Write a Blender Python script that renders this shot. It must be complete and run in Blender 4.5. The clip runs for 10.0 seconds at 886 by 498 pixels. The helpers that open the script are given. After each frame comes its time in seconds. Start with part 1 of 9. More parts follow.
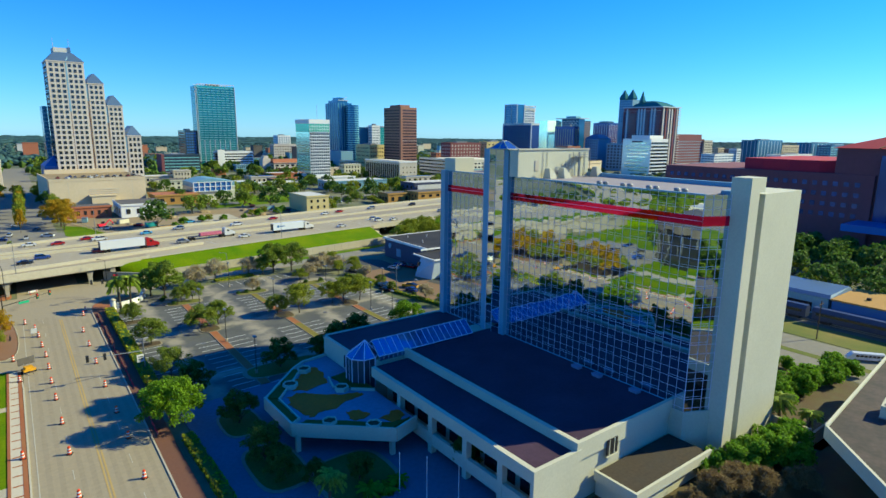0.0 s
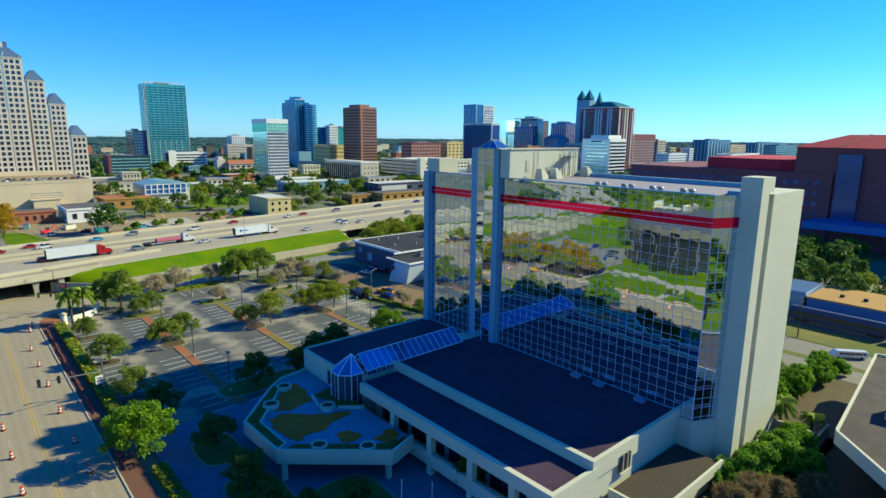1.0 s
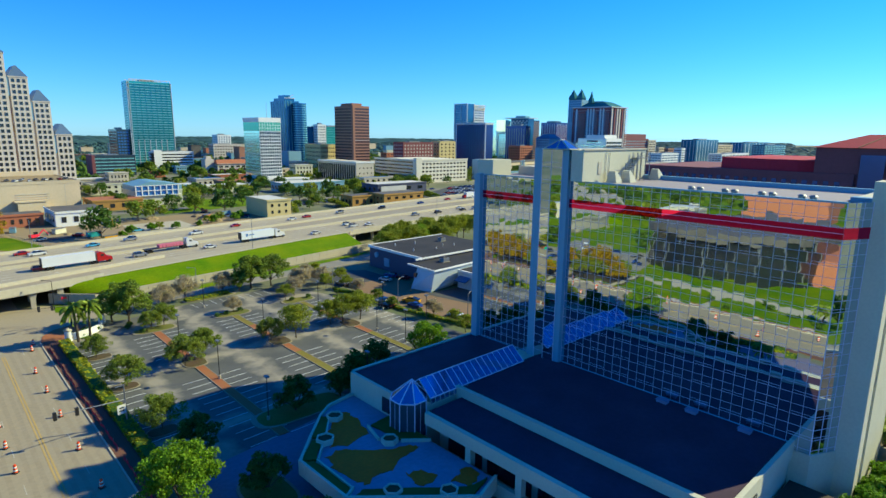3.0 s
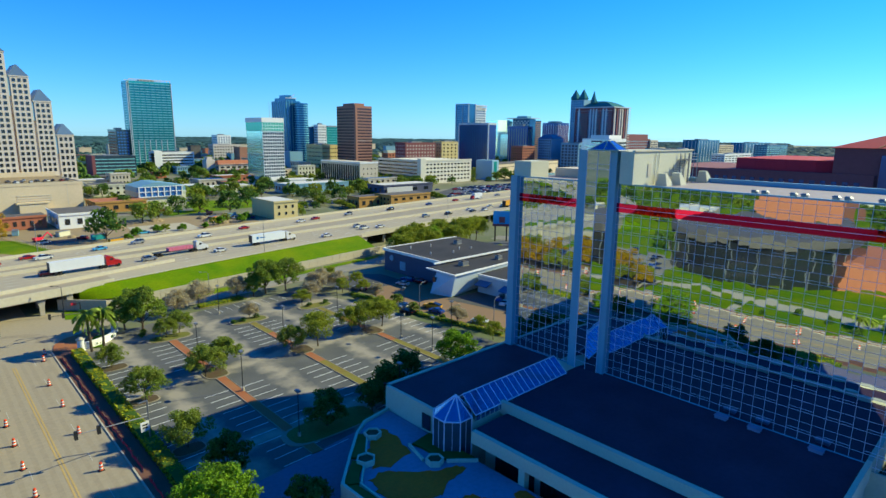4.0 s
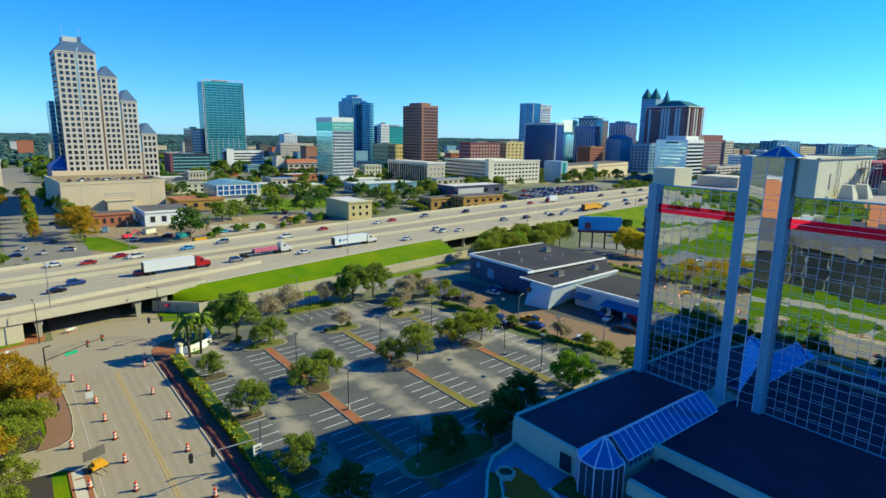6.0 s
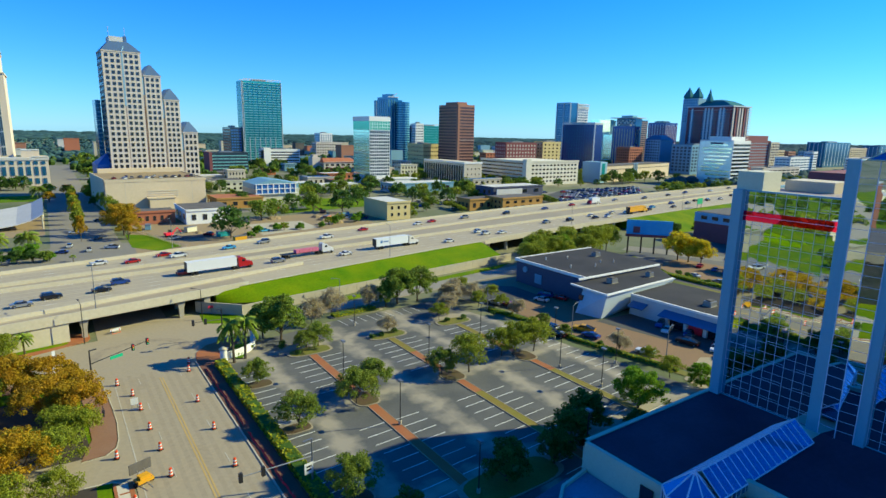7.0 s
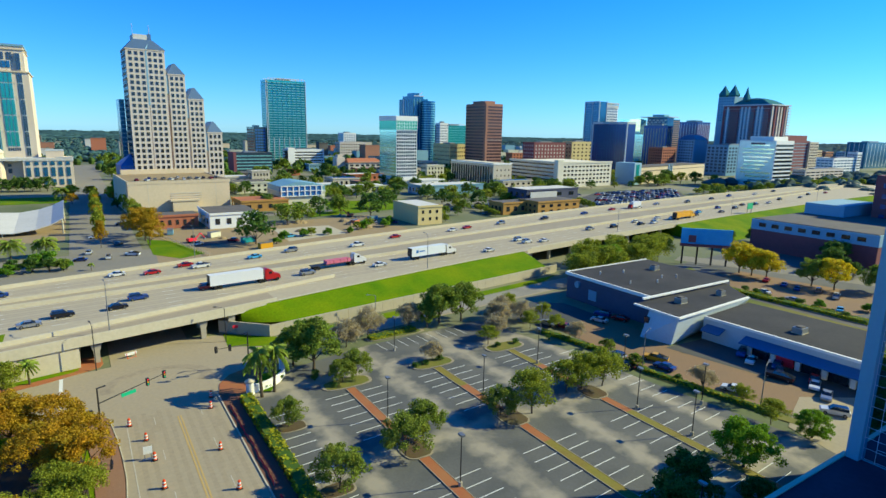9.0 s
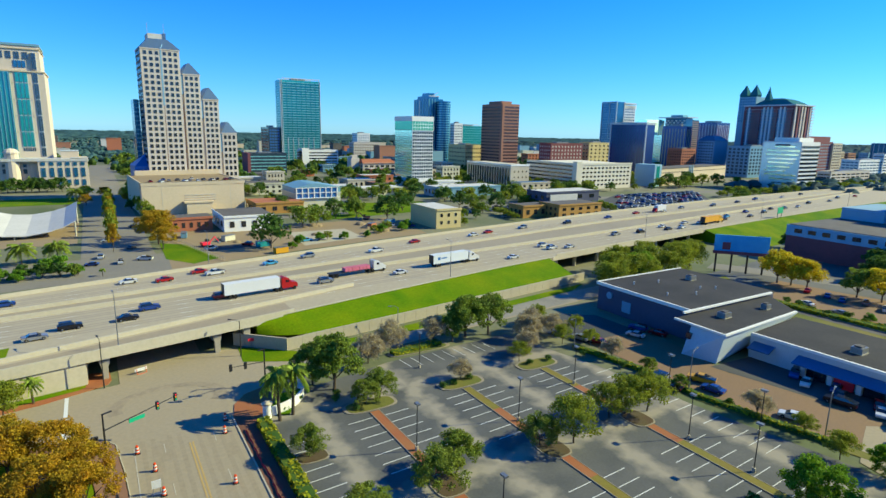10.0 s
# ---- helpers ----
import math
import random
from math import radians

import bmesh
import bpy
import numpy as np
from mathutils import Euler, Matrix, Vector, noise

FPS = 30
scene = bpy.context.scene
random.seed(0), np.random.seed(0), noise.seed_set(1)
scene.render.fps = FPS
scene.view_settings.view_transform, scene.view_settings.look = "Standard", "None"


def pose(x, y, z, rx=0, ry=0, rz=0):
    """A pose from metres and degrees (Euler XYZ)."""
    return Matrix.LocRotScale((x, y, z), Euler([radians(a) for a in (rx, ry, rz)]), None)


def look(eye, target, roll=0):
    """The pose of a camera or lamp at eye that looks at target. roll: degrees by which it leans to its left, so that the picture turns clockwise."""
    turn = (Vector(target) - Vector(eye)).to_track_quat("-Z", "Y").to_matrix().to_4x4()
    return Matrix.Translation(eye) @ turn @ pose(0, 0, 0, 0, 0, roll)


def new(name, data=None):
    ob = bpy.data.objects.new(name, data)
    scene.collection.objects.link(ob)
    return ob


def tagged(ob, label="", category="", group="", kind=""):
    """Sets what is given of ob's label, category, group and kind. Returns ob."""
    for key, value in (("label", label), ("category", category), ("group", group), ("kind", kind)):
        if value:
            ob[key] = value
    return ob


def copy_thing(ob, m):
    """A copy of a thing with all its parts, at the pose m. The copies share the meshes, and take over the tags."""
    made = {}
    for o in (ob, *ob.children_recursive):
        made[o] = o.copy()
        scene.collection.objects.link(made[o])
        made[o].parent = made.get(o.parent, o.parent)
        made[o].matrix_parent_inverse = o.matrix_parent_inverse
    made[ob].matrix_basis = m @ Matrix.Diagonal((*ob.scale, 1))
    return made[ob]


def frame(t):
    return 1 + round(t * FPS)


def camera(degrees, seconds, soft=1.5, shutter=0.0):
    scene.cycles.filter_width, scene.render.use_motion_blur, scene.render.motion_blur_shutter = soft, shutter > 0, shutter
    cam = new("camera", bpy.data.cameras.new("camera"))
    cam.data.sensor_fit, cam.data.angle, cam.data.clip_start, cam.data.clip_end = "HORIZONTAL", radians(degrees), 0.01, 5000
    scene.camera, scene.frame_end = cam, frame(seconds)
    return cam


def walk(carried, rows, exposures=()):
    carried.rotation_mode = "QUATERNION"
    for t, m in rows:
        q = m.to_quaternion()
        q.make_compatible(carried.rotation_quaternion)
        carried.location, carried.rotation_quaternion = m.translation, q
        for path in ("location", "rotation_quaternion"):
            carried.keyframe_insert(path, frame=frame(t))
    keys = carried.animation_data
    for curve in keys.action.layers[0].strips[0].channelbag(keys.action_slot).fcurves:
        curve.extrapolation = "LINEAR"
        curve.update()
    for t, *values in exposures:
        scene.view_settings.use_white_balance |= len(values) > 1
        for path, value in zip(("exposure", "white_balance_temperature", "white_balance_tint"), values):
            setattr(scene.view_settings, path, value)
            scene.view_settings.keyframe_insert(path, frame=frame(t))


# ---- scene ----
cam = camera(75.59, 10.0)
PATH = [
    (0, (-5.577, 0.078, 49.278), (-4.3955, 1.6418, 48.8827), 0.67),
    (0.5, (-5.808, 4.193, 49.257), (-4.5591, 5.7052, 48.8623), 0.54),
    (1, (-6.288, 8.493, 48.967), (-4.9920, 9.9646, 48.5738), 0.64),
    (1.5, (-6.984, 12.758, 48.874), (-5.6669, 14.2101, 48.4793), 0.68),
    (2, (-7.783, 17.037, 48.786), (-6.4563, 18.4810, 48.3910), 0.75),
    (2.5, (-8.678, 21.241, 48.743), (-7.3443, 22.6788, 48.3484), 0.75),
    (4, (-11.014, 34.204, 48.657), (-9.6675, 35.6296, 48.2639), 0.72),
    (4.5, (-12.075, 38.171, 48.766), (-10.7470, 39.6136, 48.3720), 0.72),
    (5, (-12.993, 42.060, 48.957), (-11.7053, 43.5385, 48.5624), 0.90),
    (5.5, (-13.628, 45.661, 49.020), (-12.3796, 47.1731, 48.6245), 0.90),
    (7, (-14.053, 57.240, 48.881), (-12.9344, 58.8493, 48.4801), 1.15),
    (7.5, (-13.570, 61.727, 48.738), (-12.4801, 63.3550, 48.3373), 1.23),
    (8, (-12.844, 65.913, 48.929), (-11.7725, 67.5524, 48.5253), 1.27),
    (8.5, (-11.659, 70.534, 49.010), (-10.5933, 72.1781, 48.6060), 1.12),
    (9, (-10.432, 75.034, 49.225), (-9.3725, 76.6815, 48.8207), 1.13),
    (9.5, (-9.514, 79.939, 49.297), (-8.4657, 81.5933, 48.8916), 1.15),
    (10, (-8.905, 84.326, 49.606), (-7.8804, 85.9950, 49.2015), 1.20),
]
walk(cam, [(t, look(eye, target, roll)) for t, eye, target, roll in PATH], exposures=[(0.0, 0.58, 6500, -4), (10.0, 0.58, 6500, -4)])

SKY_POWER, SKY_AIR, SKY_DUST, SKY_OZONE = 0.104, 1.0, 0.0, 2.4
SKY_TINT, SKY_VIVID = (0.385, 0.735, 1.48), 1.08
SUN_POWER, SUN_COLOUR = 5.0, (1.0, 0.905, 0.545)

# ==== world and light ====
SUN_DIR = Vector((0.79, -0.32, 0.5225)).normalized()   # towards the sun
world = bpy.data.worlds.new("sky")
scene.world = world
world.use_nodes = True
wn = world.node_tree
sky = wn.nodes.new("ShaderNodeTexSky")
sky.sky_type = "NISHITA"
sky.sun_disc = False
sky.sun_elevation = math.asin(SUN_DIR.z)
sky.sun_rotation = math.atan2(SUN_DIR.x, SUN_DIR.y)
sky.altitude = 20.0
sky.air_density, sky.dust_density, sky.ozone_density = SKY_AIR, SKY_DUST, SKY_OZONE
tint = wn.nodes.new("ShaderNodeMix")
tint.data_type, tint.blend_type = "RGBA", "MULTIPLY"
tint.inputs["Factor"].default_value = 1.0
tint.inputs["B"].default_value = (*SKY_TINT, 1)
vivid = wn.nodes.new("ShaderNodeHueSaturation")
vivid.inputs["Saturation"].default_value = SKY_VIVID
wn.links.new(sky.outputs[0], tint.inputs["A"])
wn.links.new(tint.outputs["Result"], vivid.inputs["Color"])
wn.links.new(vivid.outputs[0], wn.nodes["Background"].inputs[0])
wn.nodes["Background"].inputs[1].default_value = SKY_POWER
sun = new("sun", bpy.data.lights.new("sun", "SUN"))
sun.data.energy, sun.data.angle, sun.data.color = SUN_POWER, radians(0.53), SUN_COLOUR
sun.matrix_world = look(SUN_DIR * 100, (0, 0, 0))


# ==== materials ====
def material(name, col, rough=0.85, metal=0.0, var=0.18, big=0.08, fine=2.0, bump=0.0, col2=None, mixat=0.5, sharp=0.25,
             obj=0.0, island=0.0, spec=0.4, bump_scale=None):
    """A procedural surface: a base colour that varies at two scales, a second colour in patches, and fine relief."""
    m = bpy.data.materials.new(name)
    m.use_nodes = True
    nt = m.node_tree
    n, l = nt.nodes, nt.links
    b = n["Principled BSDF"]
    b.inputs["Roughness"].default_value, b.inputs["Metallic"].default_value = rough, metal
    b.inputs["Specular IOR Level"].default_value = spec
    geo = n.new("ShaderNodeNewGeometry")

    def noise_at(scale, detail=4.0):
        t = n.new("ShaderNodeTexNoise")
        t.inputs["Scale"].default_value, t.inputs["Detail"].default_value = scale, detail
        l.new(geo.outputs["Position"], t.inputs["Vector"])
        return t.outputs["Fac"]

    a, c = noise_at(big), noise_at(fine, 6.0)
    rgb = n.new("ShaderNodeMix")
    rgb.data_type = "RGBA"
    rgb.inputs["A"].default_value = (*col, 1)
    rgb.inputs["B"].default_value = (*(col2 or col), 1)
    ramp = n.new("ShaderNodeMapRange")
    ramp.inputs["From Min"].default_value, ramp.inputs["From Max"].default_value = mixat - sharp, mixat + sharp
    ramp.clamp = True
    l.new(a, ramp.inputs["Value"])
    l.new(ramp.outputs[0], rgb.inputs["Factor"])
    add = n.new("ShaderNodeMath")
    add.operation = "ADD"
    l.new(a, add.inputs[0])
    l.new(c, add.inputs[1])
    last = add.outputs[0]
    if island or obj:
        src = geo.outputs["Random Per Island"] if island else n.new("ShaderNodeObjectInfo").outputs["Random"]
        k = n.new("ShaderNodeMath")
        k.operation = "MULTIPLY_ADD"
        k.inputs[1].default_value = (island or obj) / max(var, 0.01)
        l.new(src, k.inputs[0])
        l.new(last, k.inputs[2])
        last = k.outputs[0]
    gain = n.new("ShaderNodeMapRange")
    gain.clamp = False
    gain.inputs["From Min"].default_value, gain.inputs["From Max"].default_value = 0.5, 1.5
    gain.inputs["To Min"].default_value, gain.inputs["To Max"].default_value = 0.82 * (1 - var), 0.82 * (1 + var)
    l.new(last, gain.inputs["Value"])
    mul = n.new("ShaderNodeMix")
    mul.data_type, mul.blend_type = "RGBA", "MULTIPLY"
    mul.inputs["Factor"].default_value = 1.0
    l.new(rgb.outputs["Result"], mul.inputs["A"])
    grey = n.new("ShaderNodeCombineColor")
    for i in range(3):
        l.new(gain.outputs[0], grey.inputs[i])
    l.new(grey.outputs[0], mul.inputs["B"])
    l.new(mul.outputs["Result"], b.inputs["Base Color"])
    if bump:
        bp = n.new("ShaderNodeBump")
        bp.inputs["Strength"].default_value, bp.inputs["Distance"].default_value = 1.0, bump
        l.new(noise_at(bump_scale, 2.0) if bump_scale else c, bp.inputs["Height"])
        l.new(bp.outputs[0], b.inputs["Normal"])
    return m


M_GROUND = material("town_ground", (0.085, 0.13, 0.03), col2=(0.27, 0.24, 0.17), big=0.012, fine=0.6, var=0.3)
M_GRASS = material("lawn_grass", (0.085, 0.215, 0.001), col2=(0.17, 0.21, 0.002), spec=0.1, big=0.09, fine=2.0, var=0.42, bump=0.05, rough=0.95)
M_GRASS2 = material("rough_grass", (0.10, 0.155, 0.012), col2=(0.20, 0.16, 0.035), big=0.09, fine=3.0, var=0.3, bump=0.05, rough=0.95)
M_ROAD = material("pale_concrete_road", (0.41, 0.335, 0.22), col2=(0.33, 0.28, 0.195), big=0.06, fine=1.5, var=0.16)
M_ASPHALT = material("worn_asphalt", (0.105, 0.108, 0.108), col2=(0.16, 0.155, 0.14), big=0.07, fine=2.5, var=0.22)


def lot_material():
    """Asphalt of the car park: dark bays, with sand worn into the middle of each aisle and of the cross lanes."""
    m = material("car_park_asphalt", (0.092, 0.097, 0.097), col2=(0.13, 0.128, 0.12), big=0.15, fine=2.5, var=0.22)
    n, l = m.node_tree.nodes, m.node_tree.links
    b = n["Principled BSDF"]
    base = b.inputs["Base Color"].links[0].from_socket
    geo, sep = n.new("ShaderNodeNewGeometry"), n.new("ShaderNodeSeparateXYZ")
    l.new(geo.outputs["Position"], sep.inputs[0])

    def op(kind, a, c=None, d=None):
        k = n.new("ShaderNodeMath")
        k.operation = kind
        for i, v in enumerate((a, c, d)):
            if v is None:
                continue
            if isinstance(v, (int, float)):
                k.inputs[i].default_value = v
            else:
                l.new(v, k.inputs[i])
        return k.outputs[0]

    def band(coord, start, period):
        return op("PINGPONG", op("SUBTRACT", coord, start), period / 2)

    t = n.new("ShaderNodeTexNoise")
    t.inputs["Scale"].default_value, t.inputs["Detail"].default_value = 0.28, 6.0
    l.new(geo.outputs["Position"], t.inputs["Vector"])
    wob = op("MULTIPLY_ADD", t.outputs["Fac"], 7.5, -3.75)
    across, along = band(sep.outputs["X"], 20.75, 19.85), band(sep.outputs["Y"], 146.5, 31.0)
    near = op("ADD", op("MINIMUM", across, along), wob)
    fac = n.new("ShaderNodeMapRange")
    fac.inputs["From Min"].default_value, fac.inputs["From Max"].default_value = 3.0, 0.2
    fac.inputs["To Min"].default_value, fac.inputs["To Max"].default_value = 0.0, 0.8
    l.new(near, fac.inputs["Value"])
    mx = n.new("ShaderNodeMix")
    mx.data_type = "RGBA"
    mx.inputs["B"].default_value = (0.33, 0.29, 0.22, 1)
    l.new(base, mx.inputs["A"])
    l.new(fac.outputs[0], mx.inputs["Factor"])
    l.new(mx.outputs["Result"], b.inputs["Base Color"])
    return m


M_LOT = lot_material()
M_AISLE = material("sandy_asphalt", (0.34, 0.31, 0.25), col2=(0.22, 0.205, 0.175), big=0.11, fine=1.2, var=0.25, mixat=0.5, sharp=0.15)
M_DARKASPH = material("dark_asphalt", (0.055, 0.058, 0.062), col2=(0.09, 0.09, 0.09), big=0.05, fine=2.0, var=0.2)
M_HWY = material("highway_concrete", (0.50, 0.425, 0.295), col2=(0.41, 0.355, 0.26), big=0.03, fine=0.8, var=0.14)
M_CONC = material("cast_concrete", (0.55, 0.49, 0.36), col2=(0.42, 0.37, 0.28), big=0.15, fine=2.0, var=0.16, bump=0.01)
M_WHITE = material("white_stucco", (0.65, 0.625, 0.475), var=0.12, big=0.12, fine=3.0, bump=0.004)
M_BRIGHT = material("bright_white_panels", (0.92, 0.91, 0.86), var=0.05, big=0.1, fine=1.0)
M_STRAW = material("straw_yellow_stucco", (0.72, 0.58, 0.27), var=0.1, big=0.1, fine=2.0)
M_BLUEBAND = material("pale_blue_cladding", (0.26, 0.44, 0.58), var=0.08, big=0.1, fine=1.0)
M_CREAM = material("cream_stucco", (0.62, 0.545, 0.42), var=0.1, big=0.1, fine=2.0)
M_TAN = material("tan_concrete", (0.70, 0.565, 0.385), var=0.1, big=0.05, fine=1.0)
M_PINK = material("pinkish_granite", (0.66, 0.58, 0.50), var=0.08, big=0.03, fine=0.6)
# Black membrane; the purple of its shade is part of the colours.
M_ROOF = material("shade_tinted_black_membrane", (0.050, 0.021, 0.052), col2=(0.07, 0.035, 0.068), big=0.12, fine=1.5, var=0.3)
M_ROOFGRAVEL = material("lilac_grey_gravel", (0.40, 0.35, 0.36), col2=(0.30, 0.26, 0.28), big=0.2, fine=2.0, var=0.2)
M_SHOPROOF = material("black_shop_roof", (0.022, 0.022, 0.026), col2=(0.04, 0.036, 0.036), big=0.1, fine=1.2, var=0.35)
# Lighter copy of M_CONC, with sun on the barriers put into its colour.
M_LITCONC = material("sunlit_barrier_concrete", (0.63, 0.57, 0.43), col2=(0.50, 0.445, 0.33), big=0.2, fine=1.5, var=0.14)
M_FORE = material("tan_brick_forecourt", (0.29, 0.175, 0.092), col2=(0.21, 0.135, 0.078), big=0.12, fine=2.5, var=0.2)
M_KERB = material("weathered_kerb", (0.36, 0.31, 0.225), col2=(0.27, 0.23, 0.17), big=0.3, fine=2.0, var=0.2)
M_TRACK = material("tyre_marked_concrete", (0.365, 0.30, 0.20), col2=(0.32, 0.265, 0.18), big=0.4, fine=1.5, var=0.2)
M_GREYROOF = material("grey_gravel_roof", (0.17, 0.155, 0.14), col2=(0.09, 0.08, 0.075), big=0.2, fine=1.5, var=0.3)
M_PALEROOF = material("pale_roof", (0.74, 0.72, 0.68), col2=(0.55, 0.54, 0.51), big=0.1, fine=1.0, var=0.15)
M_BRICK = material("red_brick_paving", (0.40, 0.12, 0.045), col2=(0.32, 0.14, 0.05), big=0.2, fine=6.0, var=0.25)
M_BRICKDARK = material("brown_brick", (0.20, 0.085, 0.05), col2=(0.15, 0.07, 0.045), big=0.2, fine=4.0, var=0.2)
M_BRICKMID = material("worn_brick_paving", (0.30, 0.15, 0.085), col2=(0.24, 0.14, 0.085), big=0.3, fine=5.0, var=0.25)
# Dark brown; shade on the low hotel roof is included in it.
M_DARKBROWN = material("dark_brown_stained", (0.075, 0.05, 0.03), col2=(0.04, 0.035, 0.03), big=0.3, fine=2.0, var=0.4)
M_NBROOF = material("brown_gravel_roof", (0.10, 0.07, 0.062), col2=(0.05, 0.04, 0.036), big=0.25, fine=1.5, var=0.4, mixat=0.48, sharp=0.12)
# Mulch brown, darkened to take in tree shade beside the hotel.
M_MULCH = material("brown_mulch", (0.115, 0.062, 0.03), col2=(0.085, 0.08, 0.028), big=0.3, fine=5.0, var=0.35, bump=0.04)
M_DIRT = material("bare_earth", (0.38, 0.28, 0.155), col2=(0.27, 0.20, 0.11), big=0.06, fine=1.5, var=0.2)
M_PAINT = material("white_line_paint", (0.75, 0.76, 0.74), var=0.15, fine=4.0)
M_FADED = material("worn_white_paint", (0.56, 0.53, 0.45), col2=(0.44, 0.38, 0.28), big=0.9, fine=4.0, var=0.25)
M_YELLOW = material("yellow_line_paint", (0.50, 0.345, 0.125), var=0.2, fine=4.0)
M_ORANGE = material("orange_plastic", (0.80, 0.085, 0.015), var=0.08, rough=0.5)
M_RED = material("red_paint", (0.92, 0.03, 0.07), var=0.1, rough=0.4)
M_REDWALL = material("crimson_panels", (0.56, 0.02, 0.05), col2=(0.46, 0.022, 0.045), big=0.05, fine=0.6, var=0.15)
M_MAROON = material("maroon_brick", (0.27, 0.085, 0.095), col2=(0.21, 0.07, 0.08), big=0.05, fine=0.6, var=0.15)
M_BLUEAWN = material("blue_awning", (0.03, 0.14, 0.33), var=0.1, rough=0.6)
# Driveway stays in shade; the shade's blue is mixed into its colour.
M_DRIVE = material("shade_blue_driveway_concrete", (0.225, 0.20, 0.285), col2=(0.165, 0.148, 0.215), big=0.08, fine=1.5, var=0.2)
M_TOWNROAD = material("town_asphalt", (0.29, 0.26, 0.205), col2=(0.20, 0.185, 0.155), big=0.05, fine=0.8, var=0.2)
M_NAVYWALL = material("dark_navy_wall", (0.085, 0.095, 0.15), var=0.12, big=0.1, fine=1.0)
M_CROWN = material("green_copper_roof", (0.045, 0.19, 0.22), var=0.12, rough=0.9, spec=0.05)
M_STEEL = material("grey_steel", (0.30, 0.31, 0.32), metal=0.7, rough=0.5, var=0.12)
M_BLACK = material("black_metal", (0.02, 0.02, 0.022), rough=0.5, var=0.2)
M_FRAME = material("pale_aluminium", (0.78, 0.74, 0.86), metal=0.0, rough=0.5, var=0.06)
M_FIN = material("pale_blue_panel", (0.21, 0.40, 0.51), rough=0.5, var=0.06, big=0.05)
M_GREEN = material("green_sign_face", (0.02, 0.42, 0.22), rough=0.5, var=0.05)
M_TURF = material("yellow_turf", (0.98, 0.15, 0.003), col2=(0.90, 0.165, 0.003), big=0.2, fine=2.0, var=0.2)
# Terrace paving carries the blue of the hotel's shade in its colour.
M_PATIO = material("shade_blue_patio_paving", (0.31, 0.28, 0.39), var=0.2, big=0.2, fine=1.5)
M_ORROOF = material("ochre_roof", (0.50, 0.27, 0.07), var=0.15, big=0.1, fine=1.0)
M_TERRA = material("terracotta_wall", (0.50, 0.175, 0.095), var=0.12, big=0.05, fine=1.0)
M_TILE = material("clay_tile_roof", (0.42, 0.15, 0.07), var=0.2, big=0.2, fine=3.0)
M_BLUEPAINT = material("blue_paint", (0.03, 0.16, 0.45), var=0.08, rough=0.5)
M_YELLOWPAINT = material("yellow_paint", (0.72, 0.36, 0.02), var=0.08, rough=0.45)
M_BARK = material("bark", (0.10, 0.075, 0.05), var=0.3, fine=6.0)
M_GLASSROOF = material("blue_skylight_glass", (0.10, 0.28, 0.62), metal=0.75, rough=0.08, var=0.05)
M_DARKGLASS = material("dark_window_glass", (0.02, 0.025, 0.035), rough=0.12, var=0.2, spec=0.8)
M_TYRE = material("tyre_rubber", (0.012, 0.012, 0.013), rough=0.9)
M_CARGLASS = material("car_glass", (0.012, 0.015, 0.02), rough=0.08, spec=0.9)
M_HUB = material("alloy_rim", (0.35, 0.35, 0.36), metal=0.8, rough=0.4)


def leafmat(name, col, col2):
    """Leaves: thin, so part of the light comes through."""
    m = material(name, col, col2=col2, big=0.35, fine=1.5, var=0.28, island=0.5, rough=0.7, spec=0.2)
    n, l = m.node_tree.nodes, m.node_tree.links
    b = n["Principled BSDF"]
    tr, mx = n.new("ShaderNodeBsdfTranslucent"), n.new("ShaderNodeMixShader")
    mx.inputs[0].default_value = 0.42
    l.new(b.inputs["Base Color"].links[0].from_socket, tr.inputs["Color"])
    l.new(b.outputs[0], mx.inputs[1])
    l.new(tr.outputs[0], mx.inputs[2])
    l.new(mx.outputs[0], n["Material Output"].inputs["Surface"])
    return m


L_GREEN = leafmat("oak_leaves", (0.125, 0.20, 0.022), (0.18, 0.215, 0.03))
L_SAGE = leafmat("sage_leaves", (0.135, 0.20, 0.024), (0.195, 0.22, 0.03))
L_BRIGHT = leafmat("bright_leaves", (0.165, 0.27, 0.012), (0.11, 0.215, 0.012))
L_DARK = leafmat("dark_leaves", (0.055, 0.125, 0.02), (0.09, 0.14, 0.025))
L_OLIVE = leafmat("olive_leaves", (0.24, 0.26, 0.022), (0.165, 0.205, 0.02))
L_ORANGE = leafmat("russet_leaves", (0.40, 0.205, 0.012), (0.28, 0.225, 0.014))
L_YELLOW = leafmat("yellow_leaves", (0.56, 0.41, 0.015), (0.42, 0.37, 0.02))
L_TWIG = leafmat("bare_twigs", (0.40, 0.335, 0.21), (0.32, 0.27, 0.16))
L_THICKET = leafmat("dark_twigs", (0.24, 0.165, 0.08), (0.17, 0.13, 0.06))
L_HEDGE = leafmat("hedge_leaves", (0.22, 0.27, 0.012), (0.30, 0.27, 0.015))
L_GLOSSY = leafmat("glossy_leaves", (0.10, 0.23, 0.015), (0.15, 0.25, 0.02))
L_PALM = leafmat("palm_fronds", (0.21, 0.31, 0.04), (0.27, 0.31, 0.05))
# Leaf green shifted to blue to stand in for distance haze.
L_HAZEBLUE = leafmat("far_woods", (0.045, 0.11, 0.115), (0.06, 0.115, 0.105))


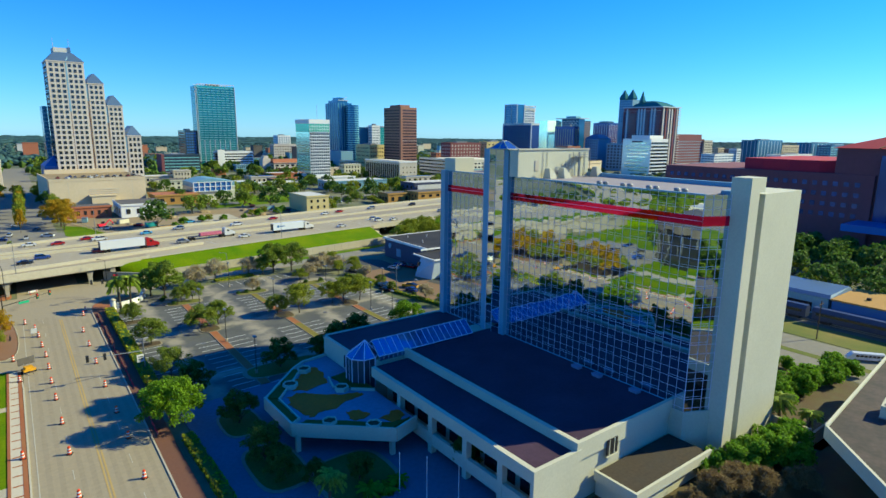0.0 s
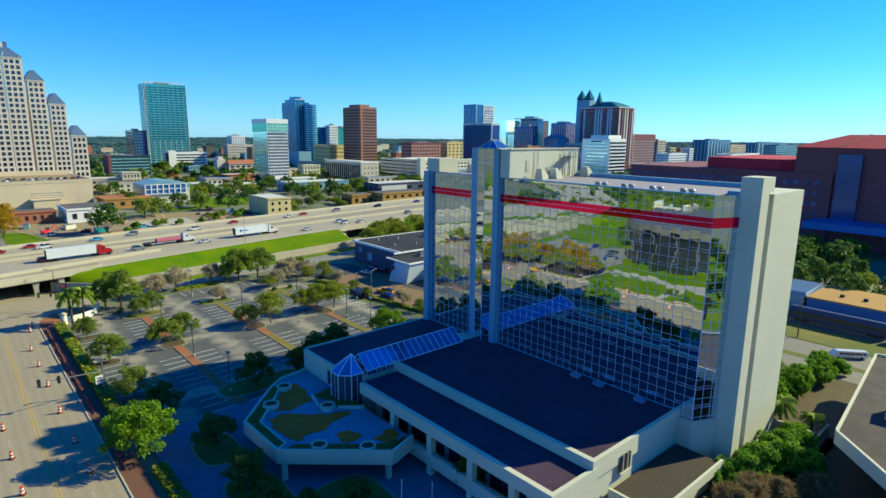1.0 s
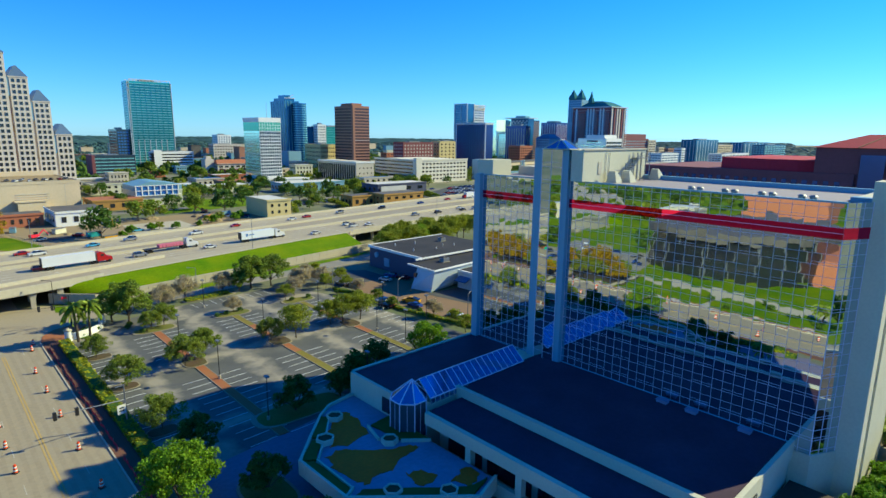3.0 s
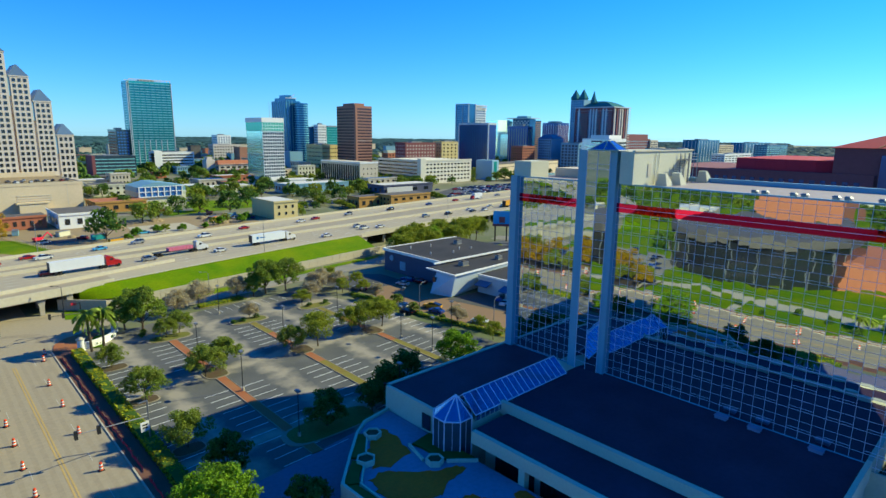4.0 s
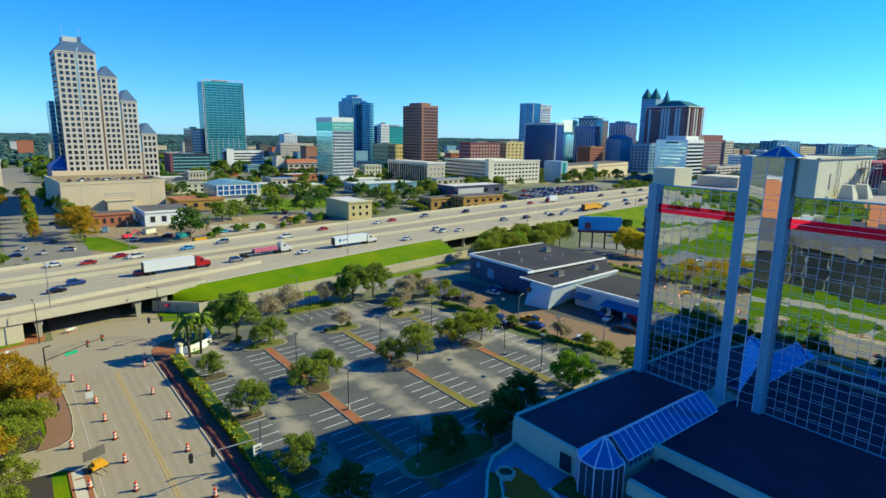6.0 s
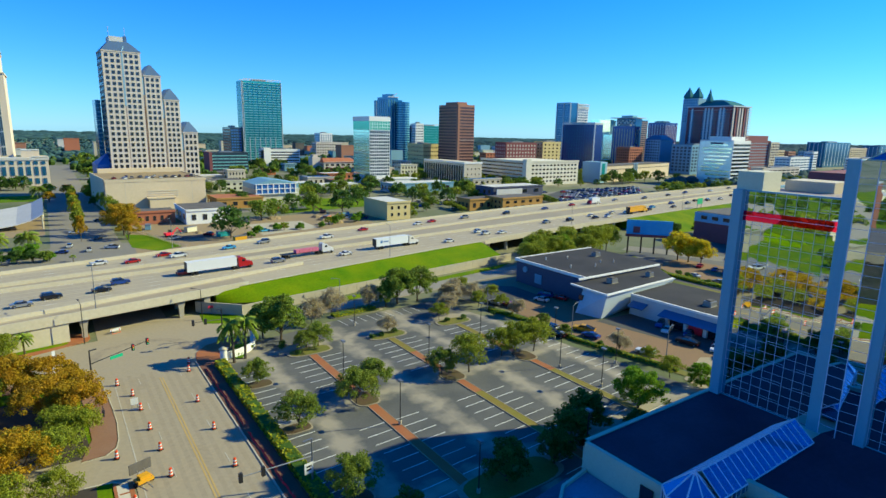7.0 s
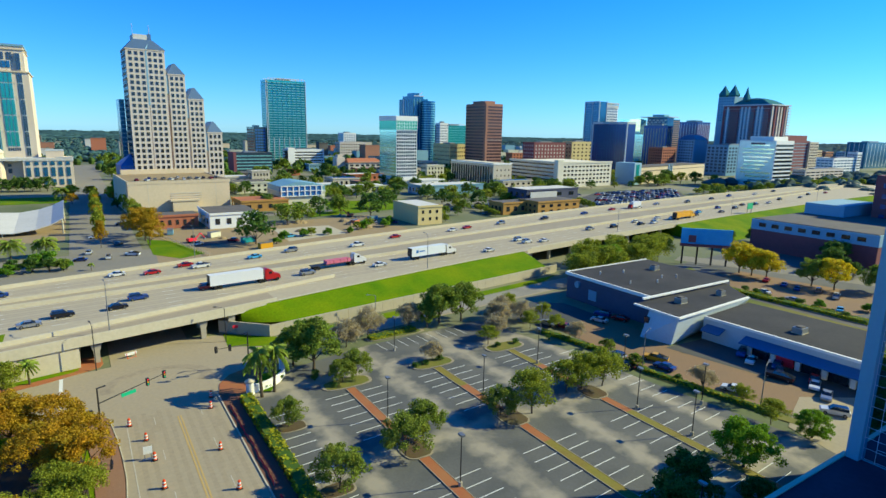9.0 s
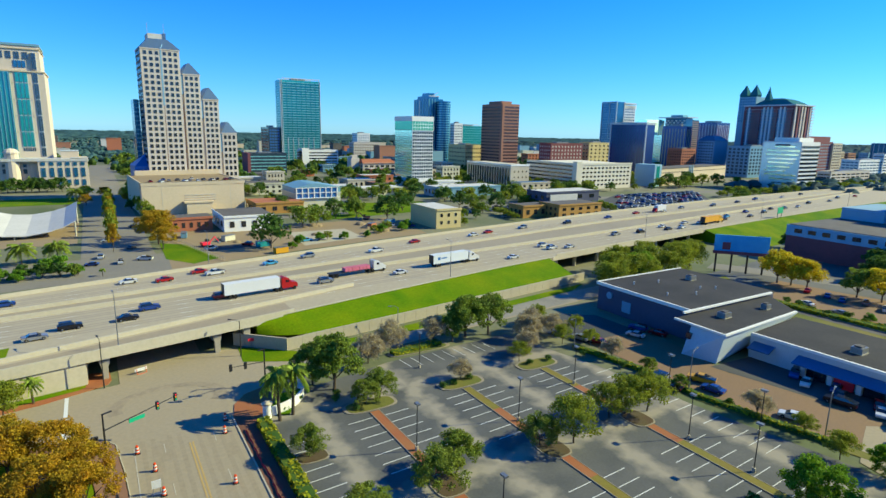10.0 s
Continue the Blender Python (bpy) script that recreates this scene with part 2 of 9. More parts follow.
def mirror_glass(name, tint, wave, scale):
    """Coated mirror glass whose panes are slightly wavy."""
    m = bpy.data.materials.new(name)
    m.use_nodes = True
    n, l = m.node_tree.nodes, m.node_tree.links
    b = n["Principled BSDF"]
    b.inputs["Base Color"].default_value = (*tint, 1)
    b.inputs["Metallic"].default_value, b.inputs["Roughness"].default_value = 1.0, 0.015
    g, t, bp = n.new("ShaderNodeNewGeometry"), n.new("ShaderNodeTexNoise"), n.new("ShaderNodeBump")
    t.inputs["Scale"].default_value, t.inputs["Detail"].default_value = scale, 1.0
    bp.inputs["Strength"].default_value, bp.inputs["Distance"].default_value = 1.0, wave
    l.new(g.outputs["Position"], t.inputs["Vector"])
    l.new(t.outputs["Fac"], bp.inputs["Height"])
    l.new(bp.outputs[0], b.inputs["Normal"])
    return m


M_MIRROR = mirror_glass("mirror_glass", (0.62, 0.70, 0.77), 0.005, 0.5)
def tower_glass(name, col, metal=0.45, rough=0.16):
    """Tinted curtain-wall glass of the far towers, with panes that differ a little."""
    return material(name, col, rough=rough, metal=metal, var=0.2, big=0.03, fine=0.3, spec=0.6, island=0.25)


M_TEALGLASS = tower_glass("teal_glass", (0.045, 0.29, 0.32))
M_BLUEGLASS = tower_glass("blue_glass", (0.03, 0.15, 0.28))
M_REDGLASS = mirror_glass("red_mirror_glass", (0.70, 0.02, 0.10), 0.006, 0.4)
M_NAVYGLASS = tower_glass("navy_glass", (0.022, 0.055, 0.20))
M_GREENGLASS = tower_glass("green_glass", (0.10, 0.52, 0.36))
M_GREYGLASS = tower_glass("grey_glass", (0.06, 0.10, 0.14))


# ==== mesh helpers ====
class Mesh:
    """Collects faces of one mesh."""

    def __init__(self):
        self.v, self.f = [], []

    def face(self, *pts):
        k = len(self.v)
        self.v += [tuple(p) for p in pts]
        self.f.append(tuple(range(k, k + len(pts))))
        return self

    def add(self, verts, faces, m=None):
        k = len(self.v)
        self.v += [tuple(m @ Vector(p)) for p in verts] if m is not None else [tuple(p) for p in verts]
        self.f += [tuple(i + k for i in f) for f in faces]
        return self

    def box(self, x0, x1, y0, y1, z0, z1, m=None):
        v = [(x, y, z) for z in (z0, z1) for x, y in ((x0, y0), (x1, y0), (x1, y1), (x0, y1))]
        return self.add(v, [(3, 2, 1, 0), (4, 5, 6, 7), (0, 1, 5, 4), (1, 2, 6, 5), (2, 3, 7, 6), (3, 0, 4, 7)], m)

    def prism(self, pts, z0, z1, m=None):
        n = len(pts)
        v = [(x, y, z0) for x, y in pts] + [(x, y, z1) for x, y in pts]
        f = [tuple(reversed(range(n))), tuple(range(n, 2 * n))] + [(i, (i + 1) % n, (i + 1) % n + n, i + n) for i in range(n)]
        return self.add(v, f, m)

    def loft(self, rings, caps=True, m=None):
        n = len(rings[0])
        v = [p for r in rings for p in r]
        f = [(a * n + i, a * n + (i + 1) % n, (a + 1) * n + (i + 1) % n, (a + 1) * n + i) for a in range(len(rings) - 1) for i in range(n)]
        if caps:
            f += [tuple(reversed(range(n))), tuple(range((len(rings) - 1) * n, len(rings) * n))]
        return self.add(v, f, m)

    def tube(self, p0, p1, r0, r1=None, n=8):
        p0, p1 = Vector(p0), Vector(p1)
        r1 = r0 if r1 is None else r1
        q = (p1 - p0).to_track_quat("Z", "Y")
        ring = lambda p, r: [p + q @ Vector((r * math.cos(2 * math.pi * i / n), r * math.sin(2 * math.pi * i / n), 0)) for i in range(n)]
        return self.loft([ring(p0, r0), ring(p1, r1)])

    def pyramid(self, pts, z0, apex):
        n = len(pts)
        v = [(x, y, z0) for x, y in pts] + [apex]
        return self.add(v, [tuple(reversed(range(n)))] + [(i, (i + 1) % n, n) for i in range(n)])

    def data(self, name, mat):
        d = bpy.data.meshes.new(name)
        d.from_pydata(self.v, [], self.f)
        if mat is not None:
            d.materials.append(mat)
        return d


def part(name, mesh, mat, parent=None, label="", m=None, kind=""):
    """Links a mesh as one object under a thing or a part."""
    d = mesh.data(name, mat) if isinstance(mesh, Mesh) else mesh
    ob = new(name, d)
    if m is not None:
        ob.matrix_basis = m
    if parent is not None:
        ob.parent = parent
    return tagged(ob, label, kind=kind)


def thing(name, label, category, m=None, group="", kind=""):
    ob = new(name)
    if m is not None:
        ob.matrix_basis = m
    return tagged(ob, label, category, group, kind)


def whole(name, mesh, mat, label, category, group="", kind="", m=None):
    ob = part(name, mesh, mat, m=m)
    return tagged(ob, label, category, group, kind)


def setting(name, mesh, mat, label, category=""):
    return whole(name, mesh, mat, label, category or name.split("_")[0], kind="structure")


def flat(pts, z):
    return Mesh().face(*[(x, y, z) for x, y in pts])


def rect(x0, x1, y0, y1, z):
    return flat(((x0, y0), (x1, y0), (x1, y1), (x0, y1)), z)

# ==== ground and street ====
setting("ground", rect(-4900, 4900, -4900, 4900, -0.06), M_GROUND, "flat town ground of grass, dirt and paving", "ground")
road = setting("road", rect(-8.0, 8.1, -150, 292, 0.0), M_ROAD, "wide pale concrete street with worn lanes", "road")
part("crossroad", flat(((-70, 184), (-8, 184), (-8, 205), (-70, 198)), 0.012), M_ROAD, road)
part("turning_area", flat(((8, 181), (14, 190), (30, 196), (150, 208), (150, 216), (25, 206), (14, 214), (8, 215)), 0.012), M_ROAD, road)
part("left_bay", flat(((-8, 140), (-10.2, 152), (-10.6, 176), (-13, 184), (-8, 184)), 0.012), M_ROAD, road)
part("centre_line", Mesh().box(0.45, 0.7, -100, 176, 0.0, 0.02).box(0.9, 1.15, -100, 176, 0.0, 0.02), M_YELLOW, road)
part("edge_line", Mesh().box(-7.25, -7.1, -100, 178, 0.0, 0.02), M_FADED, road)
dash = Mesh().box(-0.06, 0.06, -1.5, 1.5, 0.0, 0.02).data("lane_dash", M_FADED)
for y in range(-40, 178, 12):
    for x in (-3.0, 4.4):
        part("lane_dash", dash, None, road, m=pose(x, y, 0))
part("stop_line", Mesh().box(-16.9, -16.3, 186, 203, 0, 0.03), M_PAINT, road)
ring = Mesh()
for i in range(40):
    a, b = 2 * math.pi * i / 40 * 0.62 - 0.5, 2 * math.pi * (i + 1) / 40 * 0.62 - 0.5
    ring.face(*[(-0.5 + r * 1.35 * math.cos(t), 193 + r * math.sin(t), 0.03) for r, t in ((5.7, a), (7.4, a), (7.4, b), (5.7, b))])
part("tyre_track", ring, material("tyre_blackened_concrete", (0.30, 0.245, 0.17), col2=(0.36, 0.295, 0.20), big=0.5, fine=1.5, var=0.2), road)


def kerb(name, pts, w=0.25, h=0.15, mat=None, parent=None):
    k = Mesh()
    for (x0, y0), (x1, y1) in zip(pts, pts[1:]):
        d = Vector((x1 - x0, y1 - y0)).normalized()
        nx, ny = -d.y * w / 2, d.x * w / 2
        k.prism(((x0 + nx, y0 + ny), (x0 - nx, y0 - ny), (x1 - nx, y1 - ny), (x1 + nx, y1 + ny)), 0, h)
    return part(name, k, mat or M_CONC, parent)


# pavement beside the hedge, and its kerb
pavement_e = setting("pavement_east", Mesh().box(8.35, 11.0, -60, 181, -0.05, 0.14), M_BRICKDARK, "dark red brick pavement along the hedge", "pavement")
kerb("kerb", [(8.22, -60), (8.22, 181)], parent=pavement_e, mat=M_CONC)
# west pavement: strip of brick with pale slabs between orange-brown edgings
pavement_w = setting("pavement_west", Mesh().box(-10.6, -8.4, -60, 140.4, -0.05, 0.14), M_CREAM, "paved pavement with brick edging strips", "pavement")
part("brick_edging", Mesh().box(-8.9, -8.3, -60, 140.4, 0.1, 0.17), M_BRICK, pavement_w)
part("brick_edging", Mesh().box(-10.7, -10.3, -60, 141.2, 0.1, 0.17), M_BRICK, pavement_w)
joint = Mesh().box(-10.1, -8.75, -0.16, 0.16, 0.1, 0.16).data("brick_band", M_BRICK)
for i in range(25):
    part("brick_band", joint, None, pavement_w, m=pose(0, 66 + i * 3.0, 0))
kerb("kerb", [(-8.1, -60), (-8.1, 131), (-8.3, 136.5), (-8.9, 140.2), (-10.7, 141.8), (-14, 142.2)], parent=pavement_w, mat=M_LITCONC)
drive_w = setting("side_entrance", flat(((-8.2, 138.5), (-8.4, 155.5), (-10.8, 150.4), (-30, 151.5), (-30, 142.4), (-10.8, 142.0)), 0.09), M_ROAD, "pale concrete side entrance off the street", "driveway")
CORNER = [(-14, 149.6), (-10.8, 149.8), (-9.3, 151.4), (-8.75, 154.0), (-8.4, 160), (-8.5, 166), (-8.8, 172), (-9.6, 180.6), (-11.5, 183.4), (-18.3, 185.2), (-26, 186.4)]
setting("pavement_kerb", Mesh().prism(CORNER + [(-26, 182.4), (-16, 180.2), (-13.2, 176), (-12.4, 168), (-12.2, 156)], -0.05, 0.15), M_BRICKMID, "brick pavement curving round the street corner", "pavement")
kerb("kerb", CORNER, parent=pavement_w, mat=M_LITCONC)
lawn_w = setting("lawn_west", flat(((-10.5, -60), (-10.5, 142), (-12.1, 156), (-13, 178), (-24, 183), (-30, 183), (-30, -60)), 0.05), M_GRASS, "mown green lawn beside the street", "lawn")
part("tree_bed", flat(((-13.0, 120), (-12.4, 150), (-14, 176), (-30, 178), (-30, 120)), 0.07), M_DARKBROWN, lawn_w, "dark brown ground under trees")
part("path", rect(-30, -10.6, 91, 93.5, 0.08), M_CONC, lawn_w)
part("path", rect(-30, -10.6, 121, 123, 0.08), M_CONC, lawn_w)
# north-west corner below the highway
corner_nw = setting("pavement_corner", Mesh().prism(((-60, 194.6), (-20, 202.1), (-13.5, 204.4), (-9.9, 206.0), (-9.3, 208.0), (-9.5, 212.5), (-13.2, 213), (-13.2, 207.6), (-20, 206.3), (-60, 198.4)), -0.05, 0.13), M_BRICK, "brick corner pavement beside the underpass", "pavement")
part("verge", flat(((-60, 196.4), (-20.5, 204.0), (-14.8, 205.3), (-13.7, 206.1), (-13.5, 207.4), (-20, 206.2), (-60, 198.3)), 0.16), M_GRASS, corner_nw)
# north-east corner: brick pad and verge
corner_ne = setting("pavement_corner_brick", Mesh().prism(((8.4, 181), (9.4, 185.5), (12, 189), (17, 191), (19, 188), (16, 184), (13, 180), (12.5, 177), (8.4, 177)), -0.05, 0.13), M_BRICK, "red brick corner paving at the lot's gate", "pavement")
part("verge", flat(((15.2, 205), (24, 200.5), (60, 205.5), (120, 214), (130, 219), (60, 209.8), (27, 205.6), (16, 214)), 0.05), M_GRASS, corner_ne)
part("verge", flat(((13.4, 179), (18, 186), (22, 186), (17, 177)), 0.15), M_GRASS, corner_ne)

# ==== parking lot ====
lot = setting("parking_lot", flat(((13.6, 60), (13.6, 178), (24, 186), (43, 190), (76, 192), (82, 165), (84, 145), (90, 105), (90, 60)), 0.02), M_LOT, "worn asphalt car park with painted bays", "car park")
stripe = Mesh().box(-2.35, 2.35, -0.06, 0.06, 0.02, 0.05).data("bay_line", M_PAINT)
for row, x in enumerate((30.6, 50.4, 70.3)):
    for seg0, seg1 in ((106, 139), (152.5, 170.5)):
        y = seg0
        while y < seg1:
            for s in (-1, 1):
                part("bay_line", stripe, None, lot, m=pose(x + s * 3.5, y, 0, 0, 0, 3))
            y += 2.75
for i in range(24):
    part("bay_line", stripe, None, lot, m=pose(16.0, 104 + 2.75 * i, 0, 0, 0, 3))
for i in range(9):
    part("bay_line", stripe, None, lot, m=pose(45.5 + 2.75 * i, 187.5, 0, 0, 0, 96))
for i in range(14):
    part("bay_line", stripe, None, lot, m=pose(81.8 - i * 0.05, 128 + 2.75 * i, 0, 0, 0, 3))


def median(y0, y1, x, mat, label):
    """A long raised bed between two rows of bays, with a kerb all round."""
    t = thing("median_bed", label, "planting bed", pose(x, 0, 0), group="beds between the bays")
    part("bed", Mesh().box(-0.85, 0.85, y0, y1, 0, 0.14), mat, t)
    part("kerb_edge", Mesh().box(-0.98, -0.85, y0, y1, 0, 0.17).box(0.85, 0.98, y0, y1, 0, 0.17), M_KERB, t)
    return t


M_STRAWGRASS = material("straw_grass", (0.26, 0.19, 0.03), col2=(0.18, 0.17, 0.02), big=0.25, fine=3.0, var=0.3)
for x in (30.6, 50.4, 70.3):
    if x < 40:
        median(106, 143, x, M_BRICK, "raised brick-paved strip with concrete kerb")
        median(149, 171, x, M_BRICK, "raised brick-paved strip with concrete kerb")
    else:
        median(106, 113, x, M_BRICK, "raised brick-paved strip with concrete kerb")
        median(113, 137, x, M_STRAWGRASS, "raised bed of straw-yellow grass with concrete kerb")
        median(137, 143, x, M_BRICK, "raised brick-paved strip with concrete kerb")
        median(149, 161, x, M_BRICK, "raised brick-paved strip with concrete kerb")
        median(161, 171, x, M_STRAWGRASS, "raised bed of straw-yellow grass with concrete kerb")


def island(x, y, rx, ry, mat, label):
    pts = [(rx * math.copysign(abs(math.cos(a)) ** 0.6, math.cos(a)), ry * math.copysign(abs(math.sin(a)) ** 0.6, math.sin(a))) for a in [2 * math.pi * i / 20 for i in range(20)]]
    t = thing("tree_island", label, "planting bed", pose(x, y, 0), group="planted islands of the car park")
    part("kerb_edge", Mesh().prism(pts, 0, 0.16), M_KERB, t)
    part("bed", Mesh().prism([(px * 0.88, py * 0.92) for px, py in pts], 0.1, 0.2), mat, t)


for x in (30.6, 50.4, 70.3):
    island(x, 146, 2.5, 2.9, M_MULCH, "kerbed island of mulch under trees")
    island(x + 0.3, 173.6, 5.2, 2.2, M_GRASS2, "kerbed island of rough grass")
for y in (162.3, 142.3, 120):
    island(16.2, y, 2.6, 1.6, M_MULCH, "kerbed half-round island with a small tree")
island(52, 193, 8, 1.6, M_GRASS2, "kerbed bed of low shrubs at the lot's edge")

# east edge of the lot: verge strip, brick forecourt of the workshop
east = setting("verge_east", flat(((84, 176), (87, 165), (86.5, 145), (92, 118), (94.5, 118), (89, 145), (89.5, 165), (86.5, 177)), 0.06), M_GRASS2, "narrow planted verge beside the lot", "verge")
# Dark asphalt here stands in for the shadow the workshop casts.
setting("shop_drive", flat(((103.5, 154), (117, 153), (119, 105), (113, 105)), 0.03), M_DARKASPH, "asphalt strip darkened for the workshop's shadow", "yard")
setting("loading_apron", flat(((86, 105), (112, 103), (113.5, 118), (104, 124), (98, 122), (90, 119)), 0.04), M_ROAD, "pale concrete apron at the forecourt's end", "yard")
fore = setting("forecourt", flat(((90, 178), (108, 178), (108, 165), (104, 150), (116, 118), (97, 112), (89.3, 145), (90, 165)), 0.01), M_FORE, "tan brick forecourt of the workshop", "forecourt")
# Yard asphalt kept dark to include shade from the halls.
setting("yard", flat(((108, 192), (100, 198), (84, 196), (88, 178), (108, 178)), 0.015), M_DARKASPH, "asphalt yard darkened for the workshop's shade", "yard")
setting("side_road", flat(((24, 196), (150, 209), (150, 216.5), (60, 207), (25, 203)), 0.03), M_AISLE, "pale service road below the retaining wall", "road")
setting("east_yard", flat(((112, 118), (165, 118), (250, 160), (250, 215), (150, 205), (150, 160), (118, 150)), -0.02), M_ASPHALT, "paved yard behind the workshop", "yard")
setting("shop_lot", flat(((171, 186), (169.5, 162), (171, 143), (184, 140), (204, 150), (199, 170), (196, 190)), 0.01), M_FORE, "brown paved car park behind the workshop", "car park")
setting("shop_verge", flat(((152, 199), (152, 140), (166, 132), (171, 143), (169.5, 162), (171, 186), (185, 203)), 0.0), M_GRASS2, "rough green verge behind the workshop", "verge")
setting("back_road", flat(((190, 214), (196, 204), (214, 160), (228, 130), (238, 134), (224, 166), (206, 208), (200, 218)), 0.015), M_TOWNROAD, "pale road behind the workshop", "road")

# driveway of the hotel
drive = setting("driveway", flat(((13.8, 20), (13.8, 104), (44, 108), (44, 20)), 0.035), M_DRIVE, "concrete hotel driveway with shade blue in its colour", "driveway")
for x, y, rx, ry in ((21.4, 93, 3.4, 5), (21.5, 77, 4.0, 7), (30, 68, 6, 6), (37, 112, 9, 3.5)):
    island(x, y, rx, ry, M_GRASS2, "kerbed planted island of the driveway")
setting("hotel_garden", flat(((44, -20), (44, 44), (74, 44), (74, 36), (100, 36), (100, -20)), 0.02), M_MULCH, "planted ground beside the hotel", "garden")

# ==== elevated highway ====
HZ = 5.85


def bend(x): return 0.0042 * min(0.0, x + 85) ** 2
def y_near(x): return bend(x) + 213.7 + 0.1797 * x - 1.277e-4 * x * x - 2.2 * max(0.0, min(1.0, (104 - x) / 60))
def y_bar_b(x): return bend(x) + 242.6 + 0.118 * min(x, 200) + 0.14 * max(0.0, x - 200)
def y_bar_a(x): return bend(x) + 250.5 + 0.172 * min(x, 200) + 0.105 * max(0.0, x - 200)
def y_far(x): return bend(x) + 267.9 + 0.2268 * x - 1.87e-4 * x * x
def y_ramp(x): return bend(x) + 210.0 + 0.194 * x
def y_gore(x): return bend(x) + 217.95 + 0.267 * x


def band(f0, f1, x0, x1, z, step=10.0, thick=0.0):
    """A strip between two lines along the highway."""
    n = max(1, int(round((x1 - x0) / step)))
    xs = [x0 + (x1 - x0) * i / n for i in range(n + 1)]
    if thick:
        return Mesh().loft([[(x, f0(x), z - thick), (x, f1(x), z - thick), (x, f1(x), z), (x, f0(x), z)] for x in xs])
    v = [p for x in xs for p in ((x, f0(x), z), (x, f1(x), z))]
    return Mesh().add(v, [(2 * i, 2 * i + 2, 2 * i + 3, 2 * i + 1) for i in range(n)])


XL, XR = -330.0, 640.0
near_edge = lambda x: y_near(x) if x > 44 else y_ramp(x) + max(0.0, (x - 24) / 20) * (y_near(44) - y_ramp(44))
highway = setting("highway", band(near_edge, y_far, XL, XR, HZ, 8.0, 0.9), M_HWY, "elevated pale concrete motorway with many lanes", "motorway")
for nm, f, x0, x1, h in (("median_barrier", y_bar_a, XL, XR, 0.95), ("median_barrier", y_bar_b, XL, XR, 0.95), ("far_barrier", y_far, XL, XR, 1.0), ("near_parapet", near_edge, XL, 30, 0.9), ("bridge_parapet", near_edge, 132, 236, 0.9), ("guard_kerb", near_edge, 30, XR, 0.15), ("gore_barrier", y_gore, -40, 52, 0.95)):
    part(nm, band(lambda x: f(x) - 0.22, lambda x: f(x) + 0.22, x0, x1, HZ + h, 8.0, h + 0.02), M_LITCONC, highway)
part("gore_lawn", Mesh().prism(((-120, 193), (-26, 213), (-26, 219.3), (-120, 203)), HZ - 0.3, HZ + 0.05), M_GRASS, highway)
part("ramp_surface", band(lambda x: y_ramp(x) + 1.6, lambda x: y_gore(x) - 1.4, -60, 30, HZ + 0.012), material("ramp_asphalt", (0.42, 0.345, 0.24), col2=(0.30, 0.25, 0.18), var=0.2, big=0.1), highway)
part("expansion_gap", band(lambda x: y_gore(x) + 0.5, lambda x: y_gore(x) + 1.0, -14, 30, HZ + 0.014), M_DARKASPH, highway)
part("median_dirt", band(lambda x: y_bar_b(x) + 0.5, lambda x: y_bar_a(x) - 0.5, XL, XR, HZ + 0.012), material("stained_concrete", (0.34, 0.29, 0.215), var=0.2, big=0.05), highway)
lines, worn = Mesh(), Mesh()
for k, (f, offs) in enumerate(((y_bar_b, (-1.0, -4.8, -8.5, -12.2, -15.9, -19.6)), (y_bar_a, (1.0, 4.7, 8.4, 12.1)))):
    for i, o in enumerate(offs):
        solid = i == 0
        x = -150.0
        while x < 420:
            d = 12.0 if solid else 3.0
            a, b = x, x + d
            lines.face((a, f(a) + o, HZ + 0.02), (b, f(b) + o, HZ + 0.02), (b, f(b) + o + 0.14, HZ + 0.02), (a, f(a) + o + 0.14, HZ + 0.02))
            x += 12.0
    for o in offs[1:]:
        s = 1 if k == 0 else -1
        for dx in (1.0, 2.4):
            for a in range(-150, 420, 15):
                b = a + 15
                worn.face(*[(x, f(x) + o + s * dx + e, HZ + 0.012) for x, e in ((a, 0), (b, 0), (b, 0.55), (a, 0.55))])
part("lane_lines", lines, M_PAINT, highway, kind="stuff")
part("tyre_wear", worn, material("tyre_darkened_concrete", (0.36, 0.31, 0.245), var=0.15, big=0.05), highway, kind="stuff")

# embankments carrying the highway, with gaps at the street and the viaduct
def embank(name, x0, x1, toe, z_toe, mat):
    n, rows = max(2, int((x1 - x0) / 2.0)), 6
    xs = [x0 + (x1 - x0) * i / n for i in range(n + 1)]
    v, f = [], []
    for x in xs:
        y0, y1 = toe(x), near_edge(x) + 0.3
        for k in range(rows + 1):
            t = k / rows
            lump = 0.22 * noise.noise(Vector((x * 0.11, t * 2.3, 4.0))) * (1 - abs(2 * t - 1)) if 0 < k < rows else 0.0
            v.append((x, y0 + (y1 - y0) * t, z_toe + (HZ - 0.02 - z_toe) * t + lump))
    for i in range(n):
        for k in range(rows):
            a, b = i * (rows + 1) + k, (i + 1) * (rows + 1) + k
            f.append((a, b, b + 1, a + 1))
    m = Mesh().add(v, f)
    slope = len(f)
    for x in (x0, x1):
        pts = [(x, toe(x), -0.05), (x, toe(x), z_toe), (x, near_edge(x) + 0.3, HZ - 0.3), (x, y_far(x), HZ - 0.3), (x, y_far(x), -0.05)]
        m.face(*pts)
    for a, b in zip(xs, xs[1:]):
        m.face((a, y_far(a), -0.05), (a, y_far(a), HZ - 0.1), (b, y_far(b), HZ - 0.1), (b, y_far(b), -0.05))
    ob = setting(name, m, mat, "green grass bank of the motorway", "embankment")
    for p in ob.data.polygons[:slope]:
        p.use_smooth = True
    return ob


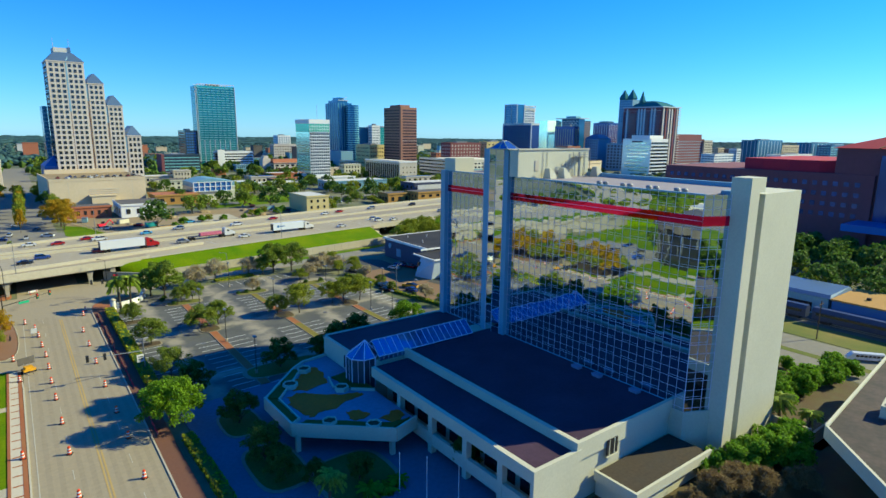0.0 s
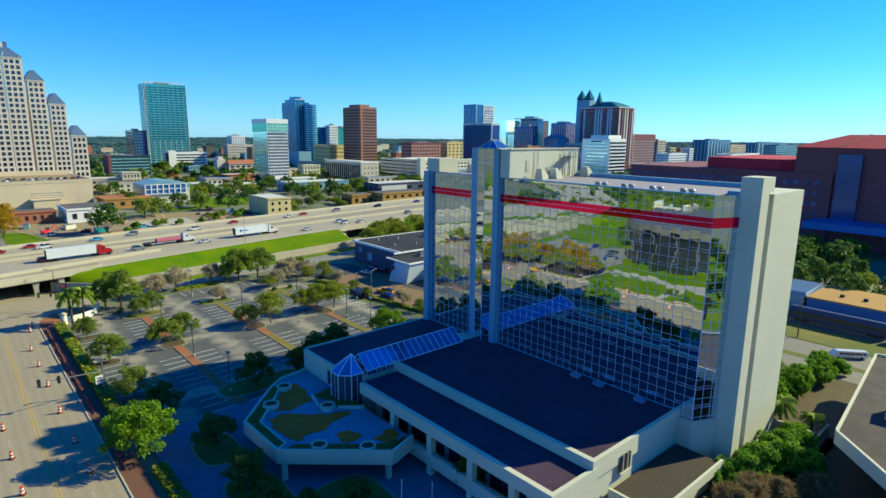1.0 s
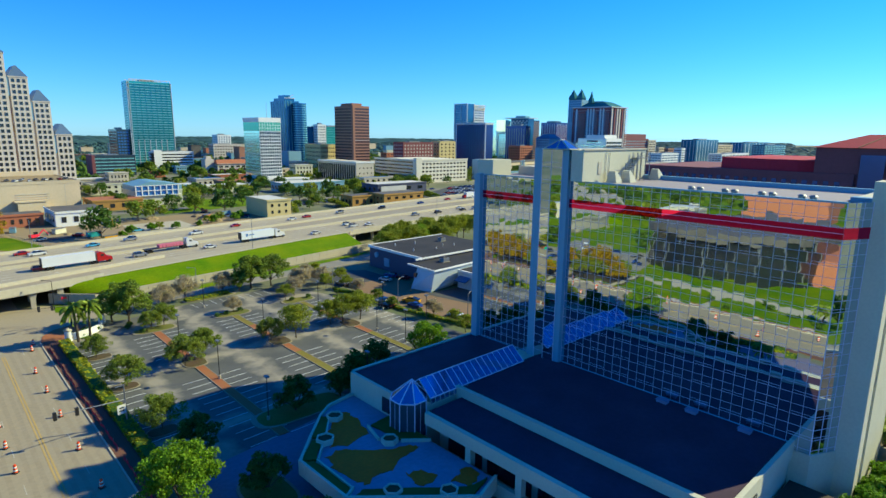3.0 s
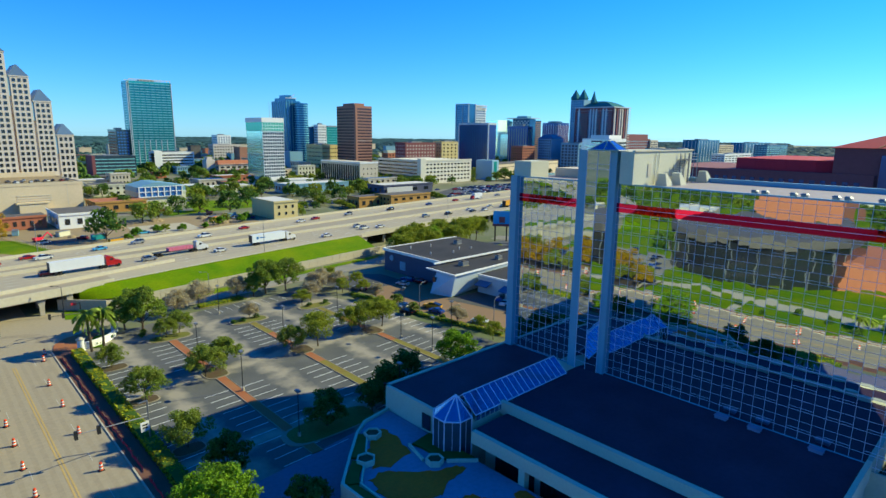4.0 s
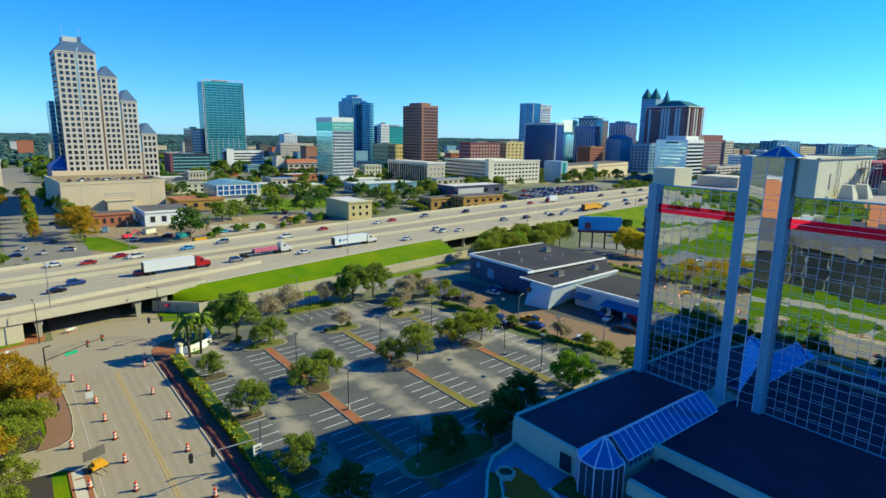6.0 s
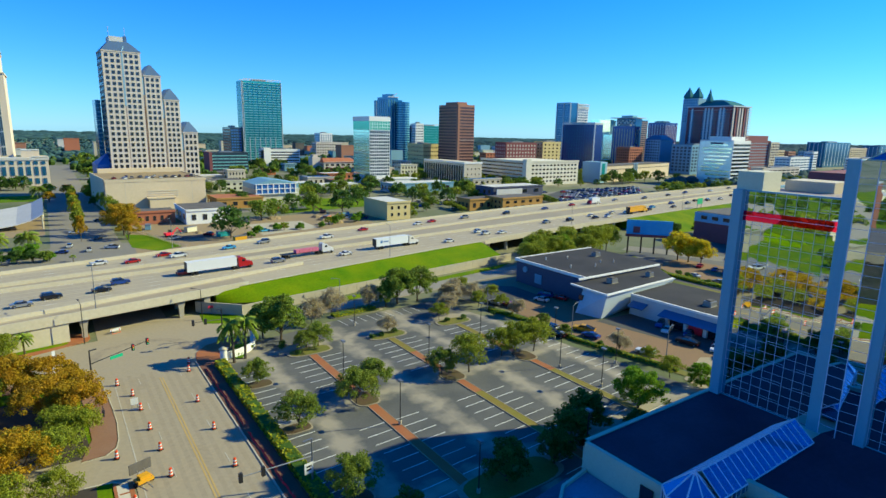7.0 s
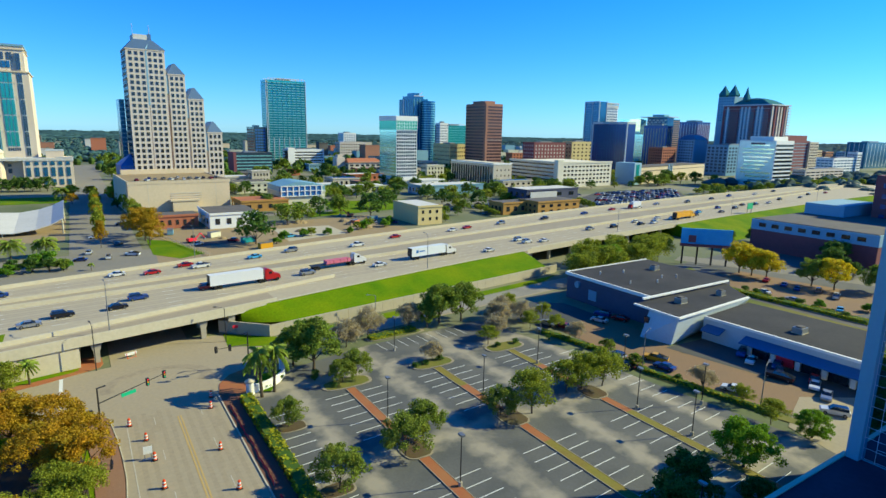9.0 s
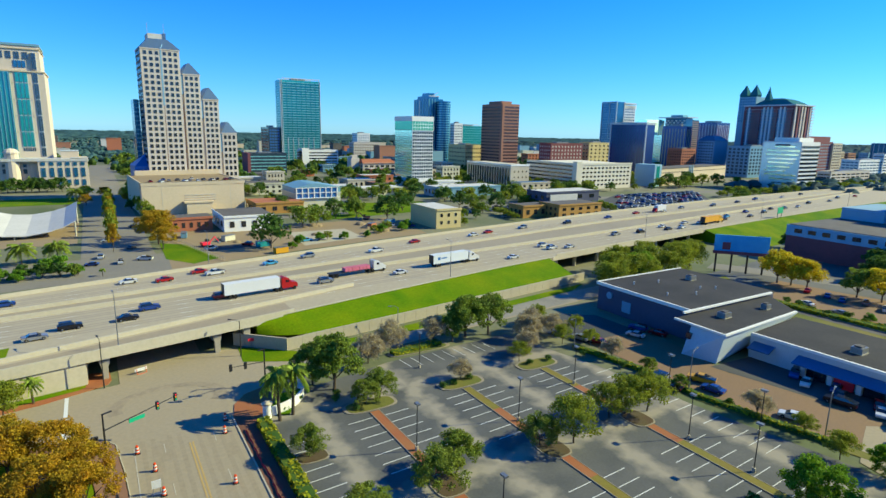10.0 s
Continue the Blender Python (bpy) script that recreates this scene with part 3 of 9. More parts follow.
wall_y = lambda x: 203.5 + 0.142 * x
ease = lambda x: 1.0 - (1.0 - min(1.0, max(0.0, (x - 20.5) / 13))) ** 2
embank("embankment_middle", 20.5, 128, lambda x: (wall_y(x) + 0.3) * ease(x) + (near_edge(x) - 0.6) * (1 - ease(x)), 2.6, M_GRASS)
embank("embankment_east", 240, XR, lambda x: near_edge(x) - 24, 0.0, M_GRASS)
embank("embankment_west", -125, -62, lambda x: near_edge(x) - 0.6, 0.0, M_CONC)
embank("embankment_far_west", XL, -125, lambda x: near_edge(x) - 20, 0.0, M_GRASS)
cone = Mesh()
cone.face((128, wall_y(128) + 0.3, 2.6), (134, 236.5, 2.0), (136, 238.5, 5.2), (128, near_edge(128) + 0.3, HZ - 0.02))
part("abutment_apron", cone, M_CONC, highway)

wall = setting("retaining_wall", Mesh().prism(((25.5, 206.9), (133, 222.1), (133, 222.5), (25.5, 207.3)), -0.05, 0.12), M_CONC, "pale concrete retaining wall below the grass bank", "retaining wall")
panel_n = 30
for i in range(panel_n):
    a, b = 25.5 + i * 3.6, 25.5 + (i + 1) * 3.6 - 0.06
    part("wall_panel", Mesh().prism(((a, wall_y(a) - 0.15), (b, wall_y(b) - 0.15), (b, wall_y(b) + 0.25), (a, wall_y(a) + 0.25)), 0, 2.75), M_CONC, wall)
part("wall_panel", Mesh().prism(((15.5, 216), (25.3, 206.6), (25.5, 207.0), (15.7, 216.4)), 0, 3.0), M_CONC, wall)
# bridge over the street: girders, cap beams and piers
bridge = setting("street_bridge", band(lambda x: y_ramp(x) - 0.25, lambda x: y_ramp(x) + 0.12, -62, 27, HZ + 0.95, 8, 2.2), M_LITCONC, "concrete highway bridge over the street", "bridge")
for x0 in (-10.2, 11.6):
    part("cap_beam", Mesh().prism([(x0 - 1, y_ramp(x0) + 1), (x0 + 1, y_ramp(x0) + 1), (x0 + 1 + 3, y_far(x0)), (x0 - 1 + 3, y_far(x0))], HZ - 1.9, HZ - 0.9), M_CONC, bridge)
    for k in range(7):
        y = y_ramp(x0) + 1.5 + k * 8.4
        part("bridge_pier", Mesh().loft([[(x0 + k * 0.35 + sx * w, y + sy * 0.8, z) for sx, sy in ((-1, -1), (1, -1), (1, 1), (-1, 1))] for w, z in ((0.55, 0), (0.6, 2.6), (0.95, HZ - 1.9))]), M_CONC, bridge)
for k in range(9):
    part("girder", band(lambda x: y_ramp(x) + 1.5 + k * 6.5, lambda x: y_ramp(x) + 2.2 + k * 6.5, -16, 18, HZ - 0.85, 34, 1.0), M_CONC, bridge)
part("abutment", Mesh().box(17.5, 19, 214, 280, 0, HZ - 0.8), M_CONC, bridge)
part("abutment", Mesh().prism(((-62, y_ramp(-62) + 0.16), (-13.2, y_ramp(-13.2) + 0.16), (-13.2, y_ramp(-13.2) + 0.8), (-62, y_ramp(-62) + 0.8)), 0, HZ - 1.3), M_LITCONC, bridge)
part("abutment", Mesh().box(-14.0, -13.2, y_ramp(-13.2) + 0.82, 262, 0, HZ - 1.3), M_CONC, bridge)
viaduct = setting("viaduct", band(lambda x: y_near(x) - 0.2, lambda x: y_near(x) + 0.1, 130, 238, HZ + 0.4, 8, 1.7), M_LITCONC, "concrete viaduct of the motorway on columns", "bridge")
for x in range(146, 236, 14):
    for k in range(4):
        part("viaduct_column", Mesh().tube((x + k, y_near(x) + 3 + 14 * k, 0), (x + k, y_near(x) + 3 + 14 * k, HZ - 1.7), 0.75, n=12), M_CONC, viaduct)
    part("cap_beam", Mesh().prism(((x - 0.8, y_near(x) + 1), (x + 0.8, y_near(x) + 1), (x + 3.8, y_far(x) - 1), (x + 2.2, y_far(x) - 1)), HZ - 1.8, HZ - 0.9), M_CONC, viaduct)
# low frontage road behind the highway
front = setting("frontage_road", band(lambda x: y_far(x) + 3, lambda x: y_far(x) + 13, -200, 60, 0.05, 10), M_TOWNROAD, "dark frontage road behind the motorway", "road")
part("frontage_barrier", band(lambda x: y_far(x) + 15, lambda x: y_far(x) + 15.4, -120, 45, 3.2, 8, 3.2), M_CONC, front)

# patches and wheel tracks of the street
rnd = random.Random(5)
for i in range(22):
    x, y, w, l = rnd.uniform(-7, 7), rnd.uniform(20, 178), rnd.uniform(0.5, 1.5), rnd.uniform(1.5, 9)
    part("repair_patch", rect(x - w / 2, x + w / 2, y, y + l, 0.006 + 0.0001 * i), M_TRACK, road)
for x in (-5.9, -4.4, -2.0, -0.6, 2.2, 3.6, 5.4, 6.8):
    part("wheel_track", rect(x - 0.35, x + 0.35, -60, 180, 0.0045), M_TRACK, road)

# ==== mirror-glass hotel ====
GX, TOP = 73.0, 41.2          # plane of the mirror facade and its top
hotel = thing("hotel_tower", "tall slab hotel with blue mirror glass and white end walls", "hotel", pose(0, 0, 0))
FLOOR = 2.92
ROWS = []
z = 6.93
while z < TOP - 0.8:
    ROWS += [(z, z + FLOOR / 2), (z + FLOOR / 2, z + FLOOR)]
    z += FLOOR
ROWS = [(a, min(b, TOP)) for a, b in ROWS if a < TOP - 0.3]
RED = (36.65, 38.1)
part("core_slab", Mesh().box(GX + 0.25, 92.6, 43.4, 103.3, 0, TOP - 0.6), M_ROOF, hotel, "dark structural body behind the glass")
part("roof", Mesh().box(GX + 0.6, 92.4, 43.6, 103.3, TOP - 0.6, TOP - 0.25), M_ROOFGRAVEL, hotel, "grey gravel roof")
part("parapet", Mesh().box(92.0, 93.0, 43.4, 103.3, TOP - 1.0, TOP + 0.5).box(GX - 0.02, GX + 0.45, 42.45, 81.3, TOP - 0.15, TOP + 0.08).box(GX - 0.02, GX + 0.45, 89.2, 102.3, TOP - 0.15, TOP + 0.08), M_FIN, hotel)


def glazing(y0, y1, n):
    """One bay of the facade: rows of panes, each slightly out of true, and the grid that holds them."""
    w = (y1 - y0) / n
    rnd = random.Random(int(y0 * 10))
    shared = {}
    far = Mesh()
    count = 0
    for a, b in ROWS:
        h = round(b - a, 3)
        for i in range(n):
            cy, cz = y0 + w * (i + 0.5), (a + b) / 2
            turn = pose(GX, cy, cz, 0, rnd.gauss(0, 0.13), rnd.gauss(0, 0.13))
            if count < 140:
                if h not in shared:
                    shared[h] = Mesh().box(0, 0.05, -w / 2 + 0.03, w / 2 - 0.03, -h / 2 + 0.03, h / 2 - 0.03).data("glass_pane", M_MIRROR)
                part("glass_pane", shared[h], None, hotel, m=turn)
                count += 1
            else:
                far.box(0, 0.05, -w / 2 + 0.03, w / 2 - 0.03, -h / 2 + 0.03, h / 2 - 0.03, turn)
    part("upper_panes", far, M_MIRROR, hotel, kind="stuff")
    for i in range(n + 1):
        y = y0 + w * i
        part("mullion", Mesh().box(GX - 0.04, GX + 0.06, y - 0.019, y + 0.019, ROWS[0][0], TOP), M_FRAME, hotel)
    for a, b in ROWS:
        part("transom", Mesh().box(GX - 0.035, GX + 0.06, y0, y1, a - 0.02, a + 0.02), M_FRAME, hotel)
    for k, (a, b) in enumerate(ROWS):   # opening lights: a second rail in two panes of every three
        if k % 2 == 0 and k:
            for i in range(0, n, 3):
                part("sash_rail", Mesh().box(GX - 0.035, GX + 0.06, y0 + w * i, y0 + w * (i + 2), a + 0.36, a + 0.395), M_FRAME, hotel)


glazing(42.45, 82.1, 27)
glazing(89.2, 102.3, 9)
part("red_stripe", Mesh().box(GX - 0.1, GX - 0.02, 42.4, 82.1, *RED).box(GX - 0.1, GX - 0.02, 89.2, 102.3, *RED), M_REDGLASS, hotel, "bright red mirror-glass stripe")
part("stripe_rail", Mesh().box(GX - 0.13, GX - 0.1, 42.4, 82.1, 37.36, 37.42).box(GX - 0.13, GX - 0.1, 89.2, 102.3, 37.36, 37.42), M_FRAME, hotel)
part("base_rail", Mesh().box(GX - 0.12, GX + 0.1, 44.9, 82.1, 8.5, 8.72).box(GX - 0.12, GX + 0.1, 89.2, 102.3, 8.0, 8.2), M_FIN, hotel)
# angled corner bay beside the stair core
c0, c1 = Vector((73.0, 42.45)), Vector((76.9, 40.6))
along = (c1 - c0).normalized()
ang = math.degrees(math.atan2(along.y, along.x))
length = (c1 - c0).length
corner = part("corner_bay", Mesh().prism(((73.25, 42.55), (76.9, 40.85), (84, 40.85), (84, 43.4), (73.25, 43.4)), 0, TOP - 0.6), M_ROOF, hotel)
base = pose(73.0, 42.45, 0, 0, 0, ang)
cb = Mesh()
for a, b in ROWS:
    for i in range(3):
        cb.box(length / 3 * i + 0.03, length / 3 * (i + 1) - 0.03, -0.06, 0.0, a + 0.03, b - 0.03, base)
part("corner_panes", cb, M_MIRROR, corner)
fr = Mesh()
for i in range(4):
    fr.box(length / 3 * i - 0.03, length / 3 * i + 0.03, -0.1, 0.0, 7.8, TOP, base)
for a, b in ROWS:
    fr.box(0, length, -0.1, 0, a - 0.025, a + 0.025, base)
for a, b in ROWS[2::2]:
    fr.box(0, length * 2 / 3, -0.1, 0, a + 0.36, a + 0.4, base)
part("corner_grid", fr, M_FRAME, corner)
part("corner_stripe", Mesh().box(-0.02, length, -0.14, -0.1, *RED, base), M_REDGLASS, corner, "bright red mirror-glass stripe")
# white stair core and end wall
part("stair_core", Mesh().box(76.9, 79.6, 37.95, 40.8, 0, 43.7).box(79.6, 81.2, 37.95, 40.8, 41.6, 43.7), M_WHITE, hotel, "white stucco stair tower")
part("recess", Mesh().box(79.6, 81.3, 39.2, 43.6, 0, TOP + 0.2), M_FIN, hotel)
part("end_wall", Mesh().box(81.3, 93.5, 37.9, 43.5, 0, TOP + 0.05), M_WHITE, hotel, "white stucco end wall")
part("end_wall", Mesh().box(GX + 0.3, 93.2, 103.3, 103.9, 0, TOP + 0.1).box(72.0, GX + 0.3, 102.3, 103.8, 0, TOP + 0.1), M_FIN, hotel, "pale blue end wall")
part("back_wall", Mesh().box(92.6, 93.1, 43.5, 103.3, 0, TOP - 0.6), M_WHITE, hotel)
part("base_wall", Mesh().prism(((72.8, 46.0), (72.8, 42.3), (76.95, 40.3), (78, 42), (78, 46)), 0, 7.8), M_WHITE, hotel)
# lift shaft: glazed prow between two pale fins, with a skylight on top
PT = 46.5
lift = part("lift_shaft", Mesh().box(72.3, 73.4, 83.3, 87.5, 0, PT - 0.2), M_ROOF, hotel)
part("fin", Mesh().box(72.05, 73.2, 87.6, 89.2, 8.0, PT), M_FIN, lift, "pale blue vertical fin")
part("fin", Mesh().box(72.1, 73.2, 82.1, 83.3, 8.4, PT), M_FIN, lift, "pale blue vertical fin")
pts = [(72.05, 83.3), (71.8, 85.4), (72.05, 87.6)]
for (ax, ay), (bx, by) in zip(pts, pts[1:]):
    for a, b in ROWS + [(TOP, TOP + 2.2), (TOP + 2.2, TOP + 3.0), (TOP + 3.0, PT - 0.1)]:
        part("prow_pane", Mesh().face((ax, ay, a + 0.03), (ax, ay, b - 0.03), (bx, by, b - 0.03), (bx, by, a + 0.03)), M_MIRROR, lift)
        part("prow_transom", Mesh().tube((ax - 0.02, ay, a), (bx - 0.02, by, a), 0.03, n=4), M_FRAME, lift)
for ax, ay in pts:
    part("prow_mullion", Mesh().tube((ax - 0.02, ay, 7), (ax - 0.02, ay, PT), 0.06, n=4), M_FRAME, lift)
sk = part("skylight", Mesh().loft([[(71.3, 81.6, PT), (71.3, 86.8, PT), (74.4, 86.8, PT), (74.4, 81.6, PT)], [(72.4, 83.9, PT + 1.5), (72.4, 84.5, PT + 1.5), (73.6, 84.5, PT + 1.5), (73.6, 83.9, PT + 1.5)]]), M_GLASSROOF, lift, "blue glass ridge skylight")
for p0, p1 in (((71.3, 81.6, PT), (72.4, 83.9, PT + 1.5)), ((71.3, 86.8, PT), (72.4, 84.5, PT + 1.5)), ((72.4, 84.2, PT + 1.5), (73.6, 84.2, PT + 1.5)), ((71.3, 81.6, PT), (71.3, 86.8, PT)), ((71.3, 81.6, PT), (74.4, 81.6, PT)), ((74.4, 81.6, PT), (73.6, 83.9, PT + 1.5)), ((71.3, 84.2, PT), (72.4, 84.2, PT + 1.5))):
    part("skylight_bar", Mesh().tube(p0, p1, 0.1, n=4), M_WHITE, sk)
# plant room behind the prow, with its stair and vents
pent = part("plant_room", Mesh().box(73.2, 92.2, 79.0, 88.0, TOP - 0.4, PT - 0.1).box(71.7, 73.2, 79.0, 81.3, TOP + 0.1, PT - 0.1), M_WHITE, hotel, "white rooftop plant room")
part("plant_room_coping", Mesh().box(71.6, 92.4, 78.8, 79.3, PT - 0.1, PT + 0.12).box(92.0, 92.4, 79.7, 88.0, PT - 0.1, PT + 0.12), M_CREAM, pent)
for x in (78.5, 79.6):
    part("wall_ladder_rail", Mesh().tube((x, 78.9, TOP), (x, 78.9, PT - 0.4), 0.04, n=4), M_STEEL, pent)
part("wall_hatch", Mesh().box(76.2, 77.2, 78.9, 79.02, TOP + 1.2, TOP + 3.2), M_CREAM, pent)
stair = Mesh()
for i in range(11):
    stair.box(82.4 + i * 0.42, 82.8 + i * 0.42, 77.2, 78.6, TOP + 0.1 + i * 0.33, TOP + 0.16 + i * 0.33)
part("roof_stair", stair.box(87.0, 90.4, 77.0, 78.9, TOP + 3.7, TOP + 3.8), M_STEEL, pent, "grey steel stair")
for x in (82.6, 84.7, 87.0, 88.7, 90.3):
    for y in (77.1, 78.7):
        part("stair_post", Mesh().tube((x, y, TOP - 0.3), (x, y, TOP + (1.2 if x < 84 else 2.9 if x < 86 else 4.8)), 0.07, n=5), M_STEEL, pent)
for dz in (0.5, 1.0):
    part("stair_rail", Mesh().tube((82.6, 77.1, TOP + dz), (87.0, 77.1, TOP + 3.75 + dz), 0.05, n=5).tube((87.0, 77.1, TOP + 3.75 + dz), (90.4, 77.1, TOP + 3.75 + dz), 0.05, n=5), M_STEEL, pent)
for x, y in ((78.0, 77.4), (91.0, 76.4), (81.2, 76.6)):
    part("duct_cowl", Mesh().loft([[(x, y - 1.0, TOP - 0.3), (x + 2.2, y - 1.0, TOP - 0.3), (x + 2.2, y + 1.0, TOP - 0.3), (x, y + 1.0, TOP - 0.3)], [(x, y - 0.8, TOP + 0.7), (x + 1.4, y - 0.8, TOP + 0.9), (x + 1.4, y + 0.8, TOP + 0.9), (x, y + 0.8, TOP + 0.7)], [(x, y - 0.6, TOP + 1.7), (x + 0.5, y - 0.6, TOP + 1.8), (x + 0.5, y + 0.6, TOP + 1.8), (x, y + 0.6, TOP + 1.7)]]), M_WHITE, pent, "white sloped duct cowl")
part("rooftop_box", Mesh().box(73.05, 78.4, 100.0, 103.9, TOP - 0.4, 44.0), M_WHITE, hotel, "white rooftop plant box")
part("rooftop_box", Mesh().box(82, 88, 94, 101, TOP - 0.4, 42.6), M_CREAM, hotel)


def roof_fan(y):
    f = thing("roof_fan", "small grey extractor fan on the hotel roof", "roof fan", pose(74.6, y, TOP - 0.25), group="fans along the roof edge")
    for k in (0, 1.3):
        part("fan_drum", Mesh().tube((0, k, 0), (0, k, 0.55), 0.42, 0.42, 10).tube((0, k, 0.55), (0, k, 0.75), 0.55, 0.3, 10), M_STEEL, f)
    part("fan_base", Mesh().box(-0.5, 0.5, -0.5, 1.8, -0.1, 0.08), M_CONC, f)


for y in (46.5, 51.3, 56.1, 60.9):
    roof_fan(y)

# ==== podium ====
podium = thing("hotel_podium", "low white podium with flat black roofs", "podium", pose(0, 0, 0))
part("main_hall", Mesh().box(51.2, GX + 0.1, 44.6, 87, 0, 8.5), M_WHITE, podium)
part("main_roof", Mesh().box(51.5, GX, 45.0, 87, 8.45, 8.62), M_ROOF, podium, "black membrane roof")
part("parapet", Mesh().box(50.6, 51.4, 44.3, 86.5, 7.2, 9.2), M_WHITE, podium)
part("parapet", Mesh().box(51.4, GX, 44.3, 44.9, 6.5, 9.15), M_WHITE, podium)
part("west_roof", Mesh().box(43.0, 50.6, 44.7, 85, 7.55, 7.75), M_ROOF, podium, "black membrane roof")
part("west_hall", Mesh().box(46.0, 50.7, 44.6, 85, 0, 7.6), M_WHITE, podium)
part("fascia", Mesh().box(42.4, 43.2, 44.8, 84.5, 6.3, 8.1), M_WHITE, podium)
part("south_wall", Mesh().box(42.4, 51.4, 44.2, 44.8, 0, 8.1), M_WHITE, podium)
part("sill_wall", Mesh().box(42.5, 43.1, 44.5, 77, 1.4, 3.4), M_WHITE, podium)
part("soffit", Mesh().box(43.1, 46.1, 44.7, 85, 6.2, 6.4), M_WHITE, podium)
for y, y1 in ((50, 57.5), (57.5, 66), (66, 75), (75, 83)):
    part("pier", Mesh().box(42.45, 43.4, y, y + 1.0, 0, 6.4), M_WHITE, podium)
    part("window", Mesh().box(45.95, 46.05, y + 1.0, y1, 1.2, 6.2), M_DARKGLASS, podium)
part("window", Mesh().box(45.95, 46.05, 45.4, 50, 1.2, 6.2), M_DARKGLASS, podium)
win = part("south_window", Mesh().box(56.8, 59.2, 44.1, 44.25, 5.2, 7.6), M_DARKGLASS, podium)
part("window_frame", Mesh().box(57.3, 57.42, 44.05, 44.2, 5.2, 7.6).box(58.4, 58.52, 44.05, 44.2, 5.2, 7.6).box(56.7, 59.3, 43.9, 44.2, 5.0, 5.2), M_WHITE, win)
# The shadow over this low roof is put into its dark brown.
part("lower_roof", Mesh().box(54.5, 72.6, 37.6, 44.2, 3.3, 3.5), M_DARKBROWN, podium, "brown stained low roof with shade in its colour")
part("lower_hall", Mesh().box(55, 72.4, 38.2, 44.3, 0, 3.3).box(54.3, 72.8, 37.3, 37.7, 2.6, 4.0).box(54.3, 54.7, 37.7, 44.15, 2.6, 4.0), M_WHITE, podium)
part("north_hall", Mesh().box(42.5, GX + 0.1, 91.2, 104.2, 0, 8.0), M_WHITE, podium)
part("north_roof", Mesh().box(42.9, GX, 90.5, 103.8, 7.95, 8.12), M_ROOF, podium, "black membrane roof")
part("north_parapet", Mesh().box(42.3, 42.9, 91, 104.4, 7.6, 8.3).box(42.3, GX, 103.8, 104.4, 7.6, 8.3), M_WHITE, podium)
part("side_door", Mesh().box(42.2, 42.4, 93.0, 94.8, 4.6, 7.0), M_DARKGLASS, podium)
# junction boxes on the roof along the glass
for y in (62, 57.5, 50):
    v = thing("roof_vent", "small pale vent box on the podium roof", "roof vent", pose(71.4, y, 8.62), group="vents on the podium roof")
    part("vent_body", Mesh().box(-0.5, 0.5, -0.8, 0.8, 0, 0.4), M_PATIO, v)
    part("vent_lid", Mesh().box(-0.6, 0.6, -0.9, 0.9, 0.4, 0.48), M_PATIO, v)

# gallery: pitched skylight from the octagonal bay to the tower
gallery = thing("glass_gallery", "blue glazed gallery with an octagonal end bay", "skylight", pose(0, 0, 0))
part("gallery_hall", Mesh().box(44, 72.6, 86.4, 91.4, 0, 8.3), M_WHITE, gallery)
ridge, e0, e1, zr, ze = 88.9, 86.2, 91.6, 11.2, 8.9
n = 16
x0, x1 = 45.0, 67.5
for i in range(n):
    a, b = x0 + (x1 - x0) * i / n + 0.06, x0 + (x1 - x0) * (i + 1) / n - 0.06
    part("roof_pane", Mesh().face((a, e0, ze), (b, e0, ze), (b, ridge, zr), (a, ridge, zr)), M_GLASSROOF, gallery)
    part("roof_pane", Mesh().face((b, e1, ze), (a, e1, ze), (a, ridge, zr), (b, ridge, zr)), M_GLASSROOF, gallery)
for i in range(n + 1):
    a = x0 + (x1 - x0) * i / n
    for e in (e0, e1):
        part("glazing_bar", Mesh().tube((a, e, ze), (a, ridge, zr), 0.09, n=4), M_FRAME, gallery)
for e, z in ((ridge, zr), (e0, ze), (e1, ze)):
    part("ridge_bar", Mesh().tube((x0, e, z), (x1, e, z), 0.12, n=4), M_FRAME, gallery)
part("gallery_gable", Mesh().face((x1, e0, ze), (x1, e1, ze), (x1, ridge, zr)).box(x0, x1, e0 - 0.05, e0 + 0.1, 8.0, ze), M_GLASSROOF, gallery)
gw = Mesh()
for i in range(9):
    gw.box(x0 + i * 1.0, x0 + 0.08 + i * 1.0, e0 - 0.1, e0, 7.8, ze)
part("clerestory_bars", gw, M_WHITE, gallery)
oc = [(43.0 + 3.0 * math.cos(radians(22.5 + 45 * i)), 88.9 + 3.0 * math.sin(radians(22.5 + 45 * i))) for i in range(8)]
bay = part("octagon_bay", Mesh().prism([(43 + (x - 43) * 0.98, 88.9 + (y - 88.9) * 0.98) for x, y in oc], 3.2, 8.8), M_GREYGLASS, gallery, "dark glazed octagonal bay")
for i in range(8):
    (ax, ay), (bx, by) = oc[i], oc[(i + 1) % 8]
    part("bay_post", Mesh().tube((ax, ay, 3.2), (ax, ay, 8.9), 0.11, n=4).tube(((ax + bx) / 2, (ay + by) / 2, 3.2), ((ax + bx) / 2, (ay + by) / 2, 8.9), 0.05, n=4), M_FRAME, bay)
    part("bay_roof_pane", Mesh().face((ax, ay, 8.9), (bx, by, 8.9), (43.6, 88.9, 11.6)), M_GLASSROOF, bay)
    part("eaves_bar", Mesh().tube((ax, ay, 8.9), (bx, by, 8.9), 0.12, n=4), M_FRAME, bay)
    part("hip_bar", Mesh().tube((ax, ay, 8.9), (43.6, 88.9, 11.6), 0.1, n=4), M_FRAME, bay)

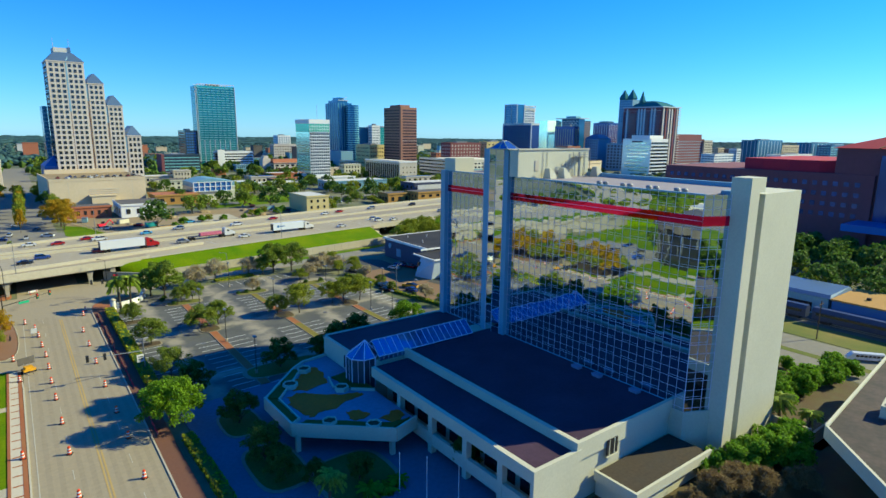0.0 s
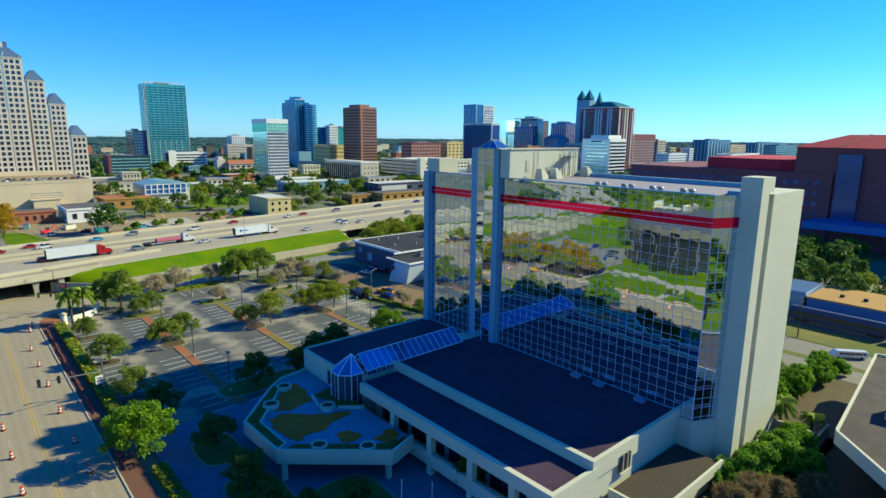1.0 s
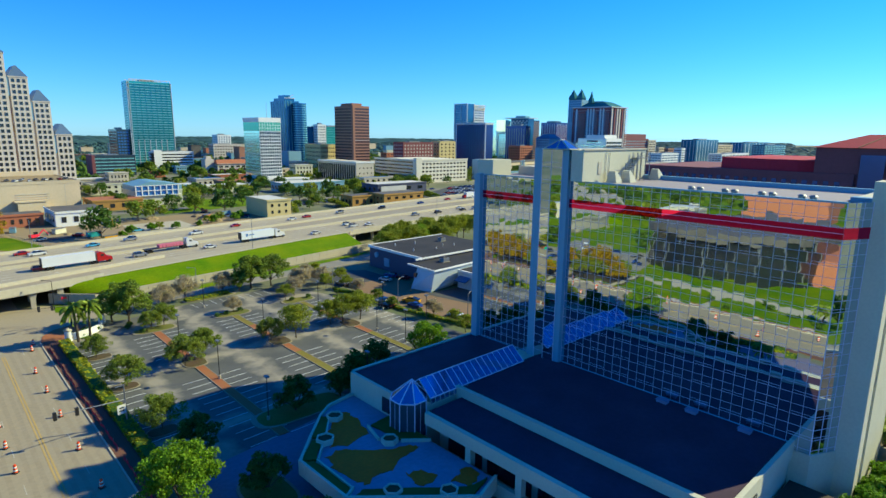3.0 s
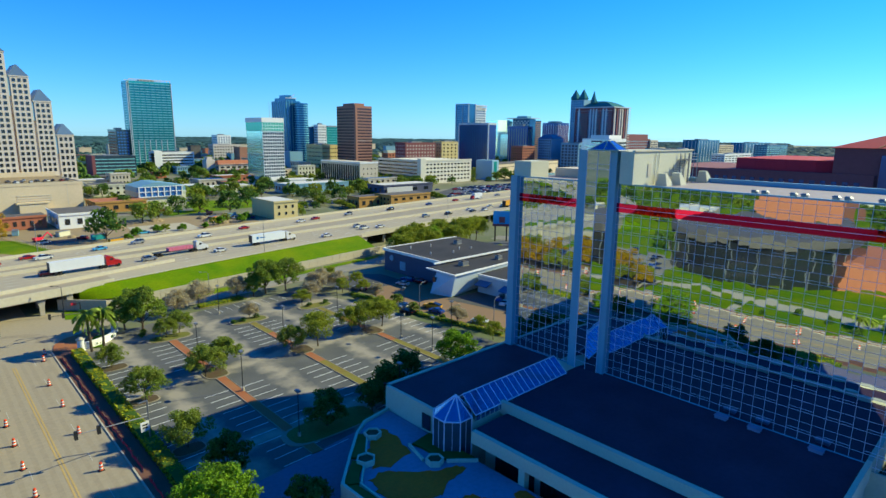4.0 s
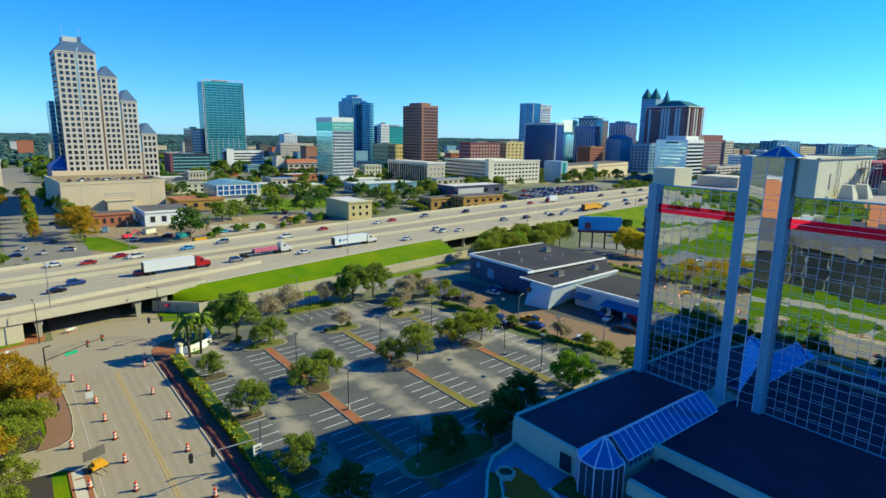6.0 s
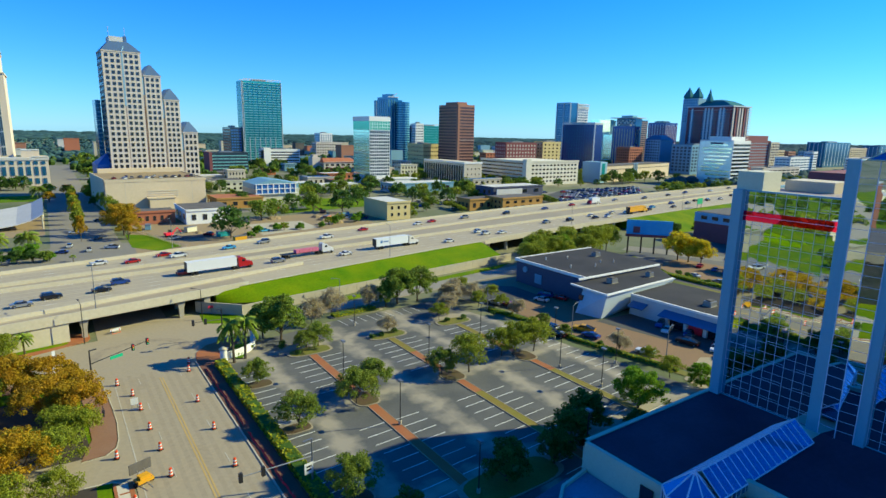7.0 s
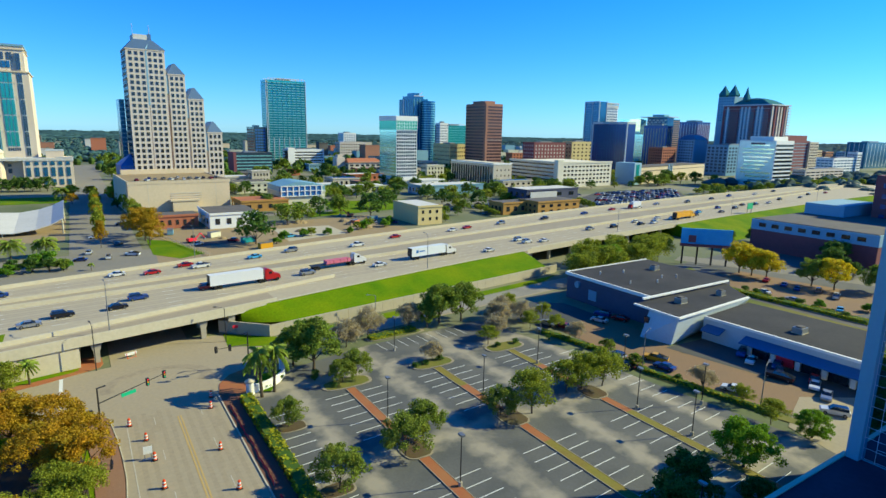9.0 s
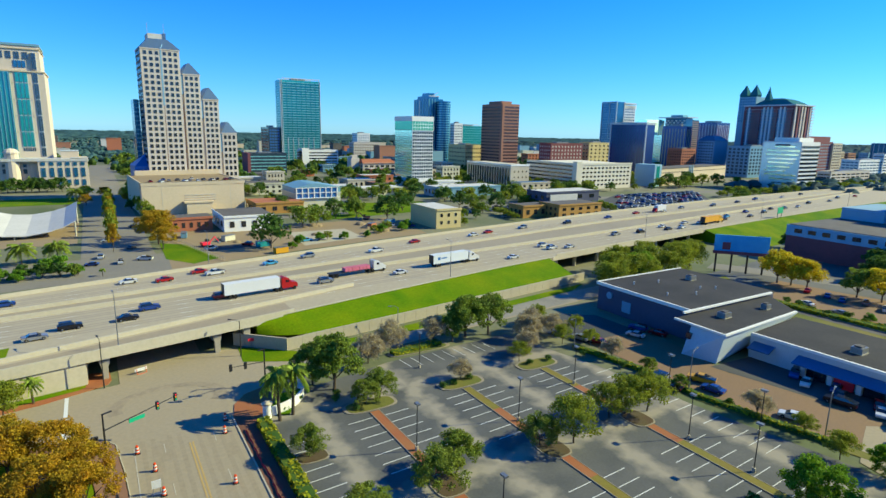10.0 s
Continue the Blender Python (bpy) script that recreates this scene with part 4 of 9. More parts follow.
# ==== terrace on columns ====
TZ = 4.1
edge = [(25.2, 79.4), (37.6, 68.6), (42.4, 70.2), (42.4, 103.4), (37.0, 102.4), (34.0, 100.2), (29.4, 95.4), (25.0, 90.6)]
terrace = thing("terrace", "raised white hotel terrace on columns", "terrace", pose(0, 0, 0))
part("slab", Mesh().prism(edge, 2.9, TZ), M_PATIO, terrace, "paved deck with shade blue in its colour")
for k, ((ax, ay), (bx, by)) in enumerate(zip(edge, edge[1:] + edge[:1])):
    if k == 2:
        continue
    d = Vector((bx - ax, by - ay)).normalized()
    nx, ny = -d.y * 0.2, d.x * 0.2
    part("parapet", Mesh().prism(((ax - nx, ay - ny), (bx - nx, by - ny), (bx + nx, by + ny), (ax + nx, ay + ny)), 2.6, TZ + (0.7 if k in (0, 1, 7) else 0.45)), M_WHITE, terrace)
for x, y in ((25.9, 78.9), (37.5, 69.6), (30.5, 92.5), (33, 80), (40.5, 75)):
    part("column", Mesh().box(x - 0.35, x + 0.35, y - 0.35, y + 0.35, 0, 2.95), M_WHITE, terrace)


def outline(pts, seed, wob=0.35, step=4):
    """A patch with a softly wandering edge."""
    r, out = random.Random(seed), []
    for (ax, ay), (bx, by) in zip(pts, pts[1:] + pts[:1]):
        for i in range(step):
            t = i / step
            out.append((ax + (bx - ax) * t + r.uniform(-wob, wob), ay + (by - ay) * t + r.uniform(-wob, wob)))
    return out


TURF = (((36.0, 100.0), (38.0, 99.0), (38.0, 95.6), (36.8, 91.2), (33.0, 90.0), (30.6, 91.4), (32.6, 95.4), (35.0, 97.6)),
        ((28.6, 89.4), (31.0, 90.2), (33.2, 87.8), (36.4, 85.4), (39.6, 84.4), (39.8, 82.8), (36.0, 82.4), (33.8, 81.0), (31.0, 81.4), (29.0, 80.6), (28.0, 83.4), (27.8, 87.0)),
        ((34.2, 79.0), (36.4, 78.4), (37.0, 76.0), (35.2, 75.2), (33.8, 76.4)),
        ((37.8, 73.8), (41.6, 75.0), (41.6, 72.2), (38.6, 71.4)))
for k, pts in enumerate(TURF):
    part("turf_patch", Mesh().prism(outline(list(pts), k), TZ, TZ + 0.06 + 0.01 * k), M_TURF, terrace, "yellow-green turf")
# low dark planting along the rim and round the bay, held by white kerb walls
for k, pts in enumerate((((29.6, 95.2), (33.9, 99.9), (34.8, 99.0), (31.0, 94.2)), ((25.4, 90.6), (29.2, 94.6), (30.0, 93.2), (27.0, 89.6)), ((25.5, 80.2), (25.4, 90.2), (26.6, 89.4), (26.8, 81.0)),
                         ((38.4, 92.4), (42.3, 93.0), (42.3, 83.6), (39.2, 86.0)), ((26.4, 79.2), (37.4, 69.6), (41.8, 71.0), (38.2, 71.2), (28.0, 79.8)))):
    part("planting_bed", Mesh().prism(outline(list(pts), 40 + k, 0.12), TZ, TZ + 0.34), L_DARK, terrace, "low dark planting")
for (ax, ay), (bx, by) in (((37.8, 92.6), (36.7, 88.2)), ((38.9, 85.8), (42.3, 83.0)), ((35.0, 99.0), (31.6, 94.6)), ((30.2, 93.0), (27.2, 89.4)), ((27.0, 89.4), (27.0, 81.0)), ((25.4, 79.8), (27.2, 80.9))):
    d = Vector((bx - ax, by - ay)).normalized()
    nx, ny = -d.y * 0.13, d.x * 0.13
    part("kerb_wall", Mesh().prism(((ax - nx, ay - ny), (bx - nx, by - ny), (bx + nx, by + ny), (ax + nx, ay + ny)), TZ, TZ + 0.5), M_WHITE, terrace)


def planter(x, y, r, turn):
    p = thing("planter", "white hexagonal concrete planter with dark soil", "planter", pose(x, y, TZ, 0, 0, turn), group="planters on the terrace")
    hexa = [(r * math.cos(radians(60 * i)), r * math.sin(radians(60 * i))) for i in range(6)]
    rim = Mesh()
    for i in range(6):
        a, b = hexa[i], hexa[(i + 1) % 6]
        rim.prism((a, b, (b[0] * 0.84, b[1] * 0.84), (a[0] * 0.84, a[1] * 0.84)), 0, 0.85)
    part("rim", rim, M_WHITE, p)
    part("soil", Mesh().prism([(a * 0.86, b * 0.86) for a, b in hexa], 0, 0.6), M_MULCH, p)


for x, y, r, t in ((35.4, 98.2, 1.35, 20), (30.6, 93.2, 1.4, 50), (37.6, 86.8, 1.3, 20), (30.4, 76.8, 1.25, 15), (35.6, 72.0, 1.25, 35)):
    planter(x, y, r, t)

# neighbouring low building with a gravel roof
nb = thing("neighbour_building", "low white building with a stained gravel roof", "building", pose(0, 0, 0))
NBP = [(85.6, 27.2), (126, 31.2), (132, 2), (66, 2), (73.6, 15.8)]
part("roof", Mesh().prism(NBP, 7.6, 7.9), M_NBROOF, nb, "stained grey gravel roof")
# Wall takes a dark brick colour in place of the eaves' shadow.
part("wall", Mesh().prism([(91.0, 22.0), (124, 26.5), (129, 3), (78, 3), (81, 13)], 0, 7.6), M_BRICKDARK, nb, "recessed wall, dark brown for the shade under its eaves")
for (ax, ay), (bx, by) in zip(NBP, NBP[1:] + NBP[:1]):
    d = Vector((bx - ax, by - ay)).normalized()
    part("parapet", Mesh().prism(((ax, ay), (bx, by), (bx - d.y * 0.4, by + d.x * 0.4), (ax - d.y * 0.4, ay + d.x * 0.4)), 6.3, 8.3), M_WHITE, nb)
ac = thing("air_conditioner", "white rooftop air-conditioning unit", "air conditioner", pose(97.5, 23.0, 7.9, 0, 0, 8))
part("cabinet", Mesh().box(-2.0, 2.0, -1.1, 1.1, 0.15, 2.0), M_WHITE, ac)
for x in (-1.0, 1.0):
    part("fan_grille", Mesh().tube((x, 0, 2.0), (x, 0, 2.12), 0.75, n=14), M_STEEL, ac)
part("skid", Mesh().box(-2.1, 2.1, -1.2, 1.2, 0, 0.16), M_STEEL, ac)

# ==== city beyond the highway ====
def windows(b, side, x0, x1, y0, y1, z0, z1, cols, rows, mat, fx=0.6, fz=0.6, out=0.12, each=False, name="window"):
    """Rows of windows on a face of a block: side "s" looks to -y, "w" to -x."""
    L = (x1 - x0) if side == "s" else (y1 - y0)
    w, h = L / cols, (z1 - z0) / rows
    if each:
        d = (Mesh().box(-w * fx / 2, w * fx / 2, -out, 0.05, -h * fz / 2, h * fz / 2) if side == "s" else Mesh().box(-out, 0.05, -w * fx / 2, w * fx / 2, -h * fz / 2, h * fz / 2)).data(name, mat)
        for r in range(rows):
            for c in range(cols):
                u, zc = w * (c + 0.5), z0 + h * (r + 0.5)
                part(name, d, None, b, m=pose(x0 + u, y0, zc) if side == "s" else pose(x0, y0 + u, zc))
        return
    for r in range(rows):
        m = Mesh()
        zc = z0 + h * (r + 0.5)
        for c in range(cols):
            u = w * (c + 0.5)
            if side == "s":
                m.box(x0 + u - w * fx / 2, x0 + u + w * fx / 2, y0 - out, y0 + 0.05, zc - h * fz / 2, zc + h * fz / 2)
            else:
                m.box(x0 - out, x0 + 0.05, y0 + u - w * fx / 2, y0 + u + w * fx / 2, zc - h * fz / 2, zc + h * fz / 2)
        part("window_band", m, mat, b, kind="stuff")


def block(name, label, x0, x1, y0, y1, z1, wall, glass, sc, wc, rows, fx=0.6, fz=0.55, z0=3.0, roof=None, cap=0.8, category="office building", group="towers of the skyline", wfx=None, wglass=None):
    """A building with a wall body, rows of windows on its two visible faces, parapet and roof plant."""
    b = thing(name, label, category, pose(0, 0, 0), group=group)
    part("wall", Mesh().box(x0, x1, y0, y1, 0, z1), wall, b)
    part("roof", Mesh().box(x0 + 0.5, x1 - 0.5, y0 + 0.5, y1 - 0.5, z1, z1 + 0.15), roof or M_GREYROOF, b)
    pr = Mesh().box(x0 - 0.1, x1 + 0.1, y0 - 0.1, y0 + 0.4, z1 - 0.5, z1 + cap).box(x0 - 0.1, x0 + 0.4, y0 - 0.1, y1 + 0.1, z1 - 0.5, z1 + cap)
    part("parapet", pr.box(x1 - 0.4, x1 + 0.1, y0, y1, z1 - 0.5, z1 + cap).box(x0, x1, y1 - 0.4, y1 + 0.1, z1 - 0.5, z1 + cap), wall, b)
    if sc:
        windows(b, "s", x0 + 0.8, x1 - 0.8, y0, y1, z0, z1 - 1.2, sc, rows, glass, fx, fz)
    if wc:
        windows(b, "w", x0, x1, y0 + 0.8, y1 - 0.8, z0, z1 - 1.2, wc, rows, wglass or glass, wfx or fx, fz)
    w, d = x1 - x0, y1 - y0
    part("roof_plant", Mesh().box(x0 + w * 0.3, x0 + w * 0.65, y0 + d * 0.3, y0 + d * 0.7, z1 + 0.1, z1 + 0.1 + max(1.5, min(4.0, z1 * 0.06))), M_STEEL, b)
    return b


M_TEALLINE = material("pale_teal_spandrel", (0.22, 0.52, 0.54), var=0.1, rough=0.5)
M_BALCONY = material("pale_balcony_edge", (0.60, 0.66, 0.68), var=0.08, rough=0.6)
M_TEALPANE = tower_glass("teal_pane", (0.03, 0.30, 0.30), 0.35, 0.16)
M_BLUEPANE = tower_glass("blue_pane", (0.02, 0.13, 0.26), 0.35, 0.16)
M_AQUAMIRROR = tower_glass("aqua_mirror_pane", (0.66, 0.95, 0.86), 0.8, 0.12)


def lines(b, name, boxes, mat):
    """Thin bars on a face, joined."""
    m = Mesh()
    for q in boxes:
        m.box(*q)
    part(name, m, mat, b, kind="stuff")


# stepped tower with pyramid roofs
pyr = thing("stepped_tower", "stepped pinkish stone tower with slate-blue pyramid roofs", "office tower", pose(22, 502, 0, 0, 0, 3), group="towers of the skyline")
M_SLATE = material("slate_blue_metal_roof", (0.12, 0.20, 0.32), rough=0.45, metal=0.35, var=0.1)
for i, (x0, x1, z1, cols, rows, up) in enumerate(((0.9, 23.6, 97.0, 6, 21, 8.0), (23.6, 35.3, 82.8, 3, 17, 7.2), (35.3, 46.6, 67.4, 3, 13, 7.6), (46.6, 57.8, 45.4, 3, 7, 7.2))):
    f, back = i * 0.8, 22.0
    st = part("shaft", Mesh().box(x0 + (1.5 if i else 0), x1, f, back, 0, z1).box(x0, x0 + 1.6, f + 1.4, back, 0, z1), M_PINK, pyr)
    if i == 0:
        windows(st, "s", x0 + 0.9, 12.0, f, 0, 20, z1 - 1, 3, rows, M_DARKGLASS, 0.56, 0.6, 0.15)
        windows(st, "s", 13.2, x1 - 0.8, f, 0, 20, z1 - 1, 3, rows, M_DARKGLASS, 0.56, 0.6, 0.15)
        # Opaque pale blue stands in for the sky reflected in this glass.
        part("glass_slot", Mesh().box(12.1, 13.1, f - 0.1, f + 0.1, 62, z1 + 0.1), M_BLUEBAND, st)
        windows(st, "w", x0, 0, f + 1, back - 1, 20, z1 - 1, 8, rows, M_DARKGLASS, 0.5, 0.58, 0.15)
        for k in range(2):
            part("shadow_joint", Mesh().box(12.5 + k * 11.4, 12.8 + k * 11.4, f - 0.06, f + 0.1, 18, 62), M_BRICKDARK, st)
    else:
        windows(st, "s", x0 + 2.0, x1 - 0.6, f, 0, 20 if i < 3 else 15, z1 - 1, cols, rows, M_DARKGLASS, 0.56, 0.6, 0.15)
        # Same pale blue in place of a sky reflection.
        part("glass_slot", Mesh().box(x0 + 0.1, x0 + 1.4, f + 0.4, back - 1, z1 - 13, z1 - 0.2), M_BLUEBAND, st)
    xa = x0 + (1.2 if i else 0)
    lower = [(xa - 0.2, f - 0.2, z1), (x1 + 0.2, f - 0.2, z1), (x1 + 0.2, back, z1), (xa - 0.2, back, z1)]
    mid = (xa + x1) / 2
    upper = [(6.4, 5, z1 + up - 1.6), (17.6, 5, z1 + up - 1.6), (17.6, 20, z1 + up - 1.6), (6.4, 20, z1 + up - 1.6)] if i == 0 else [(mid - 0.5, 6, z1 + up), (mid + 0.5, 6, z1 + up), (mid + 0.5, 21, z1 + up), (mid - 0.5, 21, z1 + up)]
    rf = part("pyramid_roof", Mesh().loft([lower, upper]), M_SLATE, st)
    if i == 0:
        part("roof_gable", Mesh().add([(12.6, -0.4, z1), (24.4, -0.4, z1), (18.4, 6, z1 + 6.2), (15.6, 6, z1 + 6.2)], [(0, 1, 2, 3)]), M_SLATE, rf)
        part("roof_hip", Mesh().tube((12.6, -0.4, z1), (16.0, 5.6, z1 + 6.2), 0.3, n=4), M_BLUEBAND, rf)
    part("eaves_band", Mesh().box(xa - 0.3, x1 + 0.3, f - 0.3, back, z1 - 0.7, z1 - 0.05), M_PINK, st)
part("crown_box", Mesh().box(6.8, 17.2, 6, 19, 102.8, 106.6), M_PALEROOF, pyr)
part("crown_shade", Mesh().box(15.4, 17.3, 5.8, 19, 103.0, 107.2), M_SLATE, pyr)
part("mast", Mesh().tube((7, 8, 106), (7, 8, 113), 0.15, n=5).tube((16.6, 8, 106), (16.6, 8, 113), 0.15, n=5), M_STEEL, pyr)
side = part("side_shaft", Mesh().box(-2.6, 0.6, 22.2, 36, 0, 66), M_BLUEGLASS, pyr)
windows(side, "s", -2.4, 0.5, 22.2, 0, 8, 65, 3, 20, M_TEALLINE, 0.4, 0.3)
part("low_wing", Mesh().box(-7, 2, 4, 30, 0, 23).pyramid(((-7, 4), (2, 4), (2, 30), (-7, 30)), 23, (1.5, 16, 31)), M_BLUEPAINT, pyr)
# car park block in front of it
gar = thing("parking_garage", "tan windowless parking garage with cars on its roof deck", "parking garage", pose(13, 437, 0, 0, 0, 3))
part("wall", Mesh().box(0, 55.2, 0, 64.5, 0, 17.6), M_TAN, gar)
part("side_wall", Mesh().box(-0.6, 0.0, 0.6, 60, 0, 18.6), M_TAN, gar)
part("roof_deck", Mesh().box(0.4, 54.8, 0.5, 64, 17.6, 17.8), M_DIRT, gar)
part("parapet", Mesh().box(-0.2, 55.4, -0.2, 0.4, 16.5, 18.2).box(55.0, 55.6, 0, 60, 16.5, 18.2), M_TAN, gar)
part("upper_storey", Mesh().box(4, 55, 60, 65, 17.6, 20.6), M_TAN, gar)
part("coping", Mesh().box(-0.3, 55.5, -0.3, 0.5, 18.2, 18.35), M_CREAM, gar)
for k in range(3):
    part("wall_groove", Mesh().box(22, 39, -0.25, -0.05, 10.5 - k * 1.4, 11.1 - k * 1.4), M_CREAM, gar)
part("entrance_canopy", Mesh().box(22, 36, -4, 0, 0, 6.5).box(20.8, 37, -4.5, 0, 6.5, 7.3), M_TAN, gar)
part("drain_mark", Mesh().box(10, 10.3, -0.05, 0.05, 0, 16).box(47, 47.3, -0.05, 0.05, 0, 16), M_CREAM, gar)

# courthouse tower at the left
M_COURT = material("peach_limestone", (0.74, 0.62, 0.49), var=0.08, big=0.04, fine=0.6)
court = thing("courthouse", "tall cream stone tower on a stepped base", "courthouse", pose(0, 0, 0), group="towers of the skyline")
part("tower", Mesh().box(-98, -34.4, 640, 695, 0, 88).box(-97, -36.2, 641, 694, 88, 106.5), M_COURT, court)
part("crown", Mesh().box(-97.6, -35.6, 640.4, 694, 106.5, 108.2), M_FIN, court)
part("cornice", Mesh().box(-98.6, -33.7, 639.2, 696, 87.2, 88.2).box(-97.6, -35.6, 640.2, 695, 104.0, 104.8), M_TAN, court)
UNITS = ((31.2, 42.0), (43.0, 54.4), (55.4, 66.6), (67.6, 78.8), (79.8, 86.6))
for z0, z1 in UNITS:
    bay = part("window_bay", Mesh().box(-53.2, -45.0, 639.8, 640.2, z0 - 0.35, z1 + 0.35), M_BALCONY, court)
    for i in range(3):
        part("tall_window", Mesh().box(-52.9 + 2.72 * i, -50.75 + 2.72 * i, 639.5, 639.85, z0, z1), M_TEALPANE, bay)
for z0, z1 in ((23.6, 30.0),) + UNITS + ((89.6, 101.5),):
    bay = part("window_slit", Mesh().box(-41.6, -38.5, 639.8, 641.0, z0 - 0.3, z1 + 0.3), M_BALCONY, court)
    for x in (-41.4, -39.9):
        part("slit_window", Mesh().box(x, x + 1.2, 639.5, 639.85, z0, z1), M_GREYGLASS, bay)
for z0, z1 in UNITS:
    for x in (-54.6, -43.5):
        part("wall_boss", Mesh().box(x - 0.4, x + 0.4, 639.7, 640.05, z1 - 0.3, z1 + 0.5), M_TAN, court)
for i in range(6):
    part("small_window", Mesh().box(-53.0 + i * 1.4, -52.1 + i * 1.4, 639.8, 640.1, 27.6, 30.0), M_GREYGLASS, court)
for i in range(3):
    part("upper_window", Mesh().box(-53.0 + i * 2.7, -50.9 + i * 2.7, 640.6, 641.1, 90.6, 95.6), M_BLUEGLASS, court)
for i in range(9):
    for dx in (0, 1.7):
        part("top_window", Mesh().box(-87.5 + i * 5.1 + dx, -86.3 + i * 5.1 + dx, 640.6, 641.1, 96.8, 102.0), M_GREYGLASS, court)
dark = part("dark_bay", Mesh().box(-94, -56.4, 638.8, 640, 20, 87), M_TEALGLASS, court)
for i in range(14):
    part("bay_rib", Mesh().box(-93.6 + i * 2.8, -93.3 + i * 2.8, 638.3, 639, 20, 87), M_FIN, dark)
part("base", Mesh().box(-112, -36, 626, 641, 0, 21.6), M_COURT, court)
part("base_coping", Mesh().box(-112.4, -44, 625.6, 626.4, 20.6, 22.2), M_BALCONY, court)
for i in range(9):
    part("base_window", Mesh().box(-105 + i * 6.4, -102.6 + i * 6.4, 625.7, 626.1, 11, 14.5).box(-105 + i * 6.4, -102.6 + i * 6.4, 625.7, 626.1, 16, 18.2), M_GREYGLASS, court)
part("rotunda", Mesh().prism([(-60 + 4.6 * math.cos(radians(30 * k)), 624 + 4.6 * math.sin(radians(30 * k))) for k in range(12)], 0, 26.5).loft([[(-60 + r * math.cos(radians(30 * k)), 624 + r * math.sin(radians(30 * k)), z) for k in range(12)] for r, z in ((5.2, 26.5), (5.0, 27.6), (3.4, 29.4), (1.0, 30.2))]), M_COURT, court)
wing = part("wing", Mesh().box(-44, -11.5, 620, 641, 0, 20.8).box(-22, -11.5, 620.4, 641, 20.8, 23.2).box(-29, -17.2, 627, 641, 20.8, 28.2), M_COURT, court)
part("wing_coping", Mesh().box(-44.3, -22, 619.7, 620.5, 20.4, 21.3).box(-22.2, -11.2, 619.9, 620.8, 23.0, 23.6).box(-29.2, -17, 626.7, 641, 28.0, 28.5), M_BALCONY, wing)
for x in (-42.0, -36.6, -31.2, -26.2, -21.2, -16.2):
    for z0, z1 in ((2.0, 6.4), (8.6, 15.6), (17.4, 19.8)):
        part("wing_window", Mesh().box(x, x + 2.6, 619.6, 620.1, z0, z1), M_BLUEGLASS, wing)
part("wing_cornice", Mesh().box(-66.5, -11.0, 619.5, 641, 20.6, 22.6), M_PALEROOF, wing)

# office with a green crown: mirrored west side, white grid to the south
green = thing("green_glass_office", "white gridded office with green mirrored top floors", "office building", pose(0, 0, 0), group="towers of the skyline")
GX0, GX1, GY0, GY1 = 230.4, 251.4, 529.0, 562.0
part("wall", Mesh().box(GX0 + 0.3, GX1, GY0 + 0.3, GY1, 0, 57), M_BRIGHT, green)
part("mirror_side", Mesh().box(GX0, GX0 + 0.4, GY0 + 0.4, GY1, 8, 50), M_AQUAMIRROR, green)
lines(green, "side_grid", [(GX0 - 0.12, GX0 + 0.1, GY0 + 0.4, GY1, 8 + k * 3.0, 8.25 + k * 3.0) for k in range(15)], M_TEALLINE)
windows(green, "s", GX0 + 0.4, GX1 - 0.2, GY0 + 0.3, 0, 8, 49, 9, 14, M_GREYGLASS, 0.76, 0.7, 0.1)
part("green_crown", Mesh().box(GX0 - 0.1, GX1 + 0.1, GY0 + 0.05, GY1 + 0.1, 49.5, 57.5), M_GREENGLASS, green, "bright green glass floors")
lines(green, "crown_grid", [(GX0 + 0.2 + k * 2.6, GX0 + 0.5 + k * 2.6, GY0 - 0.15, GY0 + 0.1, 49.5, 57.5) for k in range(9)] + [(GX0 - 0.2, GX1 + 0.2, GY0 - 0.15, GY0 + 0.1, 49.3 + k * 2.7, 49.7 + k * 2.7) for k in range(3)], M_BRIGHT)
part("white_cap", Mesh().box(GX0 - 0.4, GX1 + 0.4, GY0 - 0.3, GY1 + 0.3, 57.5, 61.6), M_BRIGHT, green)
part("arcade_band", Mesh().box(GX0 - 0.2, GX1 + 0.2, GY0 - 0.2, GY1, 5.6, 8), M_BRIGHT, green)
for k in range(7):
    part("arcade_opening", Mesh().box(GX0 + 0.9 + k * 2.9, GX0 + 2.9 + k * 2.9, GY0 + 0.1, GY0 + 0.5, 0.3, 5.6), M_DARKGLASS, green)
part("mast", Mesh().tube((246, 545, 61.6), (246, 545, 76), 0.14, n=5), M_STEEL, green)

# teal tower with balconies on every floor
teal = thing("teal_apartment_tower", "slender teal glass apartment tower with pale balcony edges", "apartment tower", pose(0, 0, 0), group="towers of the skyline")
part("wall", Mesh().box(208.7, 262.4, 852, 874, 0, 110.6), M_TEALPANE, teal)
rt = random.Random(5)
for k in range(32):
    z = 8 + k * 3.2
    if k < 9:
        boxes = [(210, 262.8, 851.2, 852, z, z + 0.9)]
    else:
        boxes = [(211 + j * 6.4 + rt.uniform(-0.3, 0.3), 216.2 + j * 6.4 + rt.uniform(-0.3, 0.3), 850.6, 852, z, z + 0.8) for j in range(8)]
    lines(teal, "balcony_slab", boxes + [(208.4, 209, 853, 874, z, z + 0.5)], M_TEALLINE)
lines(teal, "corner_piling", [(x, x + 0.7, 850.9, 852.1, 6, 110) for x in (208.6, 210.4, 261.9)] + [(x, x + 0.5, 851.0, 852.1, 6, 37) for x in (217, 224, 231, 238, 245, 252)], M_BALCONY)
